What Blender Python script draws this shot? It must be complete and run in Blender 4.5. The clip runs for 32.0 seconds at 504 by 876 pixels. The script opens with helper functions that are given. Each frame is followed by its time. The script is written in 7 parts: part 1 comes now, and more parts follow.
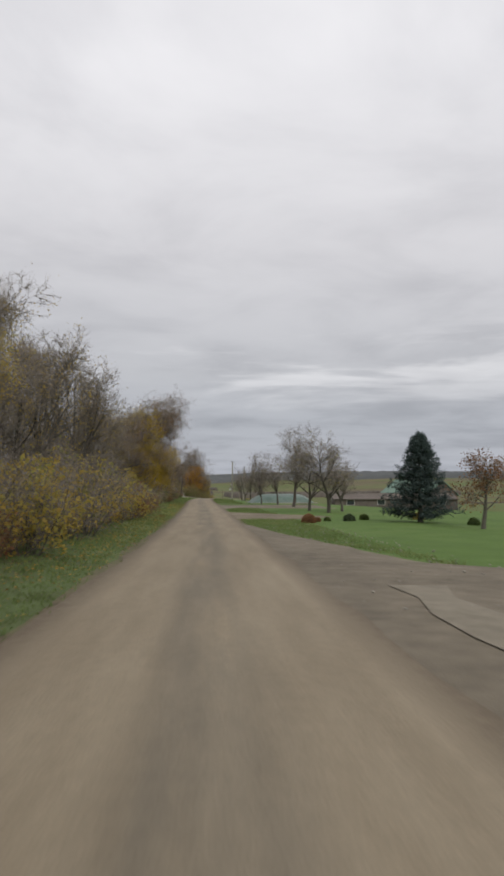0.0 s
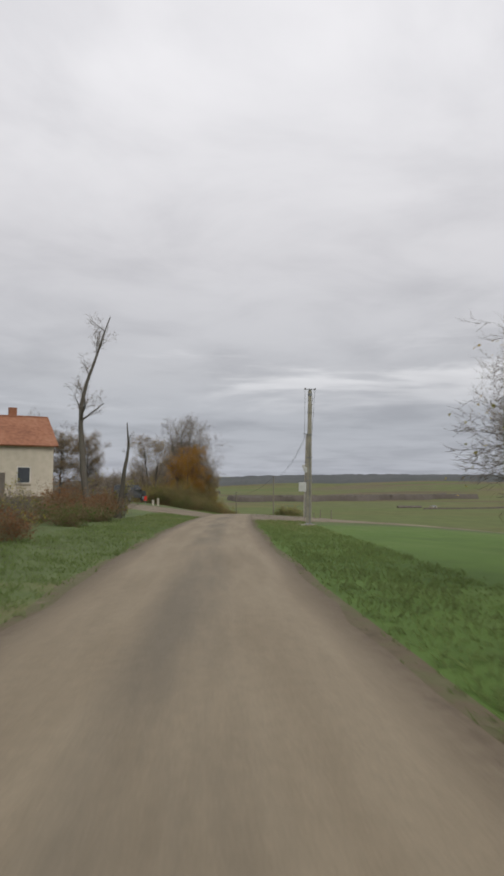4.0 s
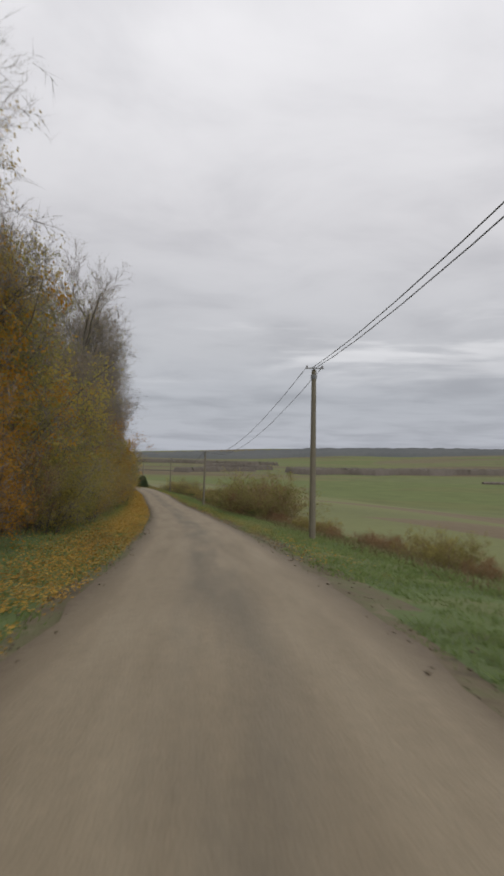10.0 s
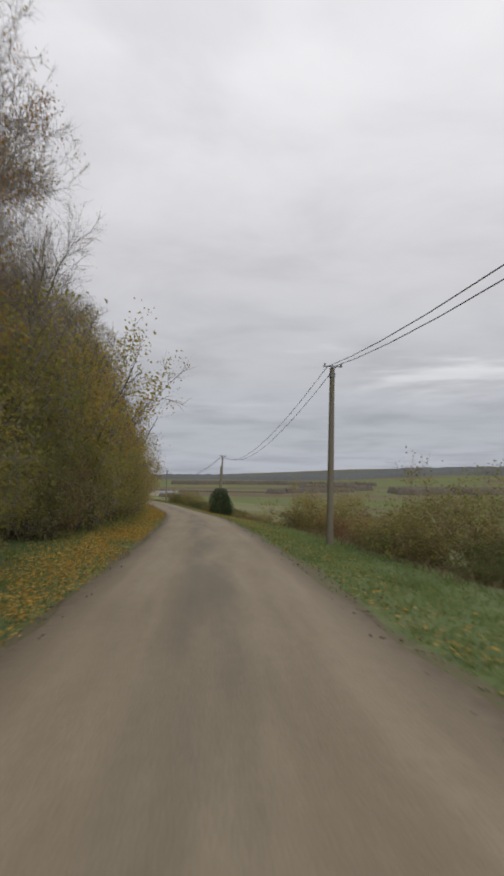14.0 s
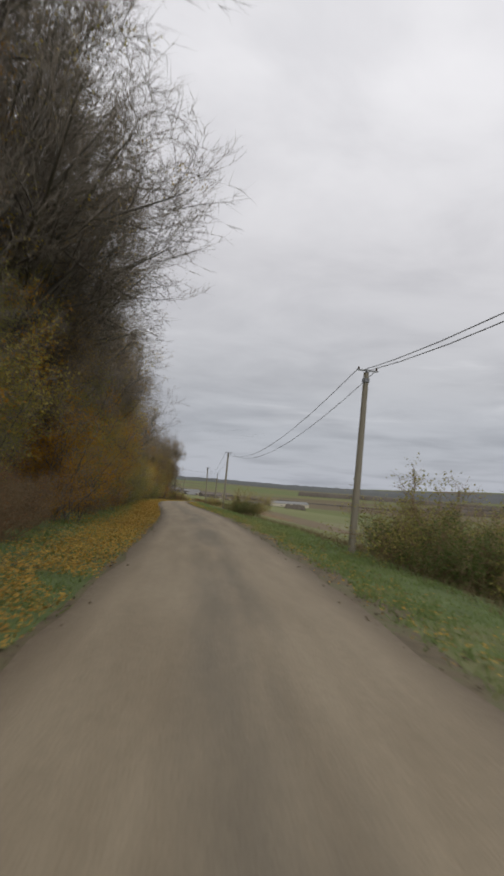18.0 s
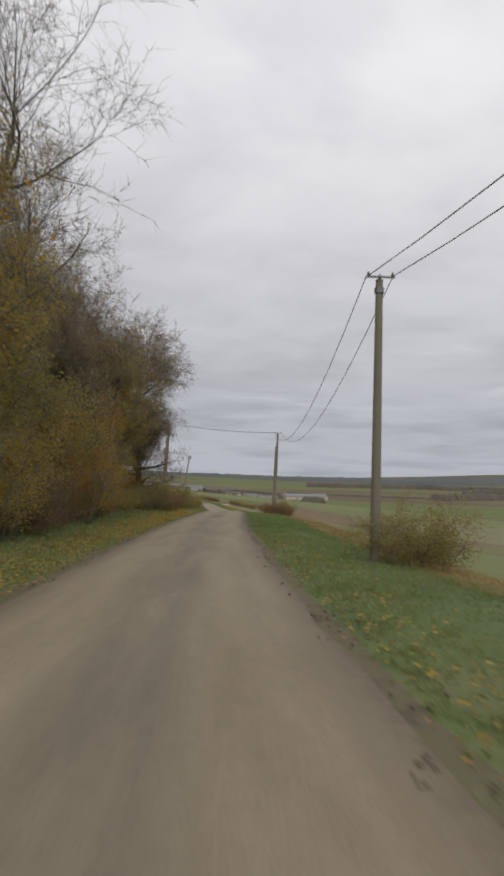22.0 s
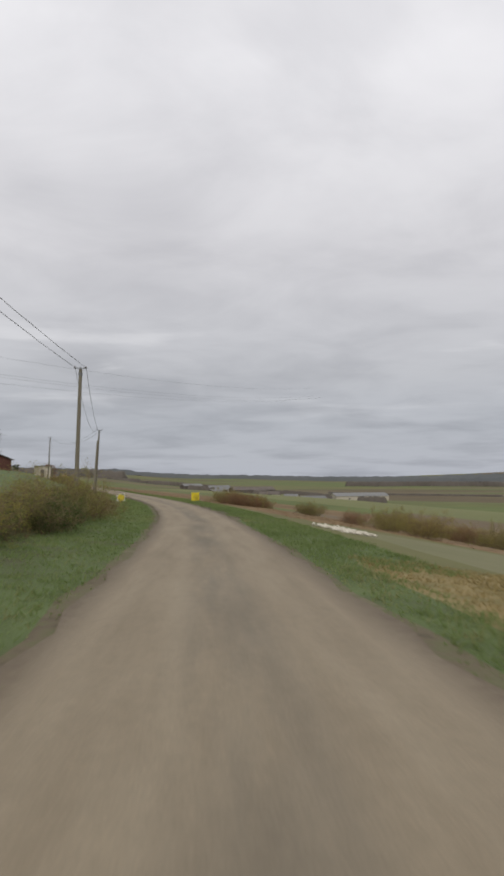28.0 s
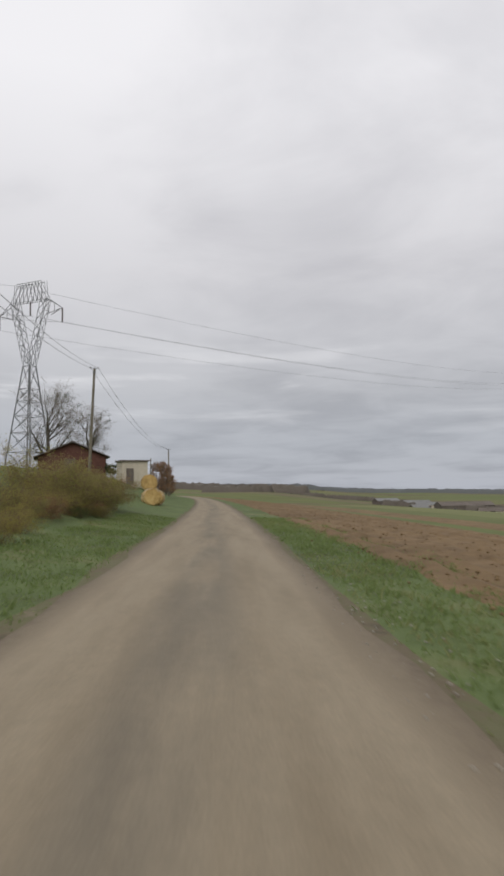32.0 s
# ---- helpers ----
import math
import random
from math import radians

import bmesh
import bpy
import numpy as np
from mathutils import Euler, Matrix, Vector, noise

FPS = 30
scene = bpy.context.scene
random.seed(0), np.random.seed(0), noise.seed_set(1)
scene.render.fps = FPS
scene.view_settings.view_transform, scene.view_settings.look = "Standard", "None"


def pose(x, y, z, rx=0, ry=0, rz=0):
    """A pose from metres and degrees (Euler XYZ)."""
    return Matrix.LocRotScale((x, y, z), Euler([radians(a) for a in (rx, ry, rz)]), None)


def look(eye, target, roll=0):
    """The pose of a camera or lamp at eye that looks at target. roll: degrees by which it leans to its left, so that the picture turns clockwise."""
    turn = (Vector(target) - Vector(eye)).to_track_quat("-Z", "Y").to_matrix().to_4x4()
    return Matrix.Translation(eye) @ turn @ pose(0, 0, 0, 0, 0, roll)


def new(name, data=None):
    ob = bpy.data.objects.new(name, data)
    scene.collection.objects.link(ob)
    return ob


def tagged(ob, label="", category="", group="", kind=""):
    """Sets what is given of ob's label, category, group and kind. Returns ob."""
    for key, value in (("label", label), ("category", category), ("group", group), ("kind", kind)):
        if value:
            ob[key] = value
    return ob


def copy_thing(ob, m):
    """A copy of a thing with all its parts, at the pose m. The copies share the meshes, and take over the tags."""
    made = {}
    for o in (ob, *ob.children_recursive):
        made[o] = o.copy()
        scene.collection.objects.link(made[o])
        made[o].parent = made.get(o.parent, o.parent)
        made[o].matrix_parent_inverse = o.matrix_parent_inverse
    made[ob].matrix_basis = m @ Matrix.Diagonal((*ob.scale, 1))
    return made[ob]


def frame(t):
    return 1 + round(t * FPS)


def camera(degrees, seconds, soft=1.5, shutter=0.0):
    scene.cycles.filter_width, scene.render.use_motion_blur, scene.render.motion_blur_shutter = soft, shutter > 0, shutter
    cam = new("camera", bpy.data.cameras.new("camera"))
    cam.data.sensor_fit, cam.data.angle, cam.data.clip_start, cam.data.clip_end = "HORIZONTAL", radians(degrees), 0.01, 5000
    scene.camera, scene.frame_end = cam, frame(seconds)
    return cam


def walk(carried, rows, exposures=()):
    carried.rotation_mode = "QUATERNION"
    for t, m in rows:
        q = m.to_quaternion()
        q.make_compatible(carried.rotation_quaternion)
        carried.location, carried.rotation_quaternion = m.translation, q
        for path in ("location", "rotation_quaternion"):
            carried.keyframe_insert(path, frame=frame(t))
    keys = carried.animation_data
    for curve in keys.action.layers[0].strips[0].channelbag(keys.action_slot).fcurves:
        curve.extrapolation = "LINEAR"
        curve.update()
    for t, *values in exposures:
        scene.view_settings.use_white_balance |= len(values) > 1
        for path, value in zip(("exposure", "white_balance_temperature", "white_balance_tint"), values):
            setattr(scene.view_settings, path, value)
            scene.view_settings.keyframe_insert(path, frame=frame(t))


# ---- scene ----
cam = camera(42.0, 32.0, soft=3.0, shutter=0.12)
PATH = [
    (0, (-0, 0, 0), (-0, 19.97, 1.05), 0.2),
    (0.5, (-0.81, 12.8, -0.47), (-0.66, 32.77, 0.63), 0.3),
    (1, (-1.65, 25.64, -0.92), (-1.77, 45.61, 0.19), 1.1),
    (1.5, (-2.6, 38.48, -1.32), (-2.83, 58.44, -0.2), 0.8),
    (2, (-3.59, 51.3, -1.68), (-3.81, 71.26, -0.44), 0.7),
    (2.5, (-4.57, 64.1, -2), (-4.78, 84.07, -0.8), 0.7),
    (3, (-5.59, 76.88, -2.32), (-5.92, 96.84, -1.08), 0.5),
    (3.5, (-6.65, 89.61, -2.62), (-6.97, 109.57, -1.4), 0.3),
    (4, (-7.62, 102.26, -2.95), (-7.68, 122.23, -1.8), 0.3),
    (4.5, (-8.36, 114.81, -3.33), (-7.98, 134.78, -2.31), 0.4),
    (5, (-8.87, 127.23, -3.72), (-8.05, 147.19, -2.76), 0.6),
    (5.5, (-9.08, 139.48, -4.14), (-7.85, 159.42, -3.24), -0.2),
    (6, (-9.08, 151.19, -4.67), (-7.69, 171.13, -3.95), -1.7),
    (6.5, (-9.07, 162.86, -5.11), (-7.72, 182.8, -4.22), -0.5),
    (7, (-9.07, 174.57, -5.66), (-7.76, 194.52, -5.12), 1.3),
    (7.5, (-9.01, 186.37, -6.43), (-7.56, 206.31, -6.25), 2.2),
    (8, (-8.92, 198.34, -7.28), (-7.49, 218.28, -7.18), 2.1),
    (8.5, (-8.97, 210.46, -8.15), (-7.94, 230.43, -7.88), 1.0),
    (9, (-9.44, 222.77, -8.82), (-9.38, 242.76, -8.2), 1.0),
    (9.5, (-10.49, 235.18, -9.53), (-11.38, 255.15, -9.11), 1.1),
    (10, (-12.14, 247.53, -10.38), (-13.99, 267.44, -10.07), 1.1),
    (10.5, (-14.28, 259.71, -11.3), (-16.9, 279.54, -11.03), 1.6),
    (11, (-16.87, 271.9, -12.22), (-20.09, 291.63, -11.84), 2.4),
    (11.5, (-19.78, 284.12, -13.07), (-23.29, 303.8, -12.56), 2.6),
    (12, (-22.76, 296.27, -13.89), (-26.38, 315.93, -13.35), 1.7),
    (12.5, (-25.76, 308.21, -14.61), (-29.51, 327.84, -13.95), 0.9),
    (13, (-28.95, 320.34, -15.28), (-32.92, 339.93, -14.51), -0.1),
    (13.5, (-32.35, 332.71, -15.74), (-36.53, 352.23, -14.65), -0.1),
    (14, (-36.02, 345.16, -16.2), (-40.57, 364.61, -15.24), 0.2),
    (14.5, (-39.98, 357.71, -16.73), (-44.87, 377.08, -15.82), 0.6),
    (15, (-44.19, 370.38, -17.28), (-49.37, 389.67, -16.33), 1.0),
    (15.5, (-48.65, 383.17, -17.79), (-54.13, 402.38, -16.7), 1.6),
    (16, (-53.46, 396.04, -18.56), (-59.43, 415.13, -18.15), 2.1),
    (16.5, (-58.52, 408.77, -19.22), (-65.03, 427.66, -18.5), 2.0),
    (17, (-63.96, 421.35, -19.71), (-71.12, 440, -18.71), 1.9),
    (17.5, (-69.81, 433.79, -20.07), (-77.5, 452.22, -18.9), 2.5),
    (18, (-76.12, 446.09, -20.35), (-84.37, 464.27, -19.13), 3.8),
    (18.5, (-82.77, 458.25, -20.74), (-91.51, 476.19, -19.43), 4.2),
    (19, (-89.67, 470.3, -21.08), (-98.63, 488.13, -19.65), 4.0),
    (19.5, (-96.75, 482.28, -21.48), (-105.93, 500, -20.17), 3.6),
    (20, (-104.05, 494.12, -21.94), (-113.5, 511.7, -20.69), 2.8),
    (20.5, (-111.34, 505.94, -22.3), (-120.69, 523.57, -21.02), 2.7),
    (21, (-118.48, 517.81, -22.61), (-127.48, 535.62, -21.2), 2.4),
    (21.5, (-125.31, 529.77, -23.15), (-133.89, 547.82, -22.29), 1.7),
    (22, (-131.82, 541.7, -23.76), (-140.02, 559.91, -22.73), 1.1),
    (22.5, (-138.1, 553.62, -24.22), (-145.98, 571.98, -23.22), -0.1),
    (23, (-144.03, 565.53, -24.73), (-151.54, 584.04, -23.81), -0.8),
    (23.5, (-149.76, 577.45, -25.22), (-157.25, 595.98, -24.28), 0.2),
    (24, (-155.67, 589.91, -25.68), (-163.33, 608.36, -24.63), 0.8),
    (24.5, (-161.93, 602.29, -26.49), (-169.93, 620.6, -25.77), 2.1),
    (25, (-168.37, 614.45, -27.37), (-176.61, 632.67, -26.74), 2.3),
    (25.5, (-174.86, 626.55, -28.13), (-183.24, 644.71, -27.48), 1.5),
    (26, (-181.44, 638.58, -28.85), (-189.92, 656.67, -28.1), 1.0),
    (26.5, (-188.07, 650.53, -29.48), (-196.66, 668.58, -28.64), 0.7),
    (27, (-194.76, 662.42, -30.05), (-203.44, 680.42, -29.1), 0.5),
    (27.5, (-201.51, 674.25, -30.54), (-210.3, 692.18, -29.48), 0.4),
    (28, (-208.37, 685.98, -30.9), (-217.31, 703.83, -29.8), -0.2),
    (28.5, (-215.06, 697.27, -31.31), (-224.23, 715.01, -30.12), 0.3),
    (29, (-221.87, 708.28, -31.62), (-231.48, 725.77, -30.36), 0.8),
    (29.5, (-228.9, 718.81, -31.86), (-239.2, 735.9, -30.4), 1.4),
    (30, (-236.2, 728.86, -32.05), (-247.23, 745.49, -30.64), 1.3),
    (30.5, (-243.91, 738.58, -32.26), (-255.61, 754.73, -30.75), 1.3),
    (31, (-251.88, 747.76, -32.34), (-264.22, 763.41, -30.64), 0.7),
    (31.5, (-260.15, 756.56, -32.39), (-273.07, 771.72, -30.58), -0.3),
    (32, (-268.66, 765.04, -32.43), (-282.08, 779.78, -30.83), -0.8),
]
walk(cam, [(t, look(eye, target, roll)) for t, eye, target, roll in PATH])

# ---- sky and light ----
def make_world():
    w = bpy.data.worlds.new("overcast_sky")
    scene.world = w
    w.use_nodes = True
    nt = w.node_tree
    nt.nodes.clear()
    N, K = nt.nodes.new, nt.links.new
    out = N("ShaderNodeOutputWorld")
    bg = N("ShaderNodeBackground")
    tc = N("ShaderNodeTexCoord")
    sep = N("ShaderNodeSeparateXYZ")
    K(tc.outputs["Generated"], sep.inputs[0])
    add = N("ShaderNodeMath"); add.operation = "ADD"; add.inputs[1].default_value = 0.10
    K(sep.outputs["Z"], add.inputs[0])
    mx = N("ShaderNodeMath"); mx.operation = "MAXIMUM"; mx.inputs[1].default_value = 0.06
    K(add.outputs[0], mx.inputs[0])
    dx = N("ShaderNodeMath"); dx.operation = "DIVIDE"
    dy = N("ShaderNodeMath"); dy.operation = "DIVIDE"
    K(sep.outputs["X"], dx.inputs[0]); K(mx.outputs[0], dx.inputs[1])
    K(sep.outputs["Y"], dy.inputs[0]); K(mx.outputs[0], dy.inputs[1])
    comb = N("ShaderNodeCombineXYZ")
    K(dx.outputs[0], comb.inputs[0]); K(dy.outputs[0], comb.inputs[1])
    big = N("ShaderNodeTexNoise"); big.inputs["Scale"].default_value = 0.42; big.inputs["Detail"].default_value = 5
    big.inputs["Roughness"].default_value = 0.5; big.inputs["Distortion"].default_value = 0.6
    fine = N("ShaderNodeTexNoise"); fine.inputs["Scale"].default_value = 1.5; fine.inputs["Detail"].default_value = 7
    fine.inputs["Roughness"].default_value = 0.55; fine.inputs["Distortion"].default_value = 0.4
    K(comb.outputs[0], big.inputs["Vector"]); K(comb.outputs[0], fine.inputs["Vector"])
    mixn = N("ShaderNodeMix"); mixn.data_type = "FLOAT"; mixn.inputs["Factor"].default_value = 0.38
    K(big.outputs["Fac"], mixn.inputs["A"]); K(fine.outputs["Fac"], mixn.inputs["B"])
    ramp = N("ShaderNodeValToRGB"); ramp.color_ramp.interpolation = "EASE"
    ramp.color_ramp.elements[0].position, ramp.color_ramp.elements[0].color = 0.34, (0.83, 0.832, 0.845, 1)
    ramp.color_ramp.elements[1].position, ramp.color_ramp.elements[1].color = 0.58, (1.08, 1.08, 1.08, 1)
    K(mixn.outputs["Result"], ramp.inputs[0])
    # the cloud base darkens and turns bluer towards the horizon
    el = N("ShaderNodeValToRGB")
    e = el.color_ramp.elements
    e[0].position, e[0].color = 0.0, (0.405, 0.424, 0.475, 1)
    e[1].position, e[1].color = 0.55, (0.812, 0.803, 0.825, 1)
    m1 = e.new(0.07); m1.color = (0.405, 0.42, 0.46, 1)
    m2 = e.new(0.15); m2.color = (0.48, 0.485, 0.51, 1)
    m3 = e.new(0.32); m3.color = (0.632, 0.624, 0.645, 1)
    K(sep.outputs["Z"], el.inputs[0])
    mul = N("ShaderNodeMix"); mul.data_type = "RGBA"; mul.blend_type = "MULTIPLY"; mul.inputs["Factor"].default_value = 1
    K(ramp.outputs[0], mul.inputs["A"]); K(el.outputs[0], mul.inputs["B"])
    # long bright gaps between the layers low in the sky
    sm = N("ShaderNodeMapping"); sm.inputs["Scale"].default_value = (2.3, 2.3, 19)
    sm.inputs["Location"].default_value = (0.7, 0.2, 0.45)
    K(tc.outputs["Generated"], sm.inputs["Vector"])
    sn = N("ShaderNodeTexNoise"); sn.inputs["Scale"].default_value = 1.0; sn.inputs["Detail"].default_value = 5
    sn.inputs["Roughness"].default_value = 0.55; sn.inputs["Distortion"].default_value = 0.25
    K(sm.outputs[0], sn.inputs["Vector"])
    sr = N("ShaderNodeValToRGB"); sr.color_ramp.interpolation = "EASE"
    sr.color_ramp.elements[0].position, sr.color_ramp.elements[0].color = 0.50, (0, 0, 0, 1)
    sr.color_ramp.elements[1].position, sr.color_ramp.elements[1].color = 0.64, (0.19, 0.185, 0.18, 1)
    K(sn.outputs["Fac"], sr.inputs[0])
    sb = N("ShaderNodeValToRGB"); sb.color_ramp.interpolation = "EASE"
    b = sb.color_ramp.elements
    b[0].position, b[0].color = 0.06, (0, 0, 0, 1)
    b[1].position, b[1].color = 0.25, (0, 0, 0, 1)
    b.new(0.15).color = (1, 1, 1, 1)
    K(sep.outputs["Z"], sb.inputs[0])
    sx = N("ShaderNodeMix"); sx.data_type = "RGBA"; sx.blend_type = "MULTIPLY"; sx.inputs["Factor"].default_value = 1
    K(sr.outputs[0], sx.inputs["A"]); K(sb.outputs[0], sx.inputs["B"])
    st = N("ShaderNodeMix"); st.data_type = "RGBA"; st.blend_type = "ADD"; st.inputs["Factor"].default_value = 1
    K(mul.outputs["Result"], st.inputs["A"]); K(sx.outputs["Result"], st.inputs["B"])
    sky = N("ShaderNodeTexSky"); sky.sky_type = "NISHITA"; sky.sun_disc = False
    sky.sun_elevation, sky.sun_rotation = radians(45), radians(150)
    sk = N("ShaderNodeMix"); sk.data_type = "RGBA"; sk.blend_type = "ADD"; sk.inputs["Factor"].default_value = 0.004
    K(st.outputs["Result"], sk.inputs["A"]); K(sky.outputs[0], sk.inputs["B"])
    K(sk.outputs["Result"], bg.inputs["Color"])
    bg.inputs["Strength"].default_value = 1.0
    K(bg.outputs[0], out.inputs[0])


make_world()
sun = new("sun", bpy.data.lights.new("sun", "SUN"))
sun.data.energy, sun.data.angle, sun.data.color = 1.3, radians(35), (1.0, 0.97, 0.93)
sun.matrix_world = look((0, 0, 100), (-50, 87, 0))
scene.view_settings.exposure = 0.0


# ---- materials ----
def material(name, colors, scale=1.0, rough=0.85, bump=0.3, bump_scale=None, metal=0.0, island=False, per_object=0.0, spec=0.3, large=None, thin=0.0):
    """A surface whose colours mix by noise at two scales; island: each loose piece takes its own mix."""
    m = bpy.data.materials.new(name)
    m.use_nodes = True
    nt = m.node_tree
    N, K = nt.nodes.new, nt.links.new
    b = nt.nodes["Principled BSDF"]
    geo = N("ShaderNodeNewGeometry")
    n1 = N("ShaderNodeTexNoise"); n1.inputs["Scale"].default_value = scale; n1.inputs["Detail"].default_value = 6
    n2 = N("ShaderNodeTexNoise"); n2.inputs["Scale"].default_value = large or scale * 0.08; n2.inputs["Detail"].default_value = 3
    K(geo.outputs["Position"], n1.inputs["Vector"]); K(geo.outputs["Position"], n2.inputs["Vector"])
    mx = N("ShaderNodeMix"); mx.data_type = "FLOAT"; mx.inputs["Factor"].default_value = 0.5
    K(n1.outputs["Fac"], mx.inputs["A"]); K(n2.outputs["Fac"], mx.inputs["B"])
    fac = mx.outputs["Result"]
    if island:
        mr = N("ShaderNodeMapRange"); mr.inputs["From Min"].default_value, mr.inputs["From Max"].default_value = 0.34, 0.66
        K(fac, mr.inputs["Value"])
        mi = N("ShaderNodeMix"); mi.data_type = "FLOAT"; mi.inputs["Factor"].default_value = 0.42
        K(mr.outputs[0], mi.inputs["A"]); K(geo.outputs["Random Per Island"], mi.inputs["B"])
        fac = mi.outputs["Result"]
    if per_object:
        oi = N("ShaderNodeObjectInfo")
        mo = N("ShaderNodeMix"); mo.data_type = "FLOAT"; mo.inputs["Factor"].default_value = per_object
        K(fac, mo.inputs["A"]); K(oi.outputs["Random"], mo.inputs["B"])
        fac = mo.outputs["Result"]
    ramp = N("ShaderNodeValToRGB")
    els = ramp.color_ramp.elements
    lo, hi = (0.12, 0.88) if (island or per_object) else (0.34, 0.66)
    for i, c in enumerate(colors):
        p = lo + (hi - lo) * i / max(1, len(colors) - 1)
        e = els[i] if i < 2 else els.new(p)
        e.position, e.color = p, (*c, 1)
    K(fac, ramp.inputs[0])
    K(ramp.outputs[0], b.inputs["Base Color"])
    b.inputs["Roughness"].default_value, b.inputs["Metallic"].default_value = rough, metal
    b.inputs["Specular IOR Level"].default_value = spec
    if bump:
        n3 = N("ShaderNodeTexNoise"); n3.inputs["Scale"].default_value = bump_scale or scale * 3; n3.inputs["Detail"].default_value = 5
        K(geo.outputs["Position"], n3.inputs["Vector"])
        bp = N("ShaderNodeBump"); bp.inputs["Strength"].default_value = bump; bp.inputs["Distance"].default_value = 0.03
        K(n3.outputs["Fac"], bp.inputs["Height"]); K(bp.outputs[0], b.inputs["Normal"])
    if thin:
        # light passes through thin leaves and blades
        tl = N("ShaderNodeBsdfTranslucent")
        K(ramp.outputs[0], tl.inputs["Color"])
        ms = N("ShaderNodeMixShader"); ms.inputs[0].default_value = thin
        K(b.outputs[0], ms.inputs[1]); K(tl.outputs[0], ms.inputs[2])
        K(ms.outputs[0], nt.nodes["Material Output"].inputs["Surface"])
    return m


def field_material():
    """Far farmland: large plots, each green, olive or ploughed brown, with drill lines."""
    m = bpy.data.materials.new("farmland")
    m.use_nodes = True
    nt = m.node_tree
    N, K = nt.nodes.new, nt.links.new
    b = nt.nodes["Principled BSDF"]
    geo = N("ShaderNodeNewGeometry")
    mp = N("ShaderNodeMapping"); mp.inputs["Rotation"].default_value = (0, 0, radians(33))
    mp.inputs["Scale"].default_value = (0.0028, 0.0085, 0)
    K(geo.outputs["Position"], mp.inputs["Vector"])
    vo = N("ShaderNodeTexVoronoi"); vo.inputs["Scale"].default_value = 1.0; vo.inputs["Randomness"].default_value = 0.8
    K(mp.outputs[0], vo.inputs["Vector"])
    sp = N("ShaderNodeSeparateColor"); K(vo.outputs["Color"], sp.inputs[0])
    ramp = N("ShaderNodeValToRGB"); ramp.color_ramp.interpolation = "CONSTANT"
    cols = [(0.0, (0.125, 0.138, 0.056)), (0.22, (0.142, 0.140, 0.064)), (0.42, (0.122, 0.098, 0.062)), (0.56, (0.118, 0.142, 0.055)), (0.74, (0.140, 0.122, 0.074)), (0.86, (0.126, 0.142, 0.062))]
    els = ramp.color_ramp.elements
    for i, (p, c) in enumerate(cols):
        e = els[i] if i < 2 else els.new(p)
        e.position, e.color = p, (*c, 1)
    K(sp.outputs[0], ramp.inputs[0])
    n = N("ShaderNodeTexNoise"); n.inputs["Scale"].default_value = 0.03; n.inputs["Detail"].default_value = 9; n.inputs["Roughness"].default_value = 0.65
    K(geo.outputs["Position"], n.inputs["Vector"])
    hs = N("ShaderNodeMix"); hs.data_type = "RGBA"; hs.blend_type = "MULTIPLY"; hs.inputs["Factor"].default_value = 0.35
    r2 = N("ShaderNodeValToRGB"); r2.color_ramp.elements[0].position = 0.3; r2.color_ramp.elements[0].color = (0.45, 0.45, 0.42, 1)
    r2.color_ramp.elements[1].position = 0.7; r2.color_ramp.elements[1].color = (1.25, 1.22, 1.2, 1)
    K(n.outputs["Fac"], r2.inputs[0]); K(ramp.outputs[0], hs.inputs["A"]); K(r2.outputs[0], hs.inputs["B"])
    K(hs.outputs["Result"], b.inputs["Base Color"])
    b.inputs["Roughness"].default_value = 0.95; b.inputs["Specular IOR Level"].default_value = 0.1
    return m


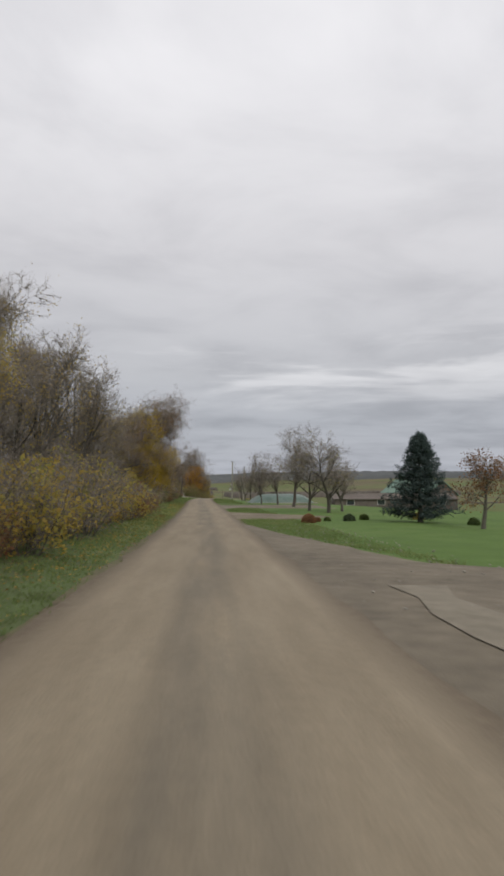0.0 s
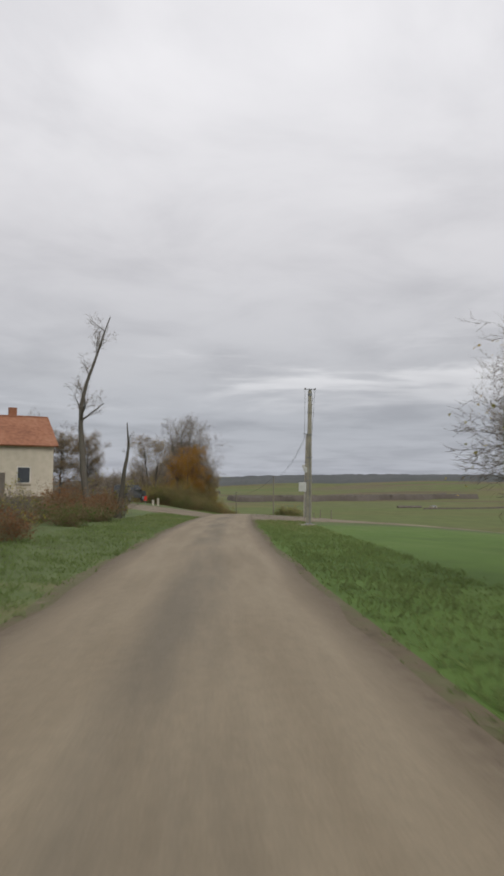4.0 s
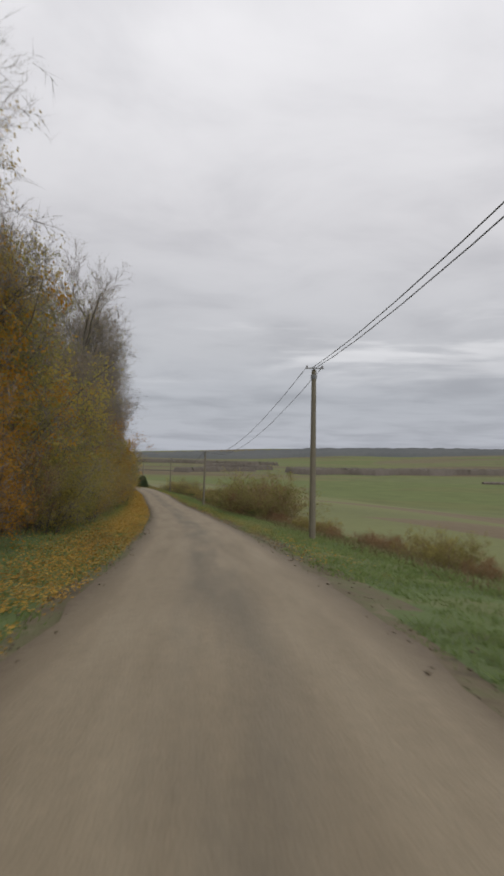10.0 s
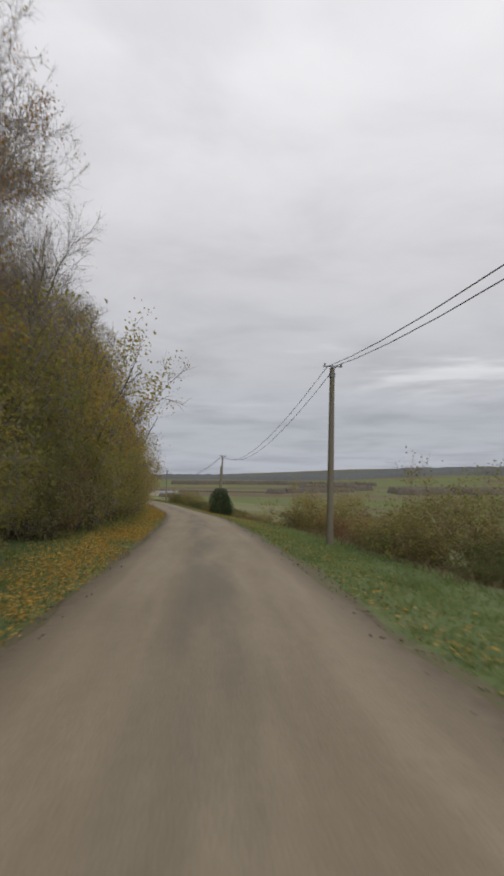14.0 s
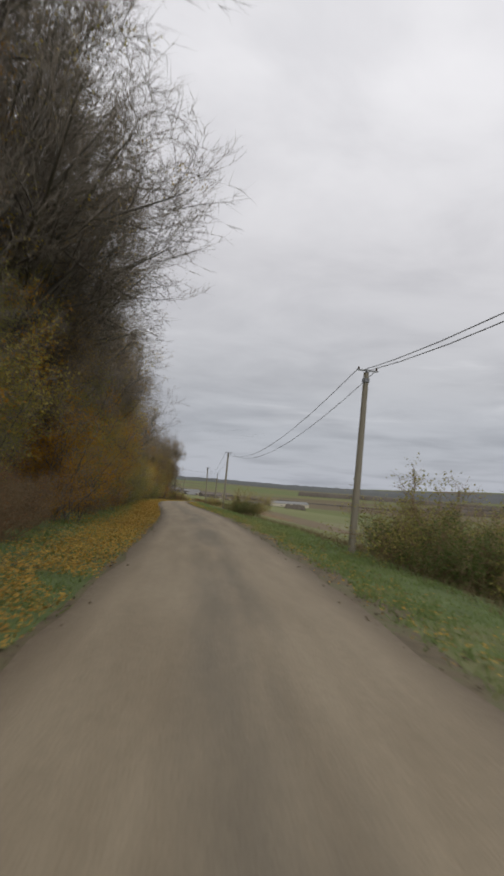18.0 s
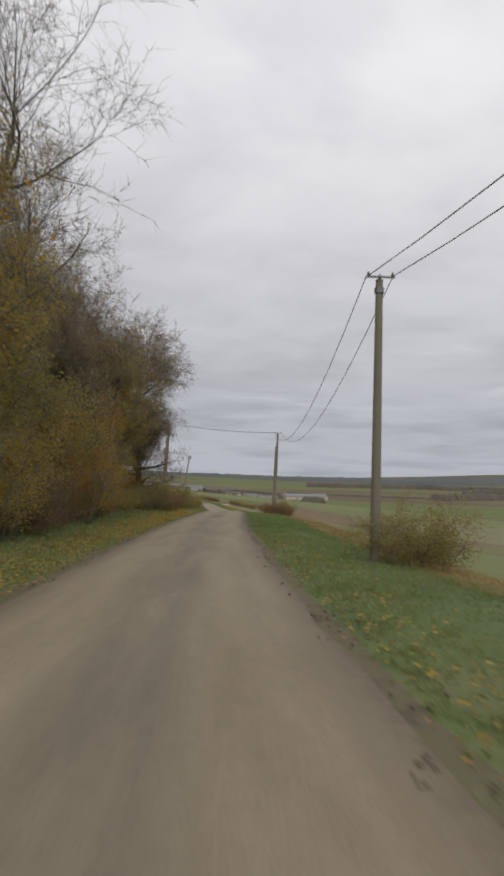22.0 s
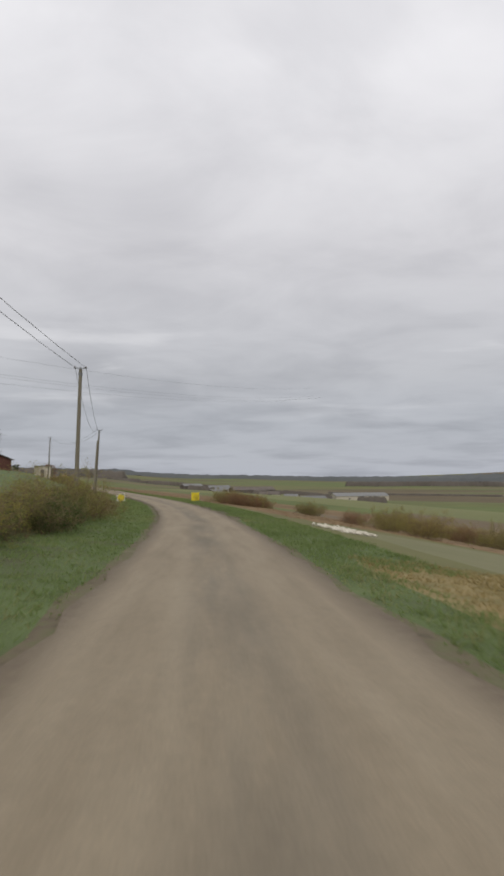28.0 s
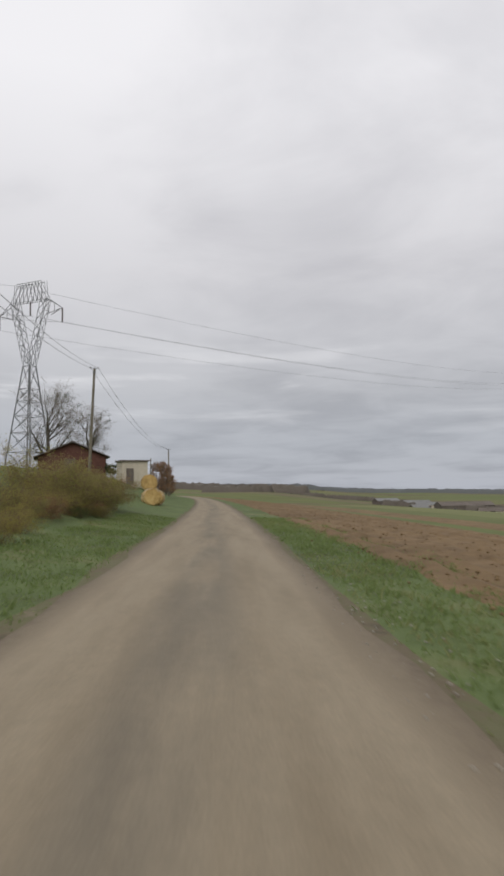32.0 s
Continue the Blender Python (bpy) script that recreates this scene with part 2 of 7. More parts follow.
def road_material():
    """Worn, sandy chip seal: lighter wheel tracks, darker patched middle, fine stones."""
    m = bpy.data.materials.new("worn_road")
    m.use_nodes = True
    nt = m.node_tree
    N, K = nt.nodes.new, nt.links.new
    b = nt.nodes["Principled BSDF"]
    uv = N("ShaderNodeUVMap"); uv.uv_map = "lane"
    geo = N("ShaderNodeNewGeometry")
    sx = N("ShaderNodeSeparateXYZ"); K(uv.outputs[0], sx.inputs[0])
    # a band along the middle, broken up by noise
    band = N("ShaderNodeValToRGB")
    e = band.color_ramp.elements
    e[0].position, e[0].color = 0.33, (0, 0, 0, 1)
    e[1].position, e[1].color = 0.43, (1, 1, 1, 1)
    a = e.new(0.57); a.color = (1, 1, 1, 1)
    c = e.new(0.68); c.color = (0, 0, 0, 1)
    K(sx.outputs["X"], band.inputs[0])
    mp = N("ShaderNodeMapping"); mp.inputs["Scale"].default_value = (2.6, 0.10, 1)
    K(uv.outputs[0], mp.inputs["Vector"])
    nb = N("ShaderNodeTexNoise"); nb.inputs["Scale"].default_value = 1.5; nb.inputs["Detail"].default_value = 7; nb.inputs["Roughness"].default_value = 0.62
    K(mp.outputs[0], nb.inputs["Vector"])
    rb = N("ShaderNodeValToRGB"); rb.color_ramp.elements[0].position = 0.36; rb.color_ramp.elements[1].position = 0.60
    K(nb.outputs["Fac"], rb.inputs[0])
    mu = N("ShaderNodeMath"); mu.operation = "MULTIPLY"
    K(band.outputs[0], mu.inputs[0]); K(rb.outputs[0], mu.inputs[1])
    # streaks drawn out along the wheel tracks
    ms = N("ShaderNodeMapping"); ms.inputs["Scale"].default_value = (5.0, 0.16, 1)
    K(uv.outputs[0], ms.inputs["Vector"])
    n1 = N("ShaderNodeTexNoise"); n1.inputs["Scale"].default_value = 1.3; n1.inputs["Detail"].default_value = 7; n1.inputs["Roughness"].default_value = 0.6
    K(ms.outputs[0], n1.inputs["Vector"])
    r1 = N("ShaderNodeValToRGB")
    r1.color_ramp.elements[0].position, r1.color_ramp.elements[0].color = 0.32, (0.205, 0.166, 0.112, 1)
    r1.color_ramp.elements[1].position, r1.color_ramp.elements[1].color = 0.68, (0.272, 0.226, 0.158, 1)
    K(n1.outputs["Fac"], r1.inputs[0])
    dark = N("ShaderNodeMix"); dark.data_type = "RGBA"
    dm = N("ShaderNodeMath"); dm.operation = "MULTIPLY"; dm.inputs[1].default_value = 0.6
    K(mu.outputs[0], dm.inputs[0]); K(dm.outputs[0], dark.inputs["Factor"])
    K(r1.outputs[0], dark.inputs["A"]); dark.inputs["B"].default_value = (0.118, 0.104, 0.080, 1)
    # fine wear and a crumbling, soiled edge
    n5 = N("ShaderNodeTexNoise"); n5.inputs["Scale"].default_value = 7.0; n5.inputs["Detail"].default_value = 10; n5.inputs["Roughness"].default_value = 0.7
    K(geo.outputs["Position"], n5.inputs["Vector"])
    r5 = N("ShaderNodeValToRGB")
    r5.color_ramp.elements[0].position, r5.color_ramp.elements[0].color = 0.36, (0.72, 0.72, 0.71, 1)
    r5.color_ramp.elements[1].position, r5.color_ramp.elements[1].color = 0.62, (1.12, 1.11, 1.10, 1)
    K(n5.outputs["Fac"], r5.inputs[0])
    mot = N("ShaderNodeMix"); mot.data_type = "RGBA"; mot.blend_type = "MULTIPLY"; mot.inputs["Factor"].default_value = 0.22
    K(dark.outputs["Result"], mot.inputs["A"]); K(r5.outputs[0], mot.inputs["B"])
    ed = N("ShaderNodeValToRGB")
    q = ed.color_ramp.elements
    q[0].position, q[0].color = 0.0, (1, 1, 1, 1)
    q[1].position, q[1].color = 1.0, (1, 1, 1, 1)
    q.new(0.13).color = (0, 0, 0, 1); q.new(0.87).color = (0, 0, 0, 1)
    K(sx.outputs["X"], ed.inputs[0])
    em = N("ShaderNodeMath"); em.operation = "MULTIPLY"; em.use_clamp = True
    er = N("ShaderNodeMath"); er.operation = "MULTIPLY"; er.inputs[1].default_value = 1.7
    K(n5.outputs["Fac"], er.inputs[0]); K(ed.outputs[0], em.inputs[0]); K(er.outputs[0], em.inputs[1])
    dirt = N("ShaderNodeMix"); dirt.data_type = "RGBA"
    K(em.outputs[0], dirt.inputs["Factor"]); K(mot.outputs["Result"], dirt.inputs["A"]); dirt.inputs["B"].default_value = (0.118, 0.092, 0.062, 1)
    dark = dirt
    st = N("ShaderNodeTexVoronoi"); st.inputs["Scale"].default_value = 45
    K(geo.outputs["Position"], st.inputs["Vector"])
    rs = N("ShaderNodeValToRGB"); rs.color_ramp.elements[0].position = 0.1; rs.color_ramp.elements[0].color = (1.25, 1.22, 1.2, 1)
    rs.color_ramp.elements[1].position = 0.6; rs.color_ramp.elements[1].color = (0.72, 0.72, 0.72, 1)
    K(st.outputs["Distance"], rs.inputs[0])
    ml = N("ShaderNodeMix"); ml.data_type = "RGBA"; ml.blend_type = "MULTIPLY"; ml.inputs["Factor"].default_value = 0.28
    K(dark.outputs["Result"], ml.inputs["A"]); K(rs.outputs[0], ml.inputs["B"])
    K(ml.outputs["Result"], b.inputs["Base Color"])
    b.inputs["Roughness"].default_value = 0.8; b.inputs["Specular IOR Level"].default_value = 0.25
    bp = N("ShaderNodeBump"); bp.inputs["Strength"].default_value = 0.35; bp.inputs["Distance"].default_value = 0.012
    K(st.outputs["Distance"], bp.inputs["Height"]); K(bp.outputs[0], b.inputs["Normal"])
    return m


M_FIELD = field_material()
M_ROAD = road_material()
M_SHOULDER = material("bare_shoulder", [(0.075, 0.062, 0.038), (0.12, 0.096, 0.06), (0.105, 0.105, 0.05), (0.16, 0.13, 0.085)], 3.5, 0.95, 0.5, 18, large=0.5)
M_CROP = material("green_winter_crop", [(0.11, 0.118, 0.046), (0.13, 0.14, 0.05), (0.15, 0.15, 0.06)], 0.35, 0.95, 0.4, 6, large=0.012)
M_TILLED = material("tilled_brown_field", [(0.105, 0.078, 0.045), (0.13, 0.097, 0.056), (0.15, 0.118, 0.07)], 0.3, 0.95, 0.5, 6, large=0.015)
M_OLIVE = material("thin_olive_field", [(0.128, 0.128, 0.06), (0.15, 0.146, 0.072), (0.165, 0.148, 0.085)], 0.3, 0.95, 0.4, 6, large=0.012)
M_GRASS = material("short_grass", [(0.073, 0.078, 0.033), (0.079, 0.108, 0.036), (0.097, 0.131, 0.044), (0.135, 0.136, 0.058)], 0.9, 0.95, 0.6, 25, large=0.12)
M_LAWN = material("mown_lawn", [(0.063, 0.108, 0.022), (0.082, 0.141, 0.026), (0.105, 0.154, 0.04)], 0.7, 0.95, 0.5, 30, large=0.1)
M_WOODFLOOR = material("leaf_litter", [(0.06, 0.045, 0.024), (0.10, 0.075, 0.03), (0.14, 0.10, 0.035)], 1.2, 0.95, 0.7, 9)
M_GRAVEL = material("gravel", [(0.11, 0.09, 0.061), (0.172, 0.142, 0.098), (0.235, 0.195, 0.138)], 3.5, 0.9, 0.9, 28, large=0.4)
M_TARMAC = material("grey_tarmac", [(0.105, 0.088, 0.062), (0.15, 0.126, 0.09), (0.20, 0.168, 0.122)], 2.5, 0.85, 0.5, 40, large=0.35)
M_PLOUGH = material("ploughed_soil", [(0.103, 0.067, 0.033), (0.155, 0.102, 0.05), (0.196, 0.132, 0.068)], 1.2, 0.97, 0.9, 9, large=0.15)
M_STUBBLE = material("dry_cut_grass", [(0.15, 0.13, 0.05), (0.24, 0.185, 0.08), (0.31, 0.24, 0.11)], 1.0, 0.95, 0.5, 20)
M_BLADE = material("grass_blades", [(0.138, 0.171, 0.067), (0.167, 0.224, 0.078), (0.201, 0.254, 0.094), (0.287, 0.266, 0.127)], 0.6, 0.8, 0, island=True, thin=0.65, spec=0.1)
M_HAY = material("yellow_cut_hay", [(0.19, 0.15, 0.06), (0.29, 0.225, 0.095), (0.35, 0.28, 0.13)], 0.8, 0.9, 0, island=True, thin=0.5)
M_DRY = material("dry_weeds", [(0.10, 0.075, 0.04), (0.18, 0.14, 0.075), (0.12, 0.12, 0.05)], 0.6, 0.9, 0, island=True, thin=0.45)
M_BARK = material("grey_bark", [(0.06, 0.052, 0.042), (0.10, 0.09, 0.072), (0.15, 0.14, 0.11)], 6, 0.9, 0.6, 30, per_object=0.3)
M_TWIG = material("bare_twigs", [(0.126, 0.106, 0.082), (0.192, 0.164, 0.132), (0.252, 0.222, 0.18)], 2, 0.9, 0, island=True)
M_BRAMBLE = material("bramble_stems", [(0.106, 0.075, 0.044), (0.175, 0.119, 0.062), (0.225, 0.169, 0.094)], 2, 0.9, 0, island=True)
M_LEAF_OCHRE = material("ochre_leaves", [(0.221, 0.163, 0.057), (0.351, 0.267, 0.075), (0.481, 0.332, 0.069), (0.39, 0.351, 0.098), (0.351, 0.202, 0.057)], 0.7, 0.75, 0, island=True, per_object=0.4, thin=0.6)
M_LEAF_OLIVE = material("olive_leaves", [(0.156, 0.163, 0.055), (0.247, 0.24, 0.075), (0.364, 0.319, 0.086), (0.28, 0.202, 0.069)], 0.7, 0.75, 0, island=True, per_object=0.4, thin=0.6)
M_LEAF_BROWN = material("brown_leaves", [(0.20, 0.14, 0.065), (0.31, 0.215, 0.09), (0.37, 0.255, 0.10), (0.27, 0.16, 0.065)], 0.7, 0.75, 0, island=True, per_object=0.3, thin=0.6)
M_LEAF_YELLOW = material("yellow_leaves", [(0.36, 0.252, 0.034), (0.516, 0.36, 0.038), (0.432, 0.324, 0.06)], 0.9, 0.75, 0, island=True, thin=0.6)
M_LEAF_ORANGE = material("orange_leaves", [(0.299, 0.144, 0.025), (0.425, 0.218, 0.032), (0.483, 0.287, 0.046)], 0.9, 0.75, 0, island=True, thin=0.6)
M_LEAF_RED = material("russet_leaves", [(0.171, 0.086, 0.046), (0.265, 0.132, 0.066), (0.317, 0.185, 0.086)], 0.9, 0.75, 0, island=True, thin=0.6)
M_LEAF_GREEN = material("dull_green_leaves", [(0.054, 0.081, 0.027), (0.101, 0.142, 0.041), (0.162, 0.196, 0.061)], 0.9, 0.7, 0, island=True, thin=0.6)
M_IVY = material("ivy_leaves", [(0.03, 0.045, 0.018), (0.05, 0.075, 0.028), (0.08, 0.105, 0.042)], 1.2, 0.65, 0, island=True, spec=0.5, thin=0.25)
M_SPRUCE = material("blue_spruce_needles", [(0.032, 0.05, 0.045), (0.06, 0.088, 0.08), (0.095, 0.125, 0.115)], 1.5, 0.8, 0, island=True, thin=0.25)
M_FALLEN = material("fallen_leaves", [(0.18, 0.10, 0.03), (0.35, 0.205, 0.044), (0.46, 0.295, 0.058), (0.28, 0.145, 0.042)], 1.0, 0.85, 0, island=True, thin=0.25)
# Brown leafless wood, its base colour lightened to stand in for distance haze.
M_HAZED_WOOD = material("hazed_far_woodland", [(0.074, 0.064, 0.052), (0.095, 0.082, 0.067), (0.115, 0.10, 0.082)], 0.02, 0.95, 0.6, 0.3, island=True)
# Ridge trees with the blue-grey of distance haze put into their base colour.
M_HAZED_RIDGE = material("hazed_ridge_trees", [(0.06, 0.066, 0.067), (0.074, 0.08, 0.079), (0.09, 0.094, 0.089)], 0.05, 0.95, 0.6, 0.3, island=True)
M_POLE = material("weathered_pole_wood", [(0.12, 0.105, 0.078), (0.18, 0.16, 0.12), (0.235, 0.215, 0.17)], 5, 0.85, 0.4, 25, per_object=0.35)
M_CONCRETE = material("pale_concrete", [(0.20, 0.185, 0.145), (0.275, 0.255, 0.20), (0.33, 0.31, 0.26)], 3, 0.85, 0.3, 30)
M_STEEL = material("galvanised_steel", [(0.16, 0.165, 0.17), (0.24, 0.245, 0.25)], 3, 0.5, 0.1, metal=0.5)
M_WIRE = material("dark_cable", [(0.08, 0.08, 0.082), (0.11, 0.11, 0.112)], 4, 0.6, 0)
M_CERAMIC = material("brown_insulator", [(0.05, 0.03, 0.022), (0.075, 0.045, 0.03)], 8, 0.25, 0)
M_GREYBOX = material("grey_enclosure", [(0.42, 0.42, 0.40), (0.5, 0.5, 0.47)], 4, 0.6, 0.1)
M_WHITE = material("white_render", [(0.55, 0.53, 0.48), (0.66, 0.64, 0.58)], 2, 0.85, 0.2, 20)
M_CREAM = material("cream_render", [(0.38, 0.34, 0.27), (0.50, 0.45, 0.36)], 2, 0.85, 0.2, 20)
M_TILE = material("red_roof_tiles", [(0.17, 0.075, 0.045), (0.26, 0.115, 0.065), (0.31, 0.16, 0.10)], 3, 0.85, 0.4, 12)
M_DARKROOF = material("grey_brown_roof", [(0.075, 0.062, 0.052), (0.12, 0.10, 0.085), (0.15, 0.13, 0.11)], 2, 0.85, 0.3, 12)
M_REDWOOD = material("red_brown_boards", [(0.07, 0.03, 0.022), (0.10, 0.042, 0.03), (0.125, 0.06, 0.045)], 3, 0.75, 0.3, 16)
M_METALROOF = material("pale_sheet_roof", [(0.13, 0.13, 0.125), (0.18, 0.18, 0.172)], 0.3, 0.5, 0.1)
M_GLASS = material("dark_window_glass", [(0.02, 0.024, 0.03), (0.035, 0.04, 0.045)], 2, 0.08, 0, spec=0.8)
M_POOL = material("green_cover_sheet", [(0.07, 0.105, 0.085), (0.10, 0.145, 0.12), (0.15, 0.19, 0.165)], 1.5, 0.45, 0.3, 4)
M_CARPAINT = material("dark_grey_car_paint", [(0.035, 0.04, 0.042), (0.055, 0.06, 0.062)], 4, 0.3, 0, metal=0.4, spec=0.6)
M_RUBBER = material("black_rubber", [(0.02, 0.02, 0.02), (0.035, 0.035, 0.035)], 8, 0.85, 0.2)
M_LAMP = material("clear_lamp_lens", [(0.5, 0.5, 0.48), (0.62, 0.62, 0.6)], 5, 0.15, 0)
M_YELLOW = material("yellow_board_paint", [(0.62, 0.47, 0.025), (0.74, 0.58, 0.04)], 3, 0.6, 0.1)
M_BLACK = material("black_marker_paint", [(0.02, 0.02, 0.02), (0.04, 0.04, 0.04)], 5, 0.6, 0)
M_BOARDWHITE = material("white_board_paint", [(0.62, 0.6, 0.52), (0.72, 0.7, 0.6)], 3, 0.6, 0.1)
M_RED = material("red_plastic", [(0.55, 0.03, 0.02), (0.65, 0.05, 0.03)], 4, 0.5, 0)
M_STRAW = material("straw", [(0.30, 0.20, 0.075), (0.45, 0.31, 0.12), (0.54, 0.40, 0.18)], 4, 0.95, 0.8, 40, large=0.8)
M_CHALK = material("chalk_rubble", [(0.42, 0.38, 0.30), (0.56, 0.52, 0.43)], 4, 0.9, 0.4, 20, island=True)
M_STONE = material("grey_stones", [(0.17, 0.155, 0.13), (0.26, 0.24, 0.20), (0.34, 0.31, 0.26)], 4, 0.9, 0.4, 25, island=True)

# Stations along the middle of the lane, one every 1.28 units of u.
ROAD = [
    (-0.0, -0.0, -1.38), (-2.3, 32.8, -2.52), (-4.9, 65.6, -3.42), (-7.6, 98.2, -4.23), (-9.3, 130.1, -5.21),
    (-9.5, 160.5, -6.41), (-9.2, 190.7, -8.13), (-9.3, 221.8, -10.15), (-12.9, 253.4, -12.20), (-19.5, 284.7, -14.48),
    (-27.6, 315.5, -16.38), (-36.6, 347.2, -17.68), (-47.2, 379.7, -19.06), (-59.7, 412.4, -20.72), (-74.8, 444.3, -21.70),
    (-92.1, 475.3, -22.62), (-111.1, 505.4, -23.66), (-129.2, 535.7, -24.84), (-145.0, 566.2, -26.14), (-159.8, 597.7, -27.58),
    (-175.9, 629.1, -29.65), (-192.9, 659.7, -31.28), (-210.3, 689.7, -32.42), (-228.0, 717.5, -33.20), (-247.5, 742.6, -33.67),
    (-268.9, 764.8, -33.81),
]
STEP = 1.28
HALF = 1.8  # half the lane's width


# ---- plan: the lane's middle line and the ground round it ----
def spline(points, n):
    """Catmull-Rom through the points, n samples a span."""
    p = np.array(points, float)
    p = np.vstack([2 * p[0] - p[1], p, 2 * p[-1] - p[-2]])
    t = (np.arange(n) / n)[:, None]
    out = []
    for i in range(1, len(p) - 2):
        a, b, c, d = p[i - 1], p[i], p[i + 1], p[i + 2]
        out.append(0.5 * (2 * b + (c - a) * t + (2 * a - 5 * b + 4 * c - d) * t ** 2 + (3 * b - a - 3 * c + d) * t ** 3))
    return np.vstack(out + [p[-2:-1]])


MID = spline(ROAD, 26)
MID_U = np.linspace(0, STEP * (len(ROAD) - 1), len(MID))
_d0 = (MID[0] - MID[8]) / np.linalg.norm(MID[0] - MID[8])
_d1 = (MID[-1] - MID[-14]) / np.linalg.norm(MID[-1] - MID[-14])
_back = np.arange(60, 0, -1)[:, None]
_on = np.arange(1, 320)[:, None]
_turn = np.array([_d1[1], -_d1[0], 0])
MID = np.vstack([MID[0] + _d0 * _back * 1.3, MID, MID[-1] + _d1 * (1, 1, 0) * _on * 1.3 - _turn * (_on * 1.3) ** 2 * 0.00022 + np.c_[0 * _on, 0 * _on, -0.9 * (_on / 320.0)]])
MID_U = np.r_[-(_back[:, 0]) * 1.3 / 25.0, MID_U, 32 + _on[:, 0] * 1.3 / 25.0]
_g = np.gradient(MID, axis=0)
SIDE = np.stack([_g[:, 1], -_g[:, 0]], 1) / np.hypot(_g[:, 0], _g[:, 1])[:, None]
ARC = np.r_[0, np.cumsum(np.linalg.norm(np.diff(MID, axis=0), axis=1))]


def smooth(a, b, x):
    t = np.clip((x - a) / (b - a), 0, 1)
    return t * t * (3 - 2 * t)


def wave(x, y, scale, seed=0):
    """Soft rolling unevenness from a few sines."""
    r = np.random.RandomState(seed)
    s = 0
    for k in range(5):
        a, f, p = r.uniform(0, 6.28), r.uniform(0.6, 1.7) / scale, r.uniform(0, 6.28)
        s = s + np.sin((x * np.cos(a) + y * np.sin(a)) * f * 6.28 + p) / 5
    return s


# height beside the lane at set distances, by stretch
U_KEYS = [-4, 4, 6, 7, 8, 10, 13, 16, 17, 19, 22, 23.5, 25, 28, 30, 31, 32, 35.5, 41]
R_5 = [0.1, -0.15, -0.15, -0.1, -0.35, -0.25, -0.2, -0.4, -0.75, -0.15, -0.2, -0.1, -0.2, -0.3, -0.2, -0.13, -0.15, -0.1, -0.1]
R_12 = [0.15, -0.2, -0.4, -0.7, -1.3, -1.6, -1.6, -1.8, -2.1, -1.7, -1.5, -1.2, -1.2, -1.6, -1.2, -1.0, -0.8, -0.7, -0.6]
R_40 = [-0.4, -1.6, -2.5, -4.2, -6, -8, -8, -8, -8, -8, -7, -6, -6.5, -7.5, -6.5, -6.0, -5.5, -5, -4.5]
L_5 = [0.1, 0.1, 0.25, 0.4, 0.3, 0.25, 0.2, 0.15, 0.15, 0.2, 0.2, 0.3, 0.4, 0.3, 0.15, -0.05, 0.3, 0.4, 0.3]
L_12 = [0.5, 0.4, 0.9, 1.4, 1.5, 2.0, 2.1, 2.0, 2.1, 2.4, 2.4, 2.3, 1.9, 1.2, 1.5, 1.8, 2.3, 3.6, 3.2]
L_40 = [0.6, 0.6, 1.6, 3.0, 3.6, 5, 6, 6, 6.3, 7, 6, 4.5, 3.2, 2.4, 3.6, 4.3, 5.0, 6.9, 6.0]


def rel_height(u, v):
    """The ground's height over the lane's middle, v metres to its right (minus: to its left)."""
    k = lambda tab: np.interp(u, U_KEYS, tab)  # noqa: E731
    a = np.abs(v)
    f, t, far = [np.where(v > 0, k(r), k(s)) for r, s in ((R_5, L_5), (R_12, L_12), (R_40, L_40))]
    z = np.where(a < 5, f * smooth(HALF, 5, a), np.where(a < 12, f + (t - f) * (a - 5) / 7, t + (far - t) * (a - 12) / 28))
    return z - 0.05 * smooth(HALF - 0.2, HALF + 0.25, a)


def far_height(x, y, u, v, zr):
    """The valley to the right and the hills beyond it; the plateau to the left."""
    valley = smooth(15, 430, v)
    base = zr + (np.interp(u, U_KEYS, R_40) * (v > 0) + np.interp(u, U_KEYS, L_40) * (v <= 0))
    z = base + valley * (-62 - base)
    ridge = smooth(1500, 3300, v) * (58 + 9 * wave(x, y, 1700, 5)) + smooth(600, 1500, v) * 5 * wave(x, y, 900, 8)
    ahead = smooth(900, 2600, (u - 32) * 25.0) * (1 - smooth(300, 1300, v)) * (12 + 6 * wave(x, y, 1200, 9))
    return z + ridge + ahead + 0.8 * wave(x, y, 160, 3) * smooth(40, 160, np.abs(v))


def plan_xy(i, v):
    """The place v metres to the right of the lane's middle at sample i; far out all rows run parallel."""
    near = np.clip(v, -130, 130)
    d = np.array([0.905, 0.425])
    return MID[i, :2] + SIDE[i] * near[..., None] + d * (v - near)[..., None]


def ground_z(i, v):
    xy = plan_xy(i, v)
    u, zr = MID_U[i], MID[i, 2]
    near = zr + rel_height(u, np.clip(v, -40, 40))
    k = smooth(25, 140, np.abs(v))
    return near * (1 - k) + far_height(xy[..., 0], xy[..., 1], u, v, zr) * k + 0.05 * wave(xy[..., 0], xy[..., 1], 3.0, 1) * smooth(2.4, 6, np.abs(v))


def at(u, v, up=0.0):
    """A place beside the lane: u along it, v to its right, on the ground or up over it."""
    i = int(np.argmin(np.abs(MID_U - u)))
    xy = plan_xy(np.array([i]), np.array([float(v)]))[0]
    return Vector((float(xy[0]), float(xy[1]), float(ground_z(np.array([i]), np.array([float(v)]))[0]) + up))


def heading(u):
    """The turn about z that makes +y run along the lane."""
    i = int(np.argmin(np.abs(MID_U - u)))
    return math.degrees(math.atan2(SIDE[i, 1], SIDE[i, 0]))


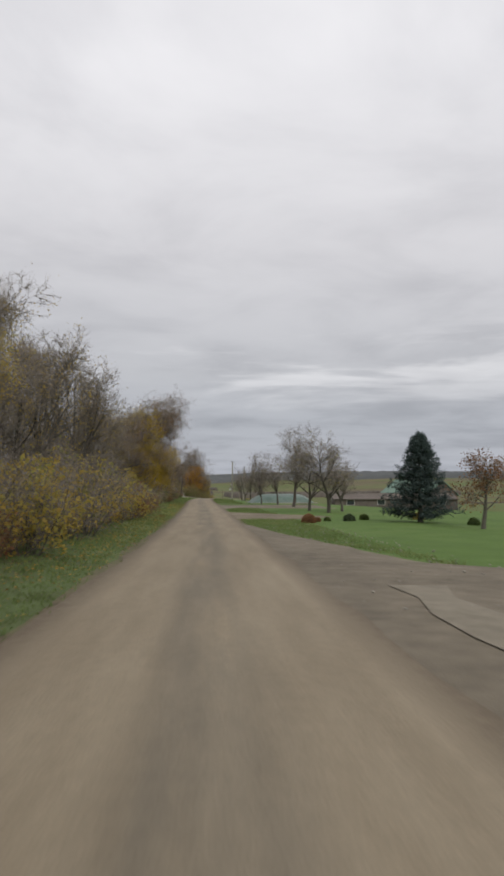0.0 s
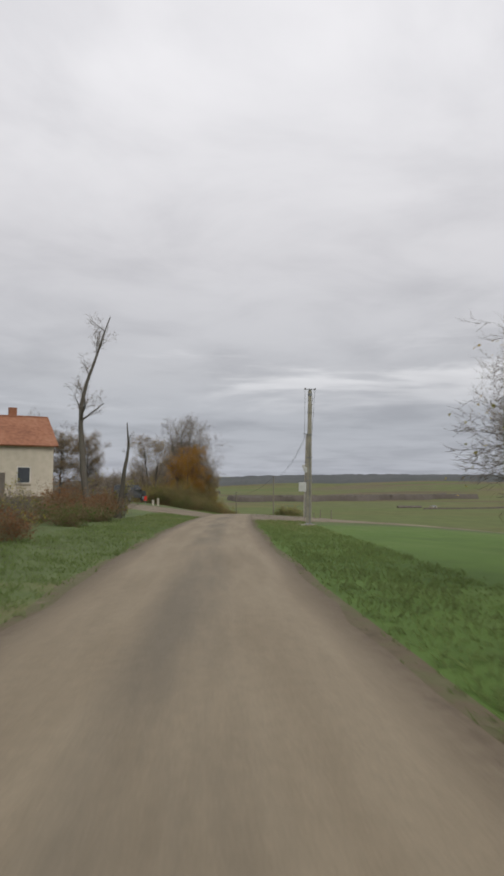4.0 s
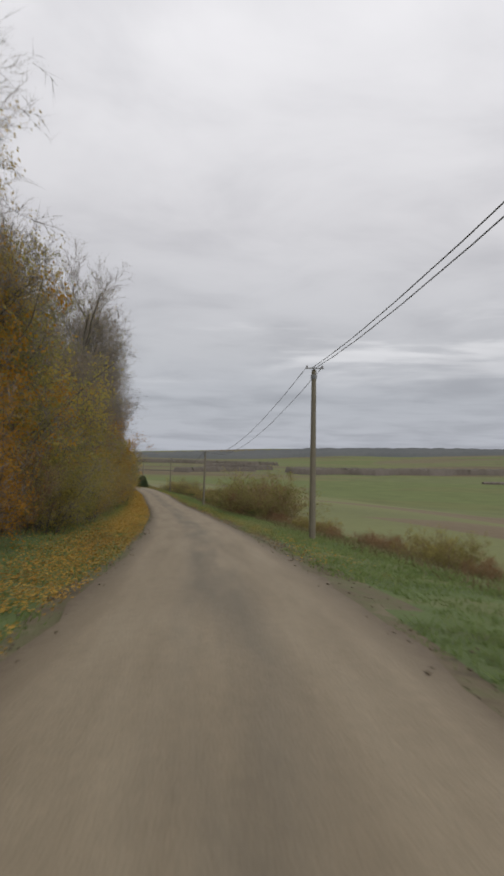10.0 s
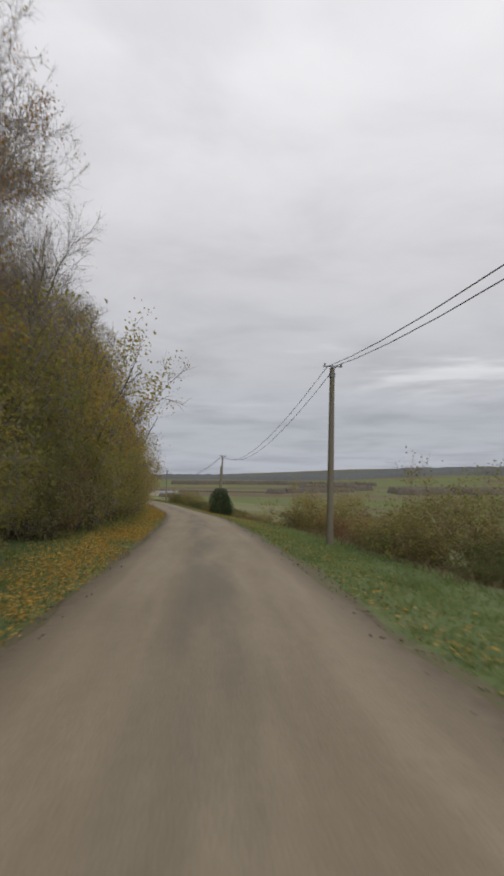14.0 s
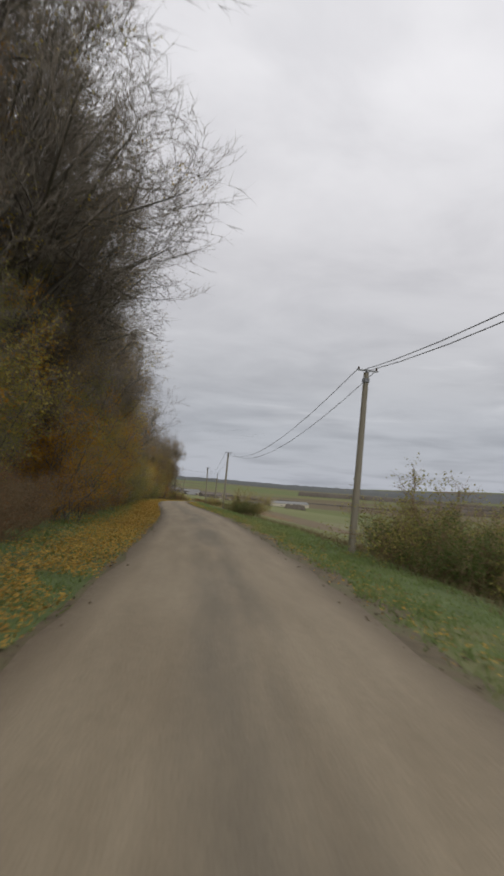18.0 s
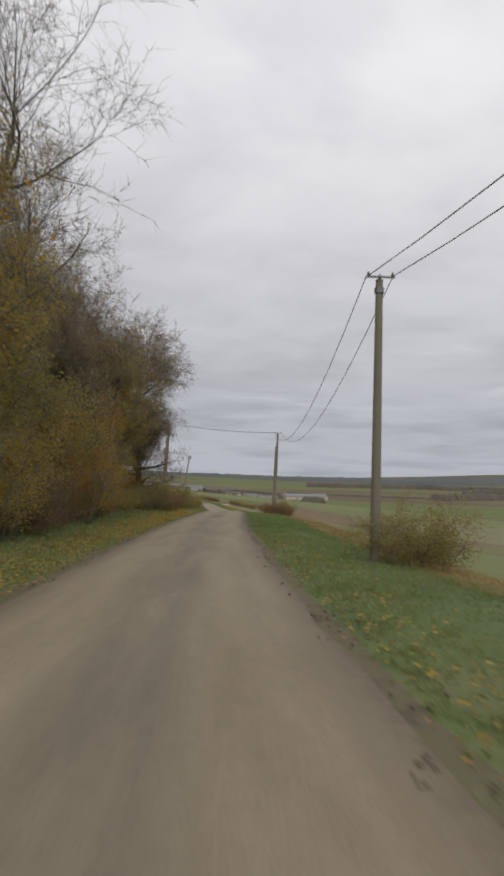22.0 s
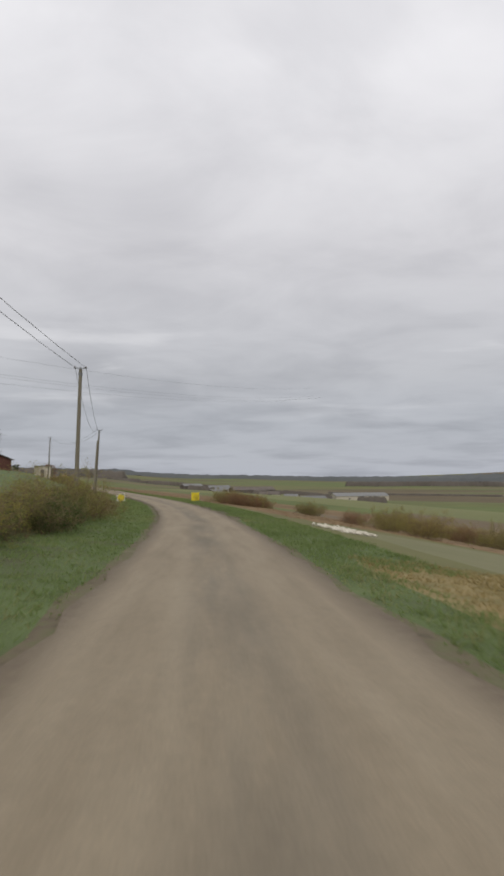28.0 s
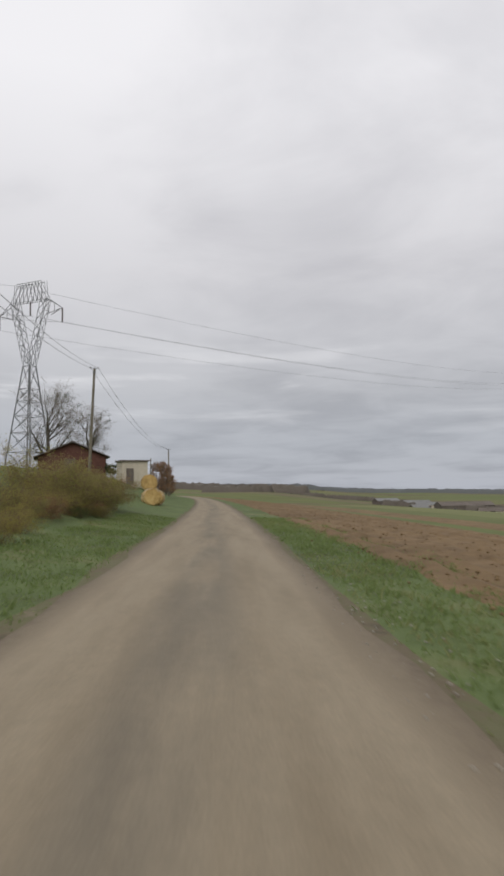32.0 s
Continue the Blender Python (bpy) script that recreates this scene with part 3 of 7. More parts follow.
def locate(x, y):
    """u and v of a place near the lane."""
    i = int(np.argmin((MID[:, 0] - x) ** 2 + (MID[:, 1] - y) ** 2))
    return float(MID_U[i]), float((x - MID[i, 0]) * SIDE[i, 0] + (y - MID[i, 1]) * SIDE[i, 1])


# ---- mesh helpers ----
def mesh_object(name, verts, faces, mats, parent=None, label="", idx=None, smooth_shade=False):
    me = bpy.data.meshes.new(name)
    me.from_pydata([tuple(v) for v in verts], [], [tuple(f) for f in faces])
    for m in mats if isinstance(mats, (list, tuple)) else [mats]:
        me.materials.append(m)
    if idx is not None:
        me.polygons.foreach_set("material_index", np.asarray(idx, np.int32))
    if smooth_shade:
        me.polygons.foreach_set("use_smooth", np.ones(len(me.polygons), bool))
    me.update()
    ob = new(name, me)
    ob.parent = parent
    if label:
        ob["label"] = label
    return ob


def array_object(name, verts, faces, mat, parent=None, label=""):
    """A mesh straight from arrays; faces all have the same number of corners."""
    verts, faces = np.asarray(verts, np.float32), np.asarray(faces, np.int32)
    me = bpy.data.meshes.new(name)
    n, k = faces.shape
    me.vertices.add(len(verts)); me.vertices.foreach_set("co", verts.ravel())
    me.loops.add(n * k); me.loops.foreach_set("vertex_index", faces.ravel())
    me.polygons.add(n); me.polygons.foreach_set("loop_start", np.arange(0, n * k, k, dtype=np.int32))
    me.materials.append(mat)
    me.update(calc_edges=True)
    ob = new(name, me)
    ob.parent = parent
    if label:
        ob["label"] = label
    return ob


def part(name, bm, mat, parent, label=""):
    me = bpy.data.meshes.new(name)
    bm.to_mesh(me)
    bm.free()
    me.materials.append(mat)
    ob = new(name, me)
    ob.parent = parent
    if label:
        ob["label"] = label
    return ob


def box(sx, sy, sz, x=0, y=0, z=0, bevel=0.0, rot=None, bm=None):
    """A box standing on z, centred in x and y, with worn edges."""
    own = bmesh.new()
    bmesh.ops.create_cube(own, size=1)
    bmesh.ops.scale(own, vec=(sx, sy, sz), verts=own.verts)
    if bevel:
        bmesh.ops.bevel(own, geom=own.edges[:], offset=bevel, segments=2, affect="EDGES", profile=0.6)
    if rot:
        bmesh.ops.transform(own, matrix=rot, verts=own.verts)
    bmesh.ops.translate(own, vec=(x, y, z + sz / 2), verts=own.verts)
    if bm is None:
        return own
    me = bpy.data.meshes.new("joined"); own.to_mesh(me); own.free(); bm.from_mesh(me); bpy.data.meshes.remove(me)
    return bm


def rod(p, q, r0, r1=None, sides=8, bm=None):
    """A tapered rod from p to q."""
    bm = bm or bmesh.new()
    p, q = Vector(p), Vector(q)
    r1 = r0 if r1 is None else r1
    d = (q - p)
    m = Matrix.Translation((p + q) / 2) @ d.to_track_quat("Z", "Y").to_matrix().to_4x4()
    bmesh.ops.create_cone(bm, cap_ends=True, segments=sides, radius1=r0, radius2=max(r1, 0.0005), depth=d.length, matrix=m)
    return bm


def thing(name, m, label, category, group=""):
    e = new(name)
    e.matrix_world = m
    e.empty_display_size = 0.3
    return tagged(e, label, category, group)


def place(loc, turn=0.0, scale=1.0):
    return Matrix.Translation(loc) @ Matrix.Rotation(radians(turn), 4, "Z") @ Matrix.Diagonal((scale, scale, scale, 1))


# ---- the ground sheet ----
# plots beside the lane: from and to along it, from and to across it, surface
PLOTS = [(5.7, 9.5, 30, 70, 9), (7.5, 10, 70, 300, 7), (10, 16.5, 18, 60, 7), (10, 16.5, 60, 390, 8), (16.5, 23.5, 140, 390, 8), (16.5, 21, 8, 140, 7), (21, 28.4, 8, 47, 7), (27.0, 33, 47, 66, 8),
         (29.4, 33, 24, 47, 8), (28.4, 29.4, 8, 47, 9), (23.5, 30, 66, 130, 9), (30, 44, 66, 290, 7), (23.5, 30, 130, 290, 7)]


def build_ground():
    vs = np.r_[-3600, -2400, -1600, -1000, -600, -350, -220, -140, -95, -65, -45, -32, -24, -18, -14, -11, -9, -7.6, -6.4, -5.4, -4.6, -3.9, -3.2, -2.6, -2.1, -1.85, -1.5, 1.5, 1.85, 2.1, 2.6,
               3.2, 3.9, 4.6, 5.4, 6.4, 7.6, 9, 11, 14, 18, 24, 32, 45, 65, 95, 140, 200, 280, 380, 500, 650, 850, 1100, 1400, 1750, 2100, 2500, 2900, 3300, 3700]
    i = np.r_[0:len(MID):2, len(MID) - 1]
    rows_xy, rows_z, rows_u = [], [], []
    rng = np.random.RandomState(4)
    for k in i:
        jit = vs.copy()
        a = np.abs(vs)
        jit = jit + rng.uniform(-0.16, 0.16, len(vs)) * ((a > 2) & (a < 7))
        xy = plan_xy(np.full(len(vs), k), jit)
        rows_xy.append(xy); rows_z.append(ground_z(np.full(len(vs), k), jit)); rows_u.append(MID_U[k])
    # the land behind and beyond the lane, in ever longer steps
    first, last = rows_xy[0], rows_xy[-1]
    back = np.array([0.405, -0.914])
    for s in (60, 200, 600, 1500):
        rows_xy.insert(0, first + back * s); rows_z.insert(0, rows_z[0].copy()); rows_u.insert(0, -3 - s / 25)
    ahead = np.array([-0.62, 0.785])
    for s in (20, 50, 100, 180, 300, 480, 720, 1000, 1400, 1900, 2500, 3200, 4000):
        u = MID_U[-1] + s / 25.0
        xy = last + ahead * s
        zr = MID[-1, 2]
        rows_xy.append(xy); rows_u.append(u)
        near = zr + rel_height(np.full(len(vs), 40.0), np.clip(vs, -40, 40)) * (1 - smooth(0, 200, s)) + 1.0 * smooth(0, 600, s)
        k = smooth(25, 140, np.abs(vs))
        rows_z.append(near * (1 - k) + far_height(xy[:, 0], xy[:, 1], np.full(len(vs), u), vs, zr) * k + smooth(900, 2600, s) * (1 - k) * 12)
    X, Z, Uu = np.array(rows_xy), np.array(rows_z), np.array(rows_u)
    n, m = Z.shape
    verts = np.dstack([X, Z[:, :, None]]).reshape(-1, 3)
    faces, idx = [], []
    mats = [M_FIELD, M_GRASS, M_SHOULDER, M_LAWN, M_WOODFLOOR, M_GRAVEL, M_STUBBLE, M_CROP, M_TILLED, M_OLIVE]
    for r in range(n - 1):
        u = (Uu[r] + Uu[r + 1]) / 2
        for c in range(m - 1):
            a = r * m + c
            faces.append((a, a + 1, a + m + 1, a + m))
            v = (vs[c] + vs[c + 1]) / 2
            s = 0
            if abs(v) < 2.0 and u < 48:
                s = 2
            elif 0 < v < 2.6 and (10.3 < u < 14.2 or 18.3 < u < 22.0 or 29.2 < u < 30.8):
                s = 2
            elif v > 0 and v < 70 and u < 5.6:
                s = 3
            elif v > 0 and v < 30 and 5.6 <= u < 9:
                s = 1
            elif v > 0 and 20 < u < 28.6 and (5.2 if u < 24.6 else 3.2) < v < 8.0:
                s = 6 if u > 22.5 else 1
            elif v > 0 and v < (7.5 if u < 20 else 5.5 if u < 29.8 else 5.0) and u < 45:
                s = 1
            elif v < 0 and v > -5.2 and u < 45:
                s = 1
            elif v < 0 and v > -100 and 7.5 < u < 24.4:
                s = 4
            elif v < 0 and v > -60 and (u <= 7.5 or 28.5 < u < 48):
                s = 1
            if s == 0:
                s = next((k for a0, a1, b0, b1, k in PLOTS if a0 <= u < a1 and b0 <= v < b1), 0)
            idx.append(s)
    g = mesh_object("ground", verts, faces, mats, idx=idx, smooth_shade=True)
    tagged(g, "rolling farmland with grass verges and leaf-strewn banks", "ground", kind="structure")


def strip(name, u0, u1, v0, v1, lift, mat, label, category, cols=7, rag=0.0, seed=1, crown=0.0, kind="structure"):
    """A sheet along the lane from u0 to u1 between two offsets, laid on the ground; v0 and v1 may be tables over u."""
    i = np.where((MID_U >= u0) & (MID_U <= u1))[0]
    rng = np.random.RandomState(seed)
    V, F, UV = [], [], []
    tab = lambda v, u: np.interp(u, v[0], v[1]) if isinstance(v, tuple) else v  # noqa: E731
    for r, k in enumerate(i):
        a, b = tab(v0, MID_U[k]), tab(v1, MID_U[k])
        f = np.linspace(0, 1, cols)
        v = a + (b - a) * f
        if rag:
            v[0] += rng.uniform(-rag, rag); v[-1] += rng.uniform(-rag, rag)
        xy = plan_xy(np.full(cols, k), v)
        z = (MID[k, 2] + crown * (1 - (v / HALF) ** 2) if crown else ground_z(np.full(cols, k), v)) + lift
        for q in range(cols):
            V.append((xy[q, 0], xy[q, 1], z[q])); UV.append(((v[q] + HALF) / (2 * HALF), ARC[k]))
        if r:
            for q in range(cols - 1):
                s = (r - 1) * cols + q
                F.append((s, s + 1, s + cols + 1, s + cols))
    ob = mesh_object(name, V, F, mat, smooth_shade=True)
    lay = ob.data.uv_layers.new(name="lane")
    li = np.zeros(len(ob.data.loops), np.int32); ob.data.loops.foreach_get("vertex_index", li)
    lay.data.foreach_set("uv", np.array(UV, np.float32)[li].ravel())
    return tagged(ob, label, category, kind=kind)


build_ground()
strip("road", -3, 47, -HALF, HALF, 0.02, M_ROAD, "narrow worn country lane of sandy chip seal", "road", 9, 0.10, 2, crown=0.03)

# ---- plants ----
def unit(a):
    return a / np.maximum(np.linalg.norm(a, axis=-1, keepdims=True), 1e-9)


def side_vectors(d):
    ref = np.where(np.abs(d[..., 2:3]) > 0.9, np.array([1.0, 0, 0]), np.array([0, 0, 1.0]))
    a = unit(np.cross(d, ref))
    return a, np.cross(d, a)


def tubes(lines, radii, sides):
    """Vertices and quads of tapered tubes along many lines of n points each."""
    m, n, _ = lines.shape
    d = unit(np.gradient(lines, axis=1))
    a, b = side_vectors(d)
    ang = np.arange(sides) * 2 * np.pi / sides
    v = lines[:, :, None] + (a[:, :, None] * np.cos(ang)[:, None] + b[:, :, None] * np.sin(ang)[:, None]) * radii[:, :, None, None]
    base = (np.arange(m) * n * sides)[:, None, None] + (np.arange(n - 1) * sides)[:, None] + np.arange(sides)
    nxt = (np.arange(m) * n * sides)[:, None, None] + (np.arange(n - 1) * sides)[:, None] + (np.arange(sides) + 1) % sides
    f = np.stack([base, nxt, nxt + sides, base + sides], -1).reshape(-1, 4)
    return v.reshape(-1, 3), f


def spikes(p, q, r):
    """Three-sided cones from p to q."""
    d = unit(q - p)
    a, b = side_vectors(d)
    ang = np.arange(3) * 2 * np.pi / 3
    base = p[:, None] + (a[:, None] * np.cos(ang)[:, None] + b[:, None] * np.sin(ang)[:, None]) * r[:, None, None]
    v = np.concatenate([base, q[:, None]], 1).reshape(-1, 3)
    s = np.arange(len(p))[:, None] * 4
    f = np.stack([s + [0, 1, 3], s + [1, 2, 3], s + [2, 0, 3]], 1).reshape(-1, 3)
    return v, f


def children(rng, lines, each, lo, hi, angle, length, up, n, wob=0.12, taper=0.55):
    """New shoots from along the parent lines."""
    m, k, _ = lines.shape
    par = np.repeat(np.arange(m), each)
    f = rng.uniform(lo, hi, len(par))
    x = f * (k - 1)
    i = np.minimum(x.astype(int), k - 2)
    w = (x - i)[:, None]
    p = lines[par, i] * (1 - w) + lines[par, i + 1] * w
    d = unit(lines[par, i + 1] - lines[par, i])
    a, b = side_vectors(d)
    t = rng.uniform(0, 2 * np.pi, len(par))[:, None]
    g = np.radians(rng.normal(angle, 12, len(par)))[:, None]
    e = unit(d * np.cos(g) + (a * np.cos(t) + b * np.sin(t)) * np.sin(g) + np.array([0, 0, up]))
    ln = length * rng.uniform(0.55, 1.15, len(par)) * (1 - taper * f)
    return grow(rng, p, e, ln, n, wob, up * 0.5), f


def grow(rng, p, e, ln, n, wob, lift):
    out = [p]
    for _ in range(n - 1):
        e = unit(e + rng.normal(0, wob, e.shape) + np.array([0, 0, lift * 0.3]))
        out.append(out[-1] + e * (ln / (n - 1))[:, None])
    return np.stack(out, 1)


def leaf_quads(rng, centres, size, droop=0.0):
    m = len(centres)
    a = unit(rng.normal(0, 1, (m, 3)) - np.array([0, 0, droop]))
    b = unit(np.cross(a, rng.normal(0, 1, (m, 3))))
    s = size * rng.uniform(0.6, 1.3, (m, 1))
    bend = np.cross(a, b) * s * 0.25
    v = np.stack([centres - a * s * 0.5, centres + b * s * 0.33 + bend, centres + a * s * 0.5, centres - b * s * 0.33 + bend], 1)
    return v.reshape(-1, 3), (np.arange(m)[:, None] * 4 + np.arange(4))


def make_tree(name, seed, height, trunk_r, clear, spread, limbs, label, category, leaves=0, leaf_mat=None, leaf_size=0.07, up=0.35, limb_angle=55, fine=6,
              stems=1, bark=None, twig=None, low_leaves=0.0, m=None, group="", each=(8, 7), twig_len=1.0, leaf_top=1.0, taper=0.45, droop=0.0):
    """A broadleaf tree: trunk and limbs, a web of branches and twigs, and what leaves are left on it."""
    rng = np.random.RandomState(seed)
    t = thing(name, m or Matrix(), label, category, group)
    ang = rng.uniform(0, 6.28) + np.arange(stems) * 6.283 / stems
    p0 = np.stack([np.cos(ang), np.sin(ang), 0 * ang], 1) * (0.3 * (stems > 1) + 0.001)
    lean = np.stack([np.cos(ang) * 0.11 * (stems > 1), np.sin(ang) * 0.11 * (stems > 1), np.ones(stems)], 1)
    trunk = grow(rng, p0 - [0, 0, 0.35], unit(lean + rng.normal(0, 0.04, (stems, 3))), height * rng.uniform(0.72, 0.88, stems) + 0.35, 10, 0.085, 0.2)
    tr = trunk_r * np.linspace(1, 0.12, 10)[None] * (0.7 if stems > 1 else 1) * np.ones((stems, 1))
    tr[:, 0] *= 1.35
    lim, f = children(rng, trunk, max(3, limbs // stems), clear, 0.98, limb_angle, spread, up, 8, 0.12, taper)
    lr = (trunk_r * 0.46 * (1.15 - f))[:, None] * np.linspace(1, 0.16, 8)
    br, f2 = children(rng, lim, each[0], 0.18, 1.0, 42, spread * 0.50, up * 0.6 - droop * 0.3, 6, 0.17, 0.35)
    brr = (np.repeat(trunk_r * 0.46 * (1.15 - f), each[0]) * 0.38 * (1.1 - f2) + 0.004)[:, None] * np.linspace(1, 0.25, 6)
    v1, f1 = tubes(trunk, tr, 8)
    v2, q2 = tubes(lim, lr, 5)
    v3, q3 = tubes(br, brr, 3)
    array_object("trunk", np.vstack([v1, v2, v3]), np.vstack([f1, q2 + len(v1), q3 + len(v1) + len(v2)]), bark or M_BARK, t)
    tw, _ = children(rng, br, each[1], 0.12, 1.0, 48, spread * 0.27 * twig_len, up * 0.4 - droop * 0.4, 4, 0.12, 0.3)
    tp, tq = tw[:, :-1].reshape(-1, 3), tw[:, 1:].reshape(-1, 3)
    fi, _ = children(rng, tw, fine, 0.1, 1.0, 46, spread * 0.12 * twig_len, up * 0.3 - droop * 0.5, 2, 0.2, 0.2)
    P, Q = np.vstack([tp, fi[:, 0]]), np.vstack([tq, fi[:, 1]])
    r = np.r_[np.full(len(tp), 0.0078), np.full(len(fi), 0.0048)] * (0.6 + height / 18)
    v, q = spikes(P, Q, r)
    array_object("twig_mass", v, q, twig or M_TWIG, t)
    if leaves:
        w = fi[:, 1, 2]
        hi = np.percentile(w, 98)
        keep = np.clip(1.0 - low_leaves * w / hi, 0.02, 1) * (w < hi * leaf_top)
        leaves = int(leaves * 0.95)
        clump = rng.choice(len(fi), max(40, leaves // 9), p=keep / keep.sum())
        pick = rng.choice(clump, leaves)
        c = fi[pick, 0] + (fi[pick, 1] - fi[pick, 0]) * rng.uniform(0, 1, (leaves, 1)) + rng.normal(0, 0.15, (leaves, 3))
        v, q = leaf_quads(rng, c, leaf_size * 1.22, 0.4)
        array_object("foliage", v, q, leaf_mat or M_LEAF_OCHRE, t)
    return t


def make_bush(name, seed, height, radius, label, category="bush", stems=40, leaves=1500, leaf_mat=None, leaf_size=0.09, twig=None, m=None, group="", fine=3, arch=0.0, leaf_spread=0.08):
    """A shrub of many stems from the ground, with side twigs and leaves."""
    rng = np.random.RandomState(seed)
    t = thing(name, m or Matrix(), label, category, group)
    a, d = rng.uniform(0, 6.28, stems), radius * 0.55 * np.sqrt(rng.uniform(0, 1, stems))
    p = np.stack([np.cos(a) * d, np.sin(a) * d, 0 * a - 0.15], 1)
    e = unit(np.stack([np.cos(a) * 0.5 * d / radius, np.sin(a) * 0.5 * d / radius, np.ones(stems)], 1) + rng.normal(0, 0.11, (stems, 3)))
    st = grow(rng, p, e, height * rng.uniform(0.5, 0.95, stems), 7, 0.14, -arch)
    v1, f1 = tubes(st, (0.006 + 0.0032 * height) * np.linspace(1, 0.25, 7)[None] * rng.uniform(0.6, 1.3, (stems, 1)), 4)
    array_object("woody_frame", v1, f1, twig or M_BARK, t)
    br, _ = children(rng, st, 10, 0.12, 1.0, 52, radius * 0.55, 0.12, 4, 0.2, 0.35)
    fi, _ = children(rng, br, fine * 2, 0.1, 1.0, 48, radius * 0.26, 0.1, 2, 0.2, 0.3)
    bp, bq = br[:, :-1].reshape(-1, 3), br[:, 1:].reshape(-1, 3)
    v, q = spikes(np.vstack([bp, fi[:, 0]]), np.vstack([bq, fi[:, 1]]), np.r_[np.full(len(bp), 0.007), np.full(len(fi), 0.005)] * (0.6 + height / 8))
    array_object("twig_mass", v, q, twig or M_TWIG, t)
    if leaves:
        leaves = int(leaves * 0.9)
        pick = rng.choice(rng.randint(0, len(fi), max(30, leaves // 12)), leaves)
        c = fi[pick, 0] + (fi[pick, 1] - fi[pick, 0]) * rng.uniform(0, 1, (leaves, 1)) + rng.normal(0, leaf_spread * 1.3, (leaves, 3))
        c[:, 2] = np.maximum(c[:, 2], 0.03)
        v, q = leaf_quads(rng, c, leaf_size * 1.2, 0.3)
        array_object("foliage", v, q, leaf_mat or M_LEAF_OLIVE, t)
    return t


def make_spruce(m, height=7.5, radius=2.5, seed=3, label="dense blue-green spruce on the lawn"):
    rng = np.random.RandomState(seed)
    t = thing("spruce_tree", m, label, "tree")
    part("trunk", rod((0, 0, -0.2), (0, 0, height * 0.97), 0.16, 0.02, 8), M_BARK, t)
    L, S, C = [], [], []
    z = 0.35
    while z < height * 0.985:
        f = 1 - z / height
        n = int(7 + 9 * f)
        for k in range(n):
            a = k * 6.283 / n + rng.uniform(-0.3, 0.3) + z * 2.1
            ln = radius * (f ** 0.85) * rng.uniform(0.78, 1.14) + 0.10
            p = np.array([[0, 0, z + rng.uniform(-0.1, 0.1)]])
            e = np.array([[math.cos(a), math.sin(a), 0.22 - 0.36 * f]])
            line = grow(rng, p, unit(e), np.array([ln]), 6, 0.05, 0.22)
            L.append(line[0])
        z += 0.17 + 0.20 * f
    L = np.array(L)
    v, q = tubes(L, 0.016 * np.linspace(1, 0.3, 6)[None] * np.ones((len(L), 1)), 3)
    array_object("bough_ring", v, q, M_BARK, t)
    sh, _ = children(rng, L, 24, 0.12, 1.0, 48, 0.42, -0.05, 3, 0.12, 0.35)
    p = np.vstack([sh[:, :-1].reshape(-1, 3)]); q = np.vstack([sh[:, 1:].reshape(-1, 3)])
    nd, _ = children(rng, sh, 5, 0.0, 1.0, 50, 0.17, 0.05, 2, 0.1, 0.2)
    v, f = spikes(np.vstack([p, nd[:, 0]]), np.vstack([q, nd[:, 1]]), np.r_[np.full(len(p), 0.022), np.full(len(nd), 0.017)])
    array_object("needle_mass", v, f, M_SPRUCE, t)
    return t


def ivy_clump(parent, seed, height, radius, count=6500, z0=0.0, name="ivy"):
    rng = np.random.RandomState(seed)
    z = z0 + height * rng.beta(1.2, 1.5, count)
    rr = radius * np.clip(1.15 - ((z - z0) / height - 0.35) ** 2 * 1.6, 0.15, 1.2) * rng.uniform(0.45, 1.05, count)
    a = rng.uniform(0, 6.28, count)
    rr *= 1 + 0.18 * np.sin(a * 3 + z * 2)
    c = np.stack([np.cos(a) * rr, np.sin(a) * rr, z], 1)
    v, q = leaf_quads(rng, c, 0.115, 0.5)
    return array_object(name, v, q, M_IVY, parent)


# ---- woodland and hedges ----
WOOD = [
    make_tree("woodland_tree", 11, 16, 0.28, 0.28, 5.6, 20, "tall leafless grey tree with a fine twiggy crown", "tree", 1500, M_LEAF_OCHRE, 0.07, fine=8, group="woodland beside the lane", limb_angle=52),
    make_tree("woodland_tree", 12, 13.5, 0.18, 0.20, 4.4, 20, "tall tree with thin ochre leaves below a bare top", "tree", 19000, M_LEAF_OCHRE, 0.07, low_leaves=0.9, fine=7, group="woodland beside the lane"),
    make_tree("woodland_tree", 13, 11, 0.15, 0.12, 3.8, 21, "many-stemmed tree with olive and brown leaves", "tree", 17000, M_LEAF_OLIVE, 0.065, stems=3, low_leaves=0.75, fine=7, group="woodland beside the lane"),
    make_tree("woodland_tree", 14, 17.5, 0.40, 0.26, 8.0, 20, "tall bare tree with wide spreading limbs", "tree", 0, group="woodland beside the lane", limb_angle=56, fine=5, up=0.22, taper=0.35),
    make_tree("woodland_tree", 15, 16, 0.30, 0.22, 6.2, 20, "tall bare ash-like tree with upswept sparse limbs", "tree", 300, M_LEAF_OCHRE, 0.06, group="woodland beside the lane", limb_angle=44, fine=6, up=0.5, taper=0.5),
    make_tree("woodland_tree", 16, 12, 0.2, 0.2, 3.7, 44, "broad tree with brown leaves scattered through fine twigs", "tree", 20000, M_LEAF_BROWN, 0.055, group="woodland beside the lane", limb_angle=64, fine=7, up=0.22, taper=0.35, low_leaves=0.5),
    make_tree("woodland_tree", 17, 14, 0.19, 0.18, 4.6, 20, "tall tree with thin orange-brown leaves below a bare top", "tree", 10000, M_LEAF_ORANGE, 0.065, low_leaves=0.85, fine=7, group="woodland beside the lane"),
]
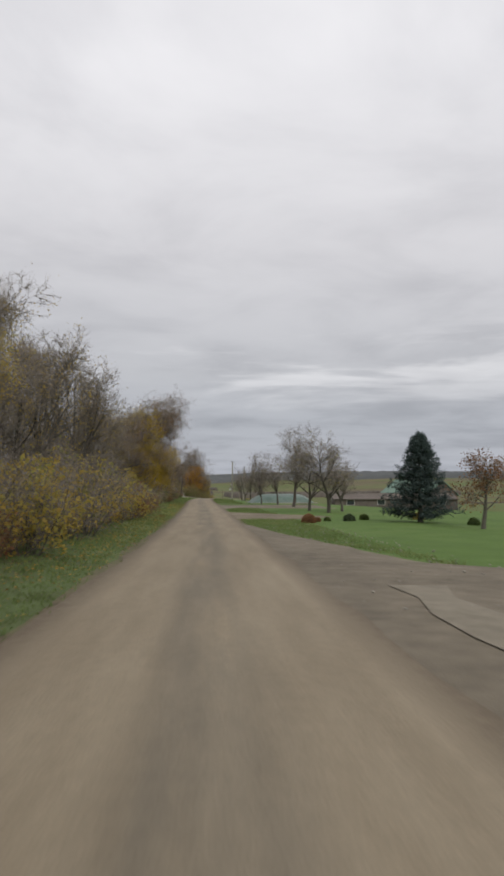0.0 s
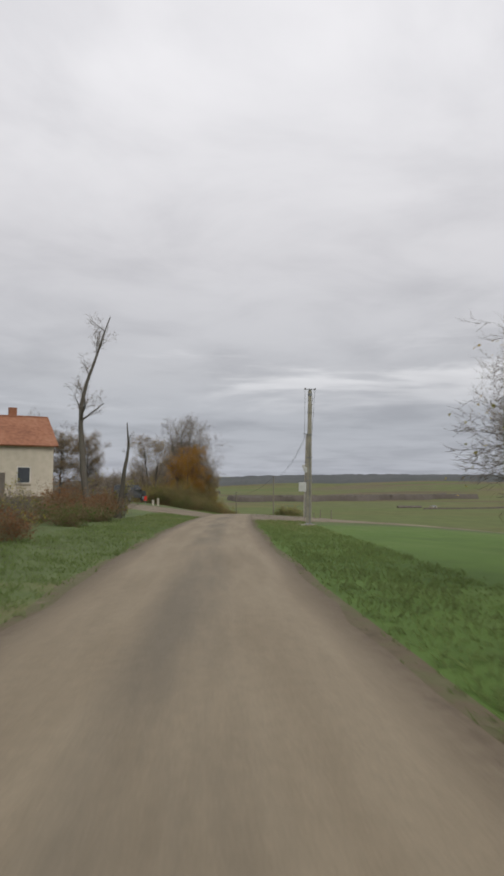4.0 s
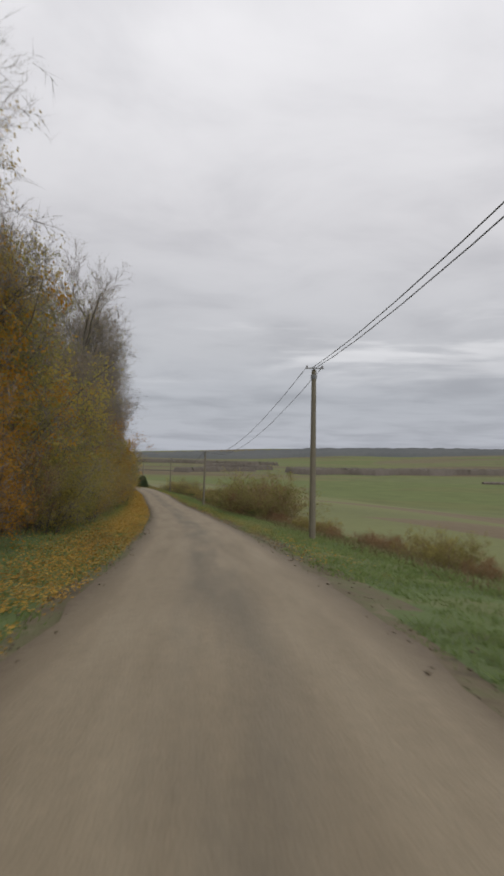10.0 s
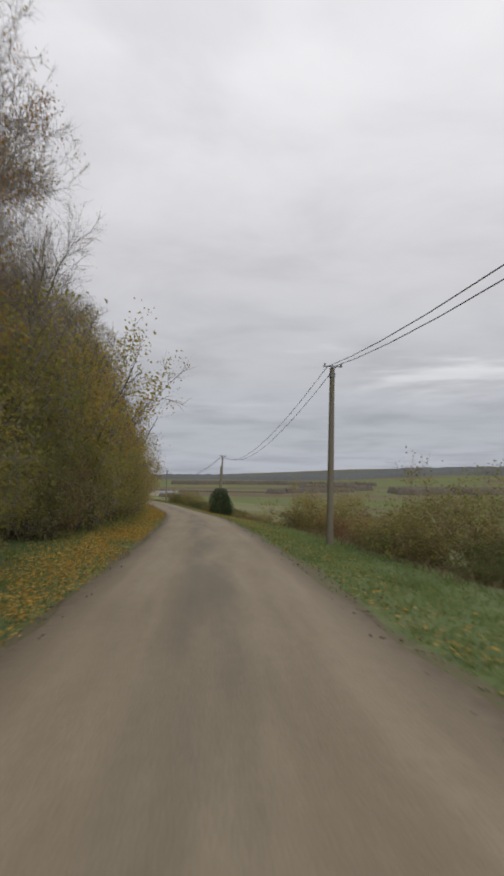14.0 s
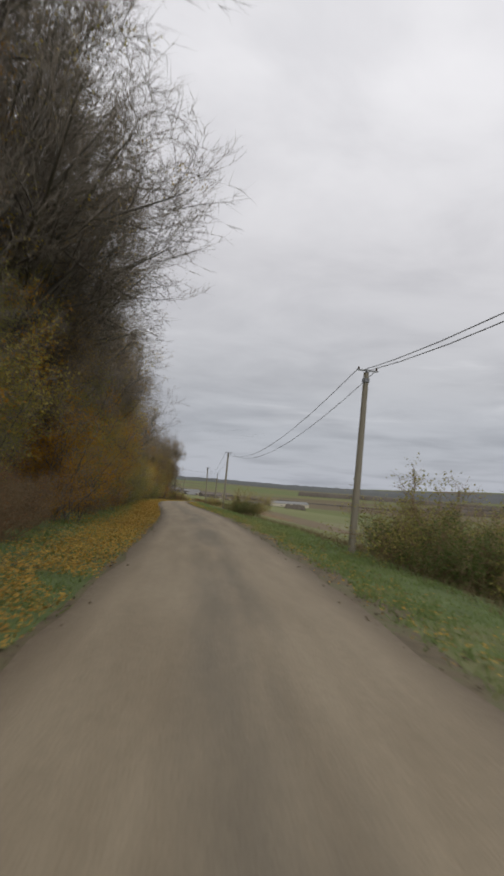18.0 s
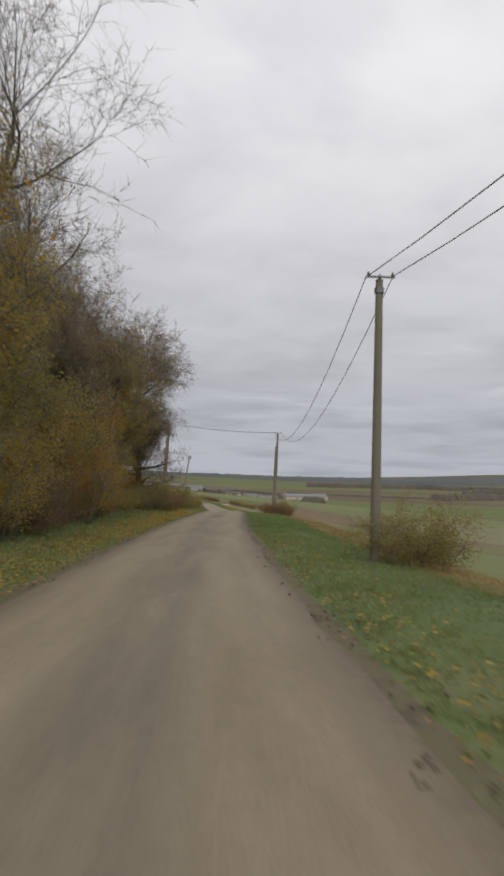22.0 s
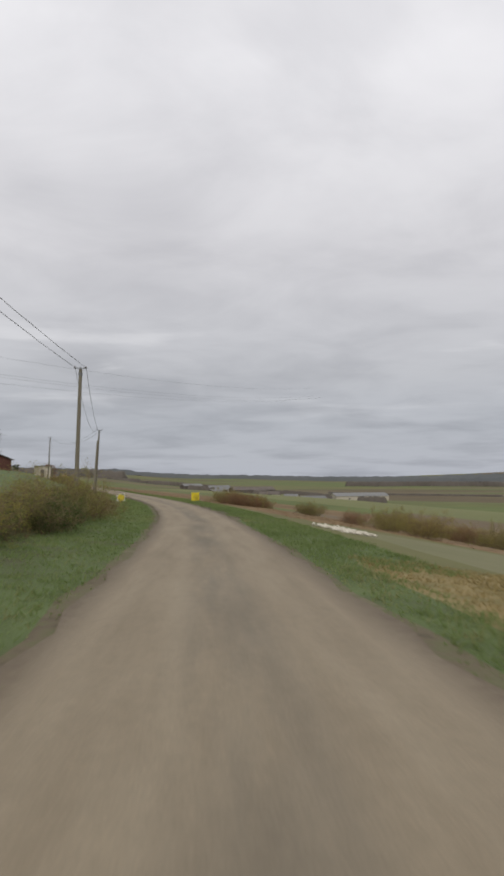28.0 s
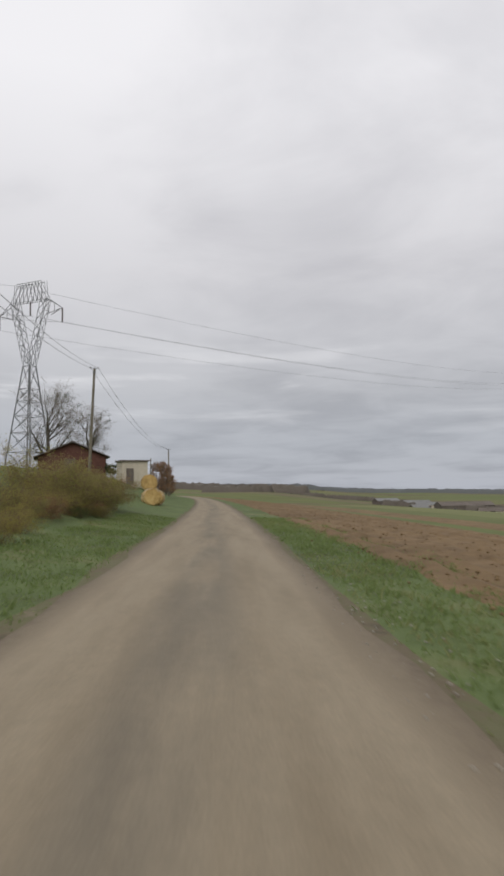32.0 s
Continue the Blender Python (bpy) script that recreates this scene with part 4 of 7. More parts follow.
UNDER = [
    make_bush("woodland_shrub", 21, 5.0, 2.4, "tall hedge shrub with ochre autumn leaves", "shrub", 40, 17000, M_LEAF_OCHRE, 0.066, group="shrubs under the trees", leaf_spread=0.12),
    make_bush("woodland_shrub", 22, 4.2, 2.2, "hedge shrub with olive and brown leaves", "shrub", 40, 16000, M_LEAF_OLIVE, 0.066, group="shrubs under the trees", leaf_spread=0.12),
    make_bush("woodland_shrub", 23, 3.0, 2.0, "leafless grey-brown thicket shrub", "shrub", 54, 1800, M_LEAF_RED, 0.055, twig=M_BRAMBLE, group="shrubs under the trees", fine=4),
    make_bush("woodland_shrub", 24, 5.6, 2.3, "tall shrub with orange-brown leaves", "shrub", 36, 14000, M_LEAF_ORANGE, 0.066, group="shrubs under the trees", leaf_spread=0.12),
]


def plant(protos, rows, seed):
    """Sets out plants at rows of (u, v, which, scale); the first of each kind is the one that was built."""
    rng = np.random.RandomState(seed)
    for u, v, k, s in rows:
        m = place(at(u, v, -0.08), rng.uniform(0, 360), s)
        o = protos[k]
        if o.get("set"):
            o = copy_thing(o, m)
            if "set" in o.keys():
                del o["set"]
            o.scale = (s, s, s)
        else:
            o.matrix_world = m
            o["set"] = 1


def wood_rows():
    rng = np.random.RandomState(31)
    trees, shrubs = [], []
    u = 9.6
    while u < 24.1:
        back = np.interp(u, [9, 11, 22, 23], [7.2, 6.0, 5.9, 6.6])
        back += 2.6 * (15.7 < u < 16.8)
        low = u < 10.6 or 13.2 < u < 16.6
        trees.append((u, -back - rng.uniform(0, 1.4), int(rng.choice([1, 1, 2, 2, 6, 5] if low else [5, 5, 1, 2, 2, 1])), (rng.uniform(0.58, 0.92) + 0.04 * (u > 17)) * (0.68 if 20.95 < u < 22.35 else 1)))
        trees.append((u + 0.07, -back - rng.uniform(1.6, 3.0), int(rng.choice([0, 4, 1, 2, 6])), rng.uniform(0.75, 1.02) * (0.68 if 20.95 < u < 22.35 else 1)))
        trees.append((u + 0.1, -back - rng.uniform(3.5, 8), int(rng.choice([0, 0, 2, 4])), rng.uniform(0.88, 1.08) * (0.72 if 20.9 < u < 22.35 else 1)))
        u += rng.uniform(0.15, 0.25)
    u = 9.3
    while u < 24.0:
        s = np.interp(u, [9.3, 10, 12.2, 13, 16, 17, 23.0, 23.5], [0.8, 1.0, 1.0, 1.25, 1.25, 1.0, 1.0, 0.5])
        shrubs.append((u, -rng.uniform(4.9, 5.7), int(rng.choice([0, 0, 1, 1, 1, 1, 2, 2, 3])), s * rng.uniform(0.45, 0.95)))
        shrubs.append((u + 0.05, -rng.uniform(6.9, 8.2), int(rng.choice([0, 1, 1, 3])), s * rng.uniform(0.9, 1.4)))
        u += rng.uniform(0.08, 0.13)
    # the tall bare trees that stand out over the edge of the wood
    trees += [(9.85, -8.2, 3, 1.02), (10.1, -9.5, 4, 1.0), (11.75, -6.8, 4, 1.02), (11.95, -6.6, 0, 0.98), (12.2, -7.2, 4, 1.0), (12.95, -6.3, 4, 1.12), (13.15, -8, 0, 1.05), (12.6, -7.5, 0, 1.05), (17.1, -9.5, 0, 1.1), (18.45, -8.8, 0, 1.2), (18.6, -9.2, 3, 1.05), (18.8, -8.6, 3, 1.05), (18.75, -10, 0, 1.25), (20.7, -7.6, 0, 1.05), (20.85, -8.4, 4, 1.1), (22.45, -7.6, 3, 0.92), (10.75, -7.6, 3, 0.8), (10.45, -7.8, 1, 1.08), (10.6, -8.6, 6, 0.95), (13.5, -7.6, 1, 1.15), (13.7, -8.2, 0, 1.0), (13.95, -7.6, 6, 1.0), (14.3, -7.8, 0, 0.95), (17.3, -8.0, 4, 1.1), (17.4, -7.4, 0, 1.1), (17.55, -8.2, 1, 1.2), (17.7, -7.4, 0, 1.1), (17.9, -7.8, 6, 1.1), (9.0, -40, 5, 1.3), (9.2, -34, 5, 1.2), (9.4, -30, 5, 1.25), (9.3, -46, 5, 1.3), (9.25, -8.0, 3, 0.78), (9.32, -6.0, 1, 0.62), (17.72, -6.6, 5, 1.18), (17.95, -6.8, 0, 1.08), (9.05, -7.0, 1, 0.72), (9.2, -7.4, 2, 0.8), (9.35, -6.9, 1, 0.7), (9.5, -7.6, 2, 0.85), (19.72, -6.5, 0, 1.12), (19.9, -6.9, 5, 1.28), (20.1, -7.2, 0, 1.1), (20.3, -6.8, 4, 1.0), (20.55, -6.6, 0, 1.08), (18.55, -6.4, 0, 1.1), (18.72, -7.2, 3, 1.0), (18.85, -6.2, 0, 1.15), (18.95, -7.6, 3, 1.0), (19.05, -8.5, 3, 1.05), (19.3, -7.2, 0, 1.15),
              (23.0, -8.8, 3, 1.15), (23.3, -10, 0, 1.2), (23.96, -6.9, 5, 1.42), (23.75, -8.6, 5, 1.25), (23.55, -7.2, 1, 0.9), (22.7, -8.4, 1, 1.0)]
    return trees, shrubs


IVY_TREE = make_tree("ivy_clad_tree", 18, 17.5, 0.36, 0.3, 7.6, 20, "tall bare tree with ivy climbing its trunk", "tree", 0, limb_angle=54, fine=5, up=0.28, taper=0.35, m=place(at(16.95, -6.4, -0.1), 60, 1.05))
ivy_clump(IVY_TREE, 62, 9.5, 0.5, 5200, 0.6)
_trees, _shrubs = wood_rows()
plant(WOOD, _trees, 41)
plant(UNDER, _shrubs, 42)

# ---- power poles and their wires ----
def power_pole(x, y, height, kind="wood", lean=(0, 0), brace=0, boxes=0, turn=0.0, base=None, label="weathered wooden power pole with a short cross-arm"):
    u, v = locate(x, y)
    g = at(u, v)
    z = g.z if base is None else base
    t = thing("power_pole", Matrix.Translation((x, y, z)) @ Matrix.Rotation(radians(turn), 4, "Z") @ Euler((radians(lean[1]), radians(lean[0]), 0)).to_matrix().to_4x4(), label, "power pole", "power poles along the lane")
    if kind == "wood":
        part("post", rod((0, 0, -0.6), (0, 0, height), 0.135, 0.09, 12), M_POLE, t)
        r = 0.09
    else:
        bm = bmesh.new()
        bmesh.ops.create_cone(bm, cap_ends=True, segments=4, radius1=0.24, radius2=0.145, depth=height + 0.6, matrix=Matrix.Translation((0, 0, height / 2 - 0.3)) @ Matrix.Rotation(radians(45), 4, "Z"))
        bmesh.ops.bevel(bm, geom=[e for e in bm.edges if abs((e.verts[0].co - e.verts[1].co).z) > 1], offset=0.02, segments=1, affect="EDGES")
        part("post", bm, M_CONCRETE, t, "pale concrete post")
        for k in range(4):
            part("band", rod((0, 0, height * (0.32 + 0.17 * k)), (0, 0, height * (0.32 + 0.17 * k) + 0.05), 0.215 - 0.022 * k, sides=8), M_STEEL, t, "steel strap")
        r = 0.11
    part("cross_arm", box(0.72, 0.06, 0.05, 0, -r - 0.02, height + 0.02, 0.01), M_STEEL, t, "galvanised steel arm")
    for k in (-0.3, 0.3):
        part("insulator", rod((k, -r - 0.02, height + 0.07), (k, -r - 0.02, height + 0.15), 0.036, 0.028, 8), M_CERAMIC, t, "small dark insulator")
    part("head_bracket", rod((0, -0.02, height - 0.1), (0, -0.05, height + 0.12), 0.03, sides=6), M_STEEL, t)
    part("clamp_collar", rod((0, 0, height - 0.34), (0, 0, height - 0.2), r + 0.03, sides=10), M_STEEL, t, "dark steel collar")
    if brace:
        part("brace_post", rod((brace, -0.14, -0.6), (brace * 0.6, -0.18, height * 0.84), 0.125, 0.10, 12), M_POLE, t, "second post set against the first")
        part("bolt", rod((brace * 0.45, 0, height * 0.72), (0, 0, height * 0.72), 0.03, sides=6), M_STEEL, t)
    if boxes:
        part("meter_box", box(0.45 if boxes == 1 else 0.3, 0.3, 0.55 if boxes == 1 else 0.34, -0.4 if boxes == 1 else -0.27, -0.1, 1.95 if boxes == 1 else 5.3, 0.02), M_GREYBOX, t, "pale grey metal box")
        part("cable_joint", box(0.16, 0.14, 0.32, -0.22, -0.12, 3.1 if boxes == 1 else 5.0, 0.02), M_GREYBOX, t)
        part("bracket", box(0.3, 0.05, 0.06, -0.2, 0.0, 2.5 if boxes == 1 else 5.45), M_STEEL, t)
        part("conduit", rod((0.05, -0.2, 0), (0.0, -0.15, height * 0.6), 0.02, sides=6), M_STEEL, t)
    return t, t.matrix_world @ Vector((0, 0, height))


def wire_span(a, b, offsets, sag, label="thin dark overhead cables between two poles", r=0.012):
    """Cables that hang between two pole heads."""
    t = thing("overhead_cables", Matrix.Translation(a), label, "cable", "overhead cables")
    d = (b - a); across = Vector((d.y, -d.x, 0)).normalized()
    for o, dz, s in offsets:
        f = np.linspace(0, 1, 15)
        pts = np.stack([np.array([d.x, d.y, d.z]) * k + np.array([across.x * o, across.y * o, dz]) - np.array([0, 0, 4 * sag * s * k * (1 - k)]) for k in f])
        v, q = tubes(pts[None], np.full((1, 15), r), 5)
        array_object("cable", v, q, M_WIRE, t)
    return t


POLES = {}
HEADS = [
    # name, x and y and height of the head, kind, lean, second post, boxes
    ("a", -4.2, 142.3, 2.3, "concrete", (0.6, 0), 0, 1), ("b", -2.0, 171.9, 1.45, "concrete", (1.4, 0), 0, 2),
    ("c", -4.1, 219.4, -3.1, "wood", (0, 0), 0, 0), ("d", -12.15, 273.0, -7.3, "wood", (-0.4, 0), 0, 0),
    ("e", -23.88, 318.87, -10.9, "wood", (1, 0), 0, 0), ("f", -38.6, 369.0, -12.5, "wood", (1, 0), 0, 0),
    ("g", -57.56, 421.7, -14.7, "wood", (2.6, 0), -0.22, 0), ("h", -81.74, 467.33, -16.6, "wood", (1.6, 0), 0, 0),
    ("i", -109.6, 513.6, -17.7, "wood", (1.7, 0), 0, 0), ("j", -135.6, 557.6, -18.95, "wood", (0.4, 0), 0, 0),
    ("k", -156.12, 601.86, -19.95, "wood", (1.4, 0), -0.2, 0), ("l", -168.22, 601.28, -18.95, "wood", (3.2, 0), -0.2, 0),
    ("m", -181.4, 628.8, -21.75, "wood", (8, 0), 0, 0), ("n", -233.0, 714.0, -25.1, "wood", (1.5, 0), 0, 0),
    ("o", -262.4, 751.0, -25.45, "wood", (3, 0), -0.24, 0), ("p", -312.0, 794.4, -22.9, "wood", (2.5, 0), 0, 0),
    ("q", -352.0, 836.0, -25.5, "wood", (0, 0), 0, 0),
]
for nm, x, y, top, kind, lean, br, bx in HEADS:
    u, v = locate(x, y)
    h = top - at(u, v).z
    off = Matrix.Rotation(radians(heading(u)), 3, "Z") @ Vector((math.tan(radians(lean[0])) * h, 0, 0))
    x, y = x - off.x, y - off.y
    lab = "pale concrete power pole with meter boxes and steel bands" if kind == "concrete" else "weathered wooden power pole with a brace post" if br else "weathered wooden power pole with a short cross-arm"
    if nm == "g":
        lab = "leaning wooden power pole swallowed by ivy at its foot"
    t, head = power_pole(x, y, h, kind, lean, br, bx, heading(u), label=lab)
    POLES[nm] = (t, head)
    if nm == "g":
        ivy_clump(t, 61, 3.4, 1.15, 14000)
# half the gap between the two cables and their sag, span by span
SPANS = {"ab": (0.3, 1.35), "bc": (0.07, 1.35), "cd": (0.07, 1.4), "de": (0.3, 1.4), "ef": (0.12, 1.6), "fg": (0.16, 1.6), "gh": (0.1, 1.7), "hi": (0.32, 1.5), "ij": (0.3, 1.6), "jk": (0.33, 2.1),
         "kl": (0.3, 0.25), "lm": (0.3, 1.0), "mn": (0.3, 1.6), "no": (0.3, 1.4), "op": (0.3, 1.6), "pq": (0.3, 1.4)}
for pair, (gap, sag) in SPANS.items():
    more = [(0.0, -0.25, 1.15), (0.15, -0.4, 1.1)] if pair == "ab" else []
    wire_span(POLES[pair[0]][1], POLES[pair[1]][1], [(-gap, 0.08, 1.0), (gap, 0.08, 1.05)] + more, sag)

# ---- start of the lane: garden, orchard and hedge ----
GARDEN_HEDGE = [
    make_tree("hedgerow_tree", 71, 5.6, 0.12, 0.10, 2.4, 18, "leafless hedgerow tree full of grey twigs", "tree", 1500, M_LEAF_OCHRE, 0.045, stems=3, group="hedgerow at the start", fine=8),
    make_tree("hedgerow_tree", 72, 5.0, 0.10, 0.10, 2.1, 18, "hedgerow tree with yellow and ochre leaves", "tree", 14000, M_LEAF_OCHRE, 0.045, stems=3, group="hedgerow at the start"),
    make_tree("hedgerow_tree", 73, 5.4, 0.11, 0.10, 2.3, 18, "hedgerow tree with bright yellow leaves", "tree", 21000, M_LEAF_YELLOW, 0.054, stems=3, group="hedgerow at the start", low_leaves=0.3),
    make_tree("hedgerow_tree", 74, 5.4, 0.16, 0.22, 3.0, 20, "old russet fruit tree with a drooping crown", "tree", 13000, M_LEAF_RED, 0.032, up=0.12, group="hedgerow at the start", each=(9, 8), fine=8, droop=0.3, taper=0.3, limb_angle=60),
]
GARDEN_SHRUB = [
    make_bush("hedge_shrub", 81, 2.6, 1.5, "dense grey-brown hedge shrub with few leaves", "shrub", 40, 900, M_LEAF_OLIVE, 0.08, group="hedge shrubs"),
    make_bush("hedge_shrub", 82, 2.0, 1.3, "russet bramble shrub in the hedge", "shrub", 44, 1500, M_LEAF_RED, 0.08, twig=M_BRAMBLE, group="hedge shrubs", arch=0.5),
    make_bush("hedge_shrub", 83, 2.3, 1.4, "hedge shrub with ochre leaves", "shrub", 34, 2200, M_LEAF_OCHRE, 0.08, group="hedge shrubs"),
    make_bush("hedge_shrub", 84, 1.3, 1.1, "low green and brown bramble bush", "shrub", 40, 1600, M_LEAF_GREEN, 0.07, twig=M_BRAMBLE, group="hedge shrubs", arch=0.6),
]


def hedge_rows():
    r = np.random.RandomState(5)
    trees, low = [], []
    for u in np.arange(-0.6, 1.84, 0.12):
        k = np.interp(u, [-0.6, 0.3, 0.66, 1.2, 1.6, 1.75], [0.8, 0.95, 1.35, 1.6, 1.35, 1.2])
        trees.append((u, -np.interp(k, [0.8, 1.0, 2.1], [6.0, 6.2, 8.3]) - r.uniform(0, 0.9), int(r.choice([0, 0, 0, 0, 1])), k * r.uniform(0.88, 1.08)))
    # the group of big old trees past the gap
    trees += [(3.22, -9.4, 0, 2.15), (3.4, -8.4, 2, 2.5), (3.3, -7.0, 2, 1.6), (3.52, -7.2, 3, 2.05), (3.66, -7.8, 3, 2.55), (3.8, -9.0, 0, 2.1), (3.05, -10.0, 3, 1.8), (3.15, -8.0, 2, 1.5)]
    for u in np.arange(-0.6, 1.75, 0.07):
        low.append((u, -r.uniform(4.5, 5.5), int(r.choice([0, 0, 1, 2])), r.uniform(0.95, 1.4)))
    for u in np.arange(1.75, 3.1, 0.06):
        low.append((u, -r.uniform(5.2, 7.6), int(r.choice([0, 0, 1, 1, 2])), r.uniform(0.7, 1.05)))
    for u in np.arange(3.1, 4.3, 0.035):
        low.append((u, -r.uniform(5.4, 9.4), int(r.choice([0, 0, 1, 1, 3])), r.uniform(1.1, 1.85)))
    for u in np.arange(3.2, 4.6, 0.08):
        low.append((u, -r.uniform(4.5, 6.4), int(r.choice([0, 1, 1, 3])), r.uniform(0.6, 0.9)))
    for u in np.arange(4.6, 5.5, 0.05):
        low.append((u, -r.uniform(5.6, 8.4), int(r.choice([0, 1, 1, 3])), r.uniform(0.7, 1.15)))
    return trees, low


_t, _l = hedge_rows()
plant(GARDEN_HEDGE, _t, 51)
plant(GARDEN_SHRUB, _l, 52)

make_spruce(place(at(1.42, 12.2), 20), 4.9, 2.25)
make_tree("apple_tree", 91, 3.4, 0.13, 0.30, 1.9, 12, "small leaning apple tree with russet leaves", "tree", 1800, M_LEAF_RED, 0.08, m=place(at(1.16, 13.1), 200), up=0.2, each=(8, 6))
ORCHARD = [
    make_tree("orchard_tree", 92, 4.6, 0.12, 0.32, 2.6, 14, "bare orchard tree with an upright crown on the lawn", "tree", 100, M_LEAF_OCHRE, 0.05, up=0.3, group="orchard trees", limb_angle=50, fine=4),
    make_tree("orchard_tree", 93, 3.6, 0.11, 0.30, 2.3, 13, "bare orchard tree with a low spreading crown", "tree", 200, M_LEAF_OLIVE, 0.06, up=0.2, limb_angle=62, group="orchard trees", each=(8, 7)),
]
plant(ORCHARD, [(2.72, 9.6, 0, 1.71), (2.28, 9.4, 1, 1.55), (2.06, 10.2, 1, 1.63), (2.2, 12.2, 1, 1.40), (3.22, 9.6, 0, 1.3), (3.2, 7.6, 0, 0.9), (4.1, 9.0, 0, 1.55), (4.25, 8.2, 0, 1.24), (4.42, 7.4, 1, 1.24), (4.5, 7.0, 0, 1.08), (4.7, 11.0, 1, 1.24)], 53)


def clipped_ball(u, v, r, mat, label):
    t = thing("clipped_shrub", place(at(u, v), 15), label, "shrub", "small shrubs on the lawn")
    rng = np.random.RandomState(int(u * 100))
    d = unit(rng.normal(0, 1, (1500, 3)))
    d[:, 2] = np.abs(d[:, 2] + 0.25)
    c = d * r * rng.uniform(0.8, 1.03, (1500, 1)) * (1, 1, 0.95)
    vv, q = leaf_quads(rng, c, 0.07)
    array_object("foliage", vv, q, mat, t)
    st = grow(rng, np.zeros((14, 3)), unit(rng.normal(0, 0.5, (14, 3)) + (0, 0, 0.9)), np.full(14, r * 0.9), 4, 0.1, 0)
    vv, q = tubes(st, np.full((14, 4), 0.012), 4)
    array_object("stem_cluster", vv, q, M_BARK, t)


for u, v, r, mt, lb in ((1.40, 5.6, 0.42, M_LEAF_RED, "round russet clipped shrub on the lawn"), (1.47, 8.4, 0.36, M_IVY, "low dark clipped shrub on the lawn"), (1.52, 9.6, 0.30, M_LEAF_GREEN, "low green clipped shrub on the lawn"),
                        (1.47, 7.1, 0.2, M_LEAF_GREEN, "tiny green shrub on the lawn"), (1.44, 6.3, 0.2, M_LEAF_RED, "tiny russet shrub on the lawn"), (1.36, 14.8, 0.34, M_LEAF_GREEN, "low green clipped shrub beside the spruce"), (1.58, 13.4, 0.4, M_LEAF_OLIVE, "grey-green shrub behind the spruce")):
    clipped_ball(u, v, r, mt, lb)


def pool_cover(u, v, turn):
    """A long low vaulted cover over a pool, with ribs and a kerb."""
    t = thing("pool_cover", place(at(u, v), heading(u) + turn), "long low vaulted green sheet cover on the lawn", "pool cover")
    n, m = 25, 13
    L, W, H = 9.0, 5.0, 1.25
    V, F = [], []
    for a in range(n):
        for b in range(m):
            s = math.pi * b / (m - 1)
            end = max(0.02, 1 - abs(2 * a / (n - 1) - 1) ** 5)
            V.append(((a / (n - 1) - 0.5) * L, -math.cos(s) * W / 2, math.sin(s) * H * end * (1 + 0.02 * (a % 2)) + 0.02))
    for a in range(n - 1):
        for b in range(m - 1):
            k = a * m + b
            F.append((k, k + 1, k + m + 1, k + m))
    mesh_object("cover_sheet", V, F, M_POOL, t, smooth_shade=True)
    for a in range(4, n - 2, 4):
        s = np.linspace(0, np.pi, 13)
        end = max(0.02, 1 - abs(2 * a / (n - 1) - 1) ** 5)
        ln = np.stack([0 * s + (a / (n - 1) - 0.5) * L, -np.cos(s) * (W / 2 + 0.03), np.sin(s) * (H + 0.05) * end + 0.03], 1)
        vv, q = tubes(ln[None], np.full((1, 13), 0.014), 5)
        array_object("rib", vv, q, M_POOL, t)
    for sgn in (-1, 1):
        part("kerb", box(L + 0.4, 0.35, 0.12, 0, sgn * (W / 2 + 0.2), 0, 0.02), M_CONCRETE, t)


pool_cover(3.64, 11.4, 4)


def garden_box(u, v):
    t = thing("garden_box", place(at(u, v), heading(u) + 12), "small whitish equipment box beside the pool cover", "garden box")
    part("body", box(1.5, 1.0, 1.0, 0, 0, 0, 0.03), M_WHITE, t)
    part("lid", box(1.62, 1.12, 0.08, 0, 0, 1.0, 0.02), M_CREAM, t)
    part("door", box(0.5, 0.03, 0.7, -0.2, -0.515, 0.15, 0.01), M_GREYBOX, t)


garden_box(4.05, 15.4)


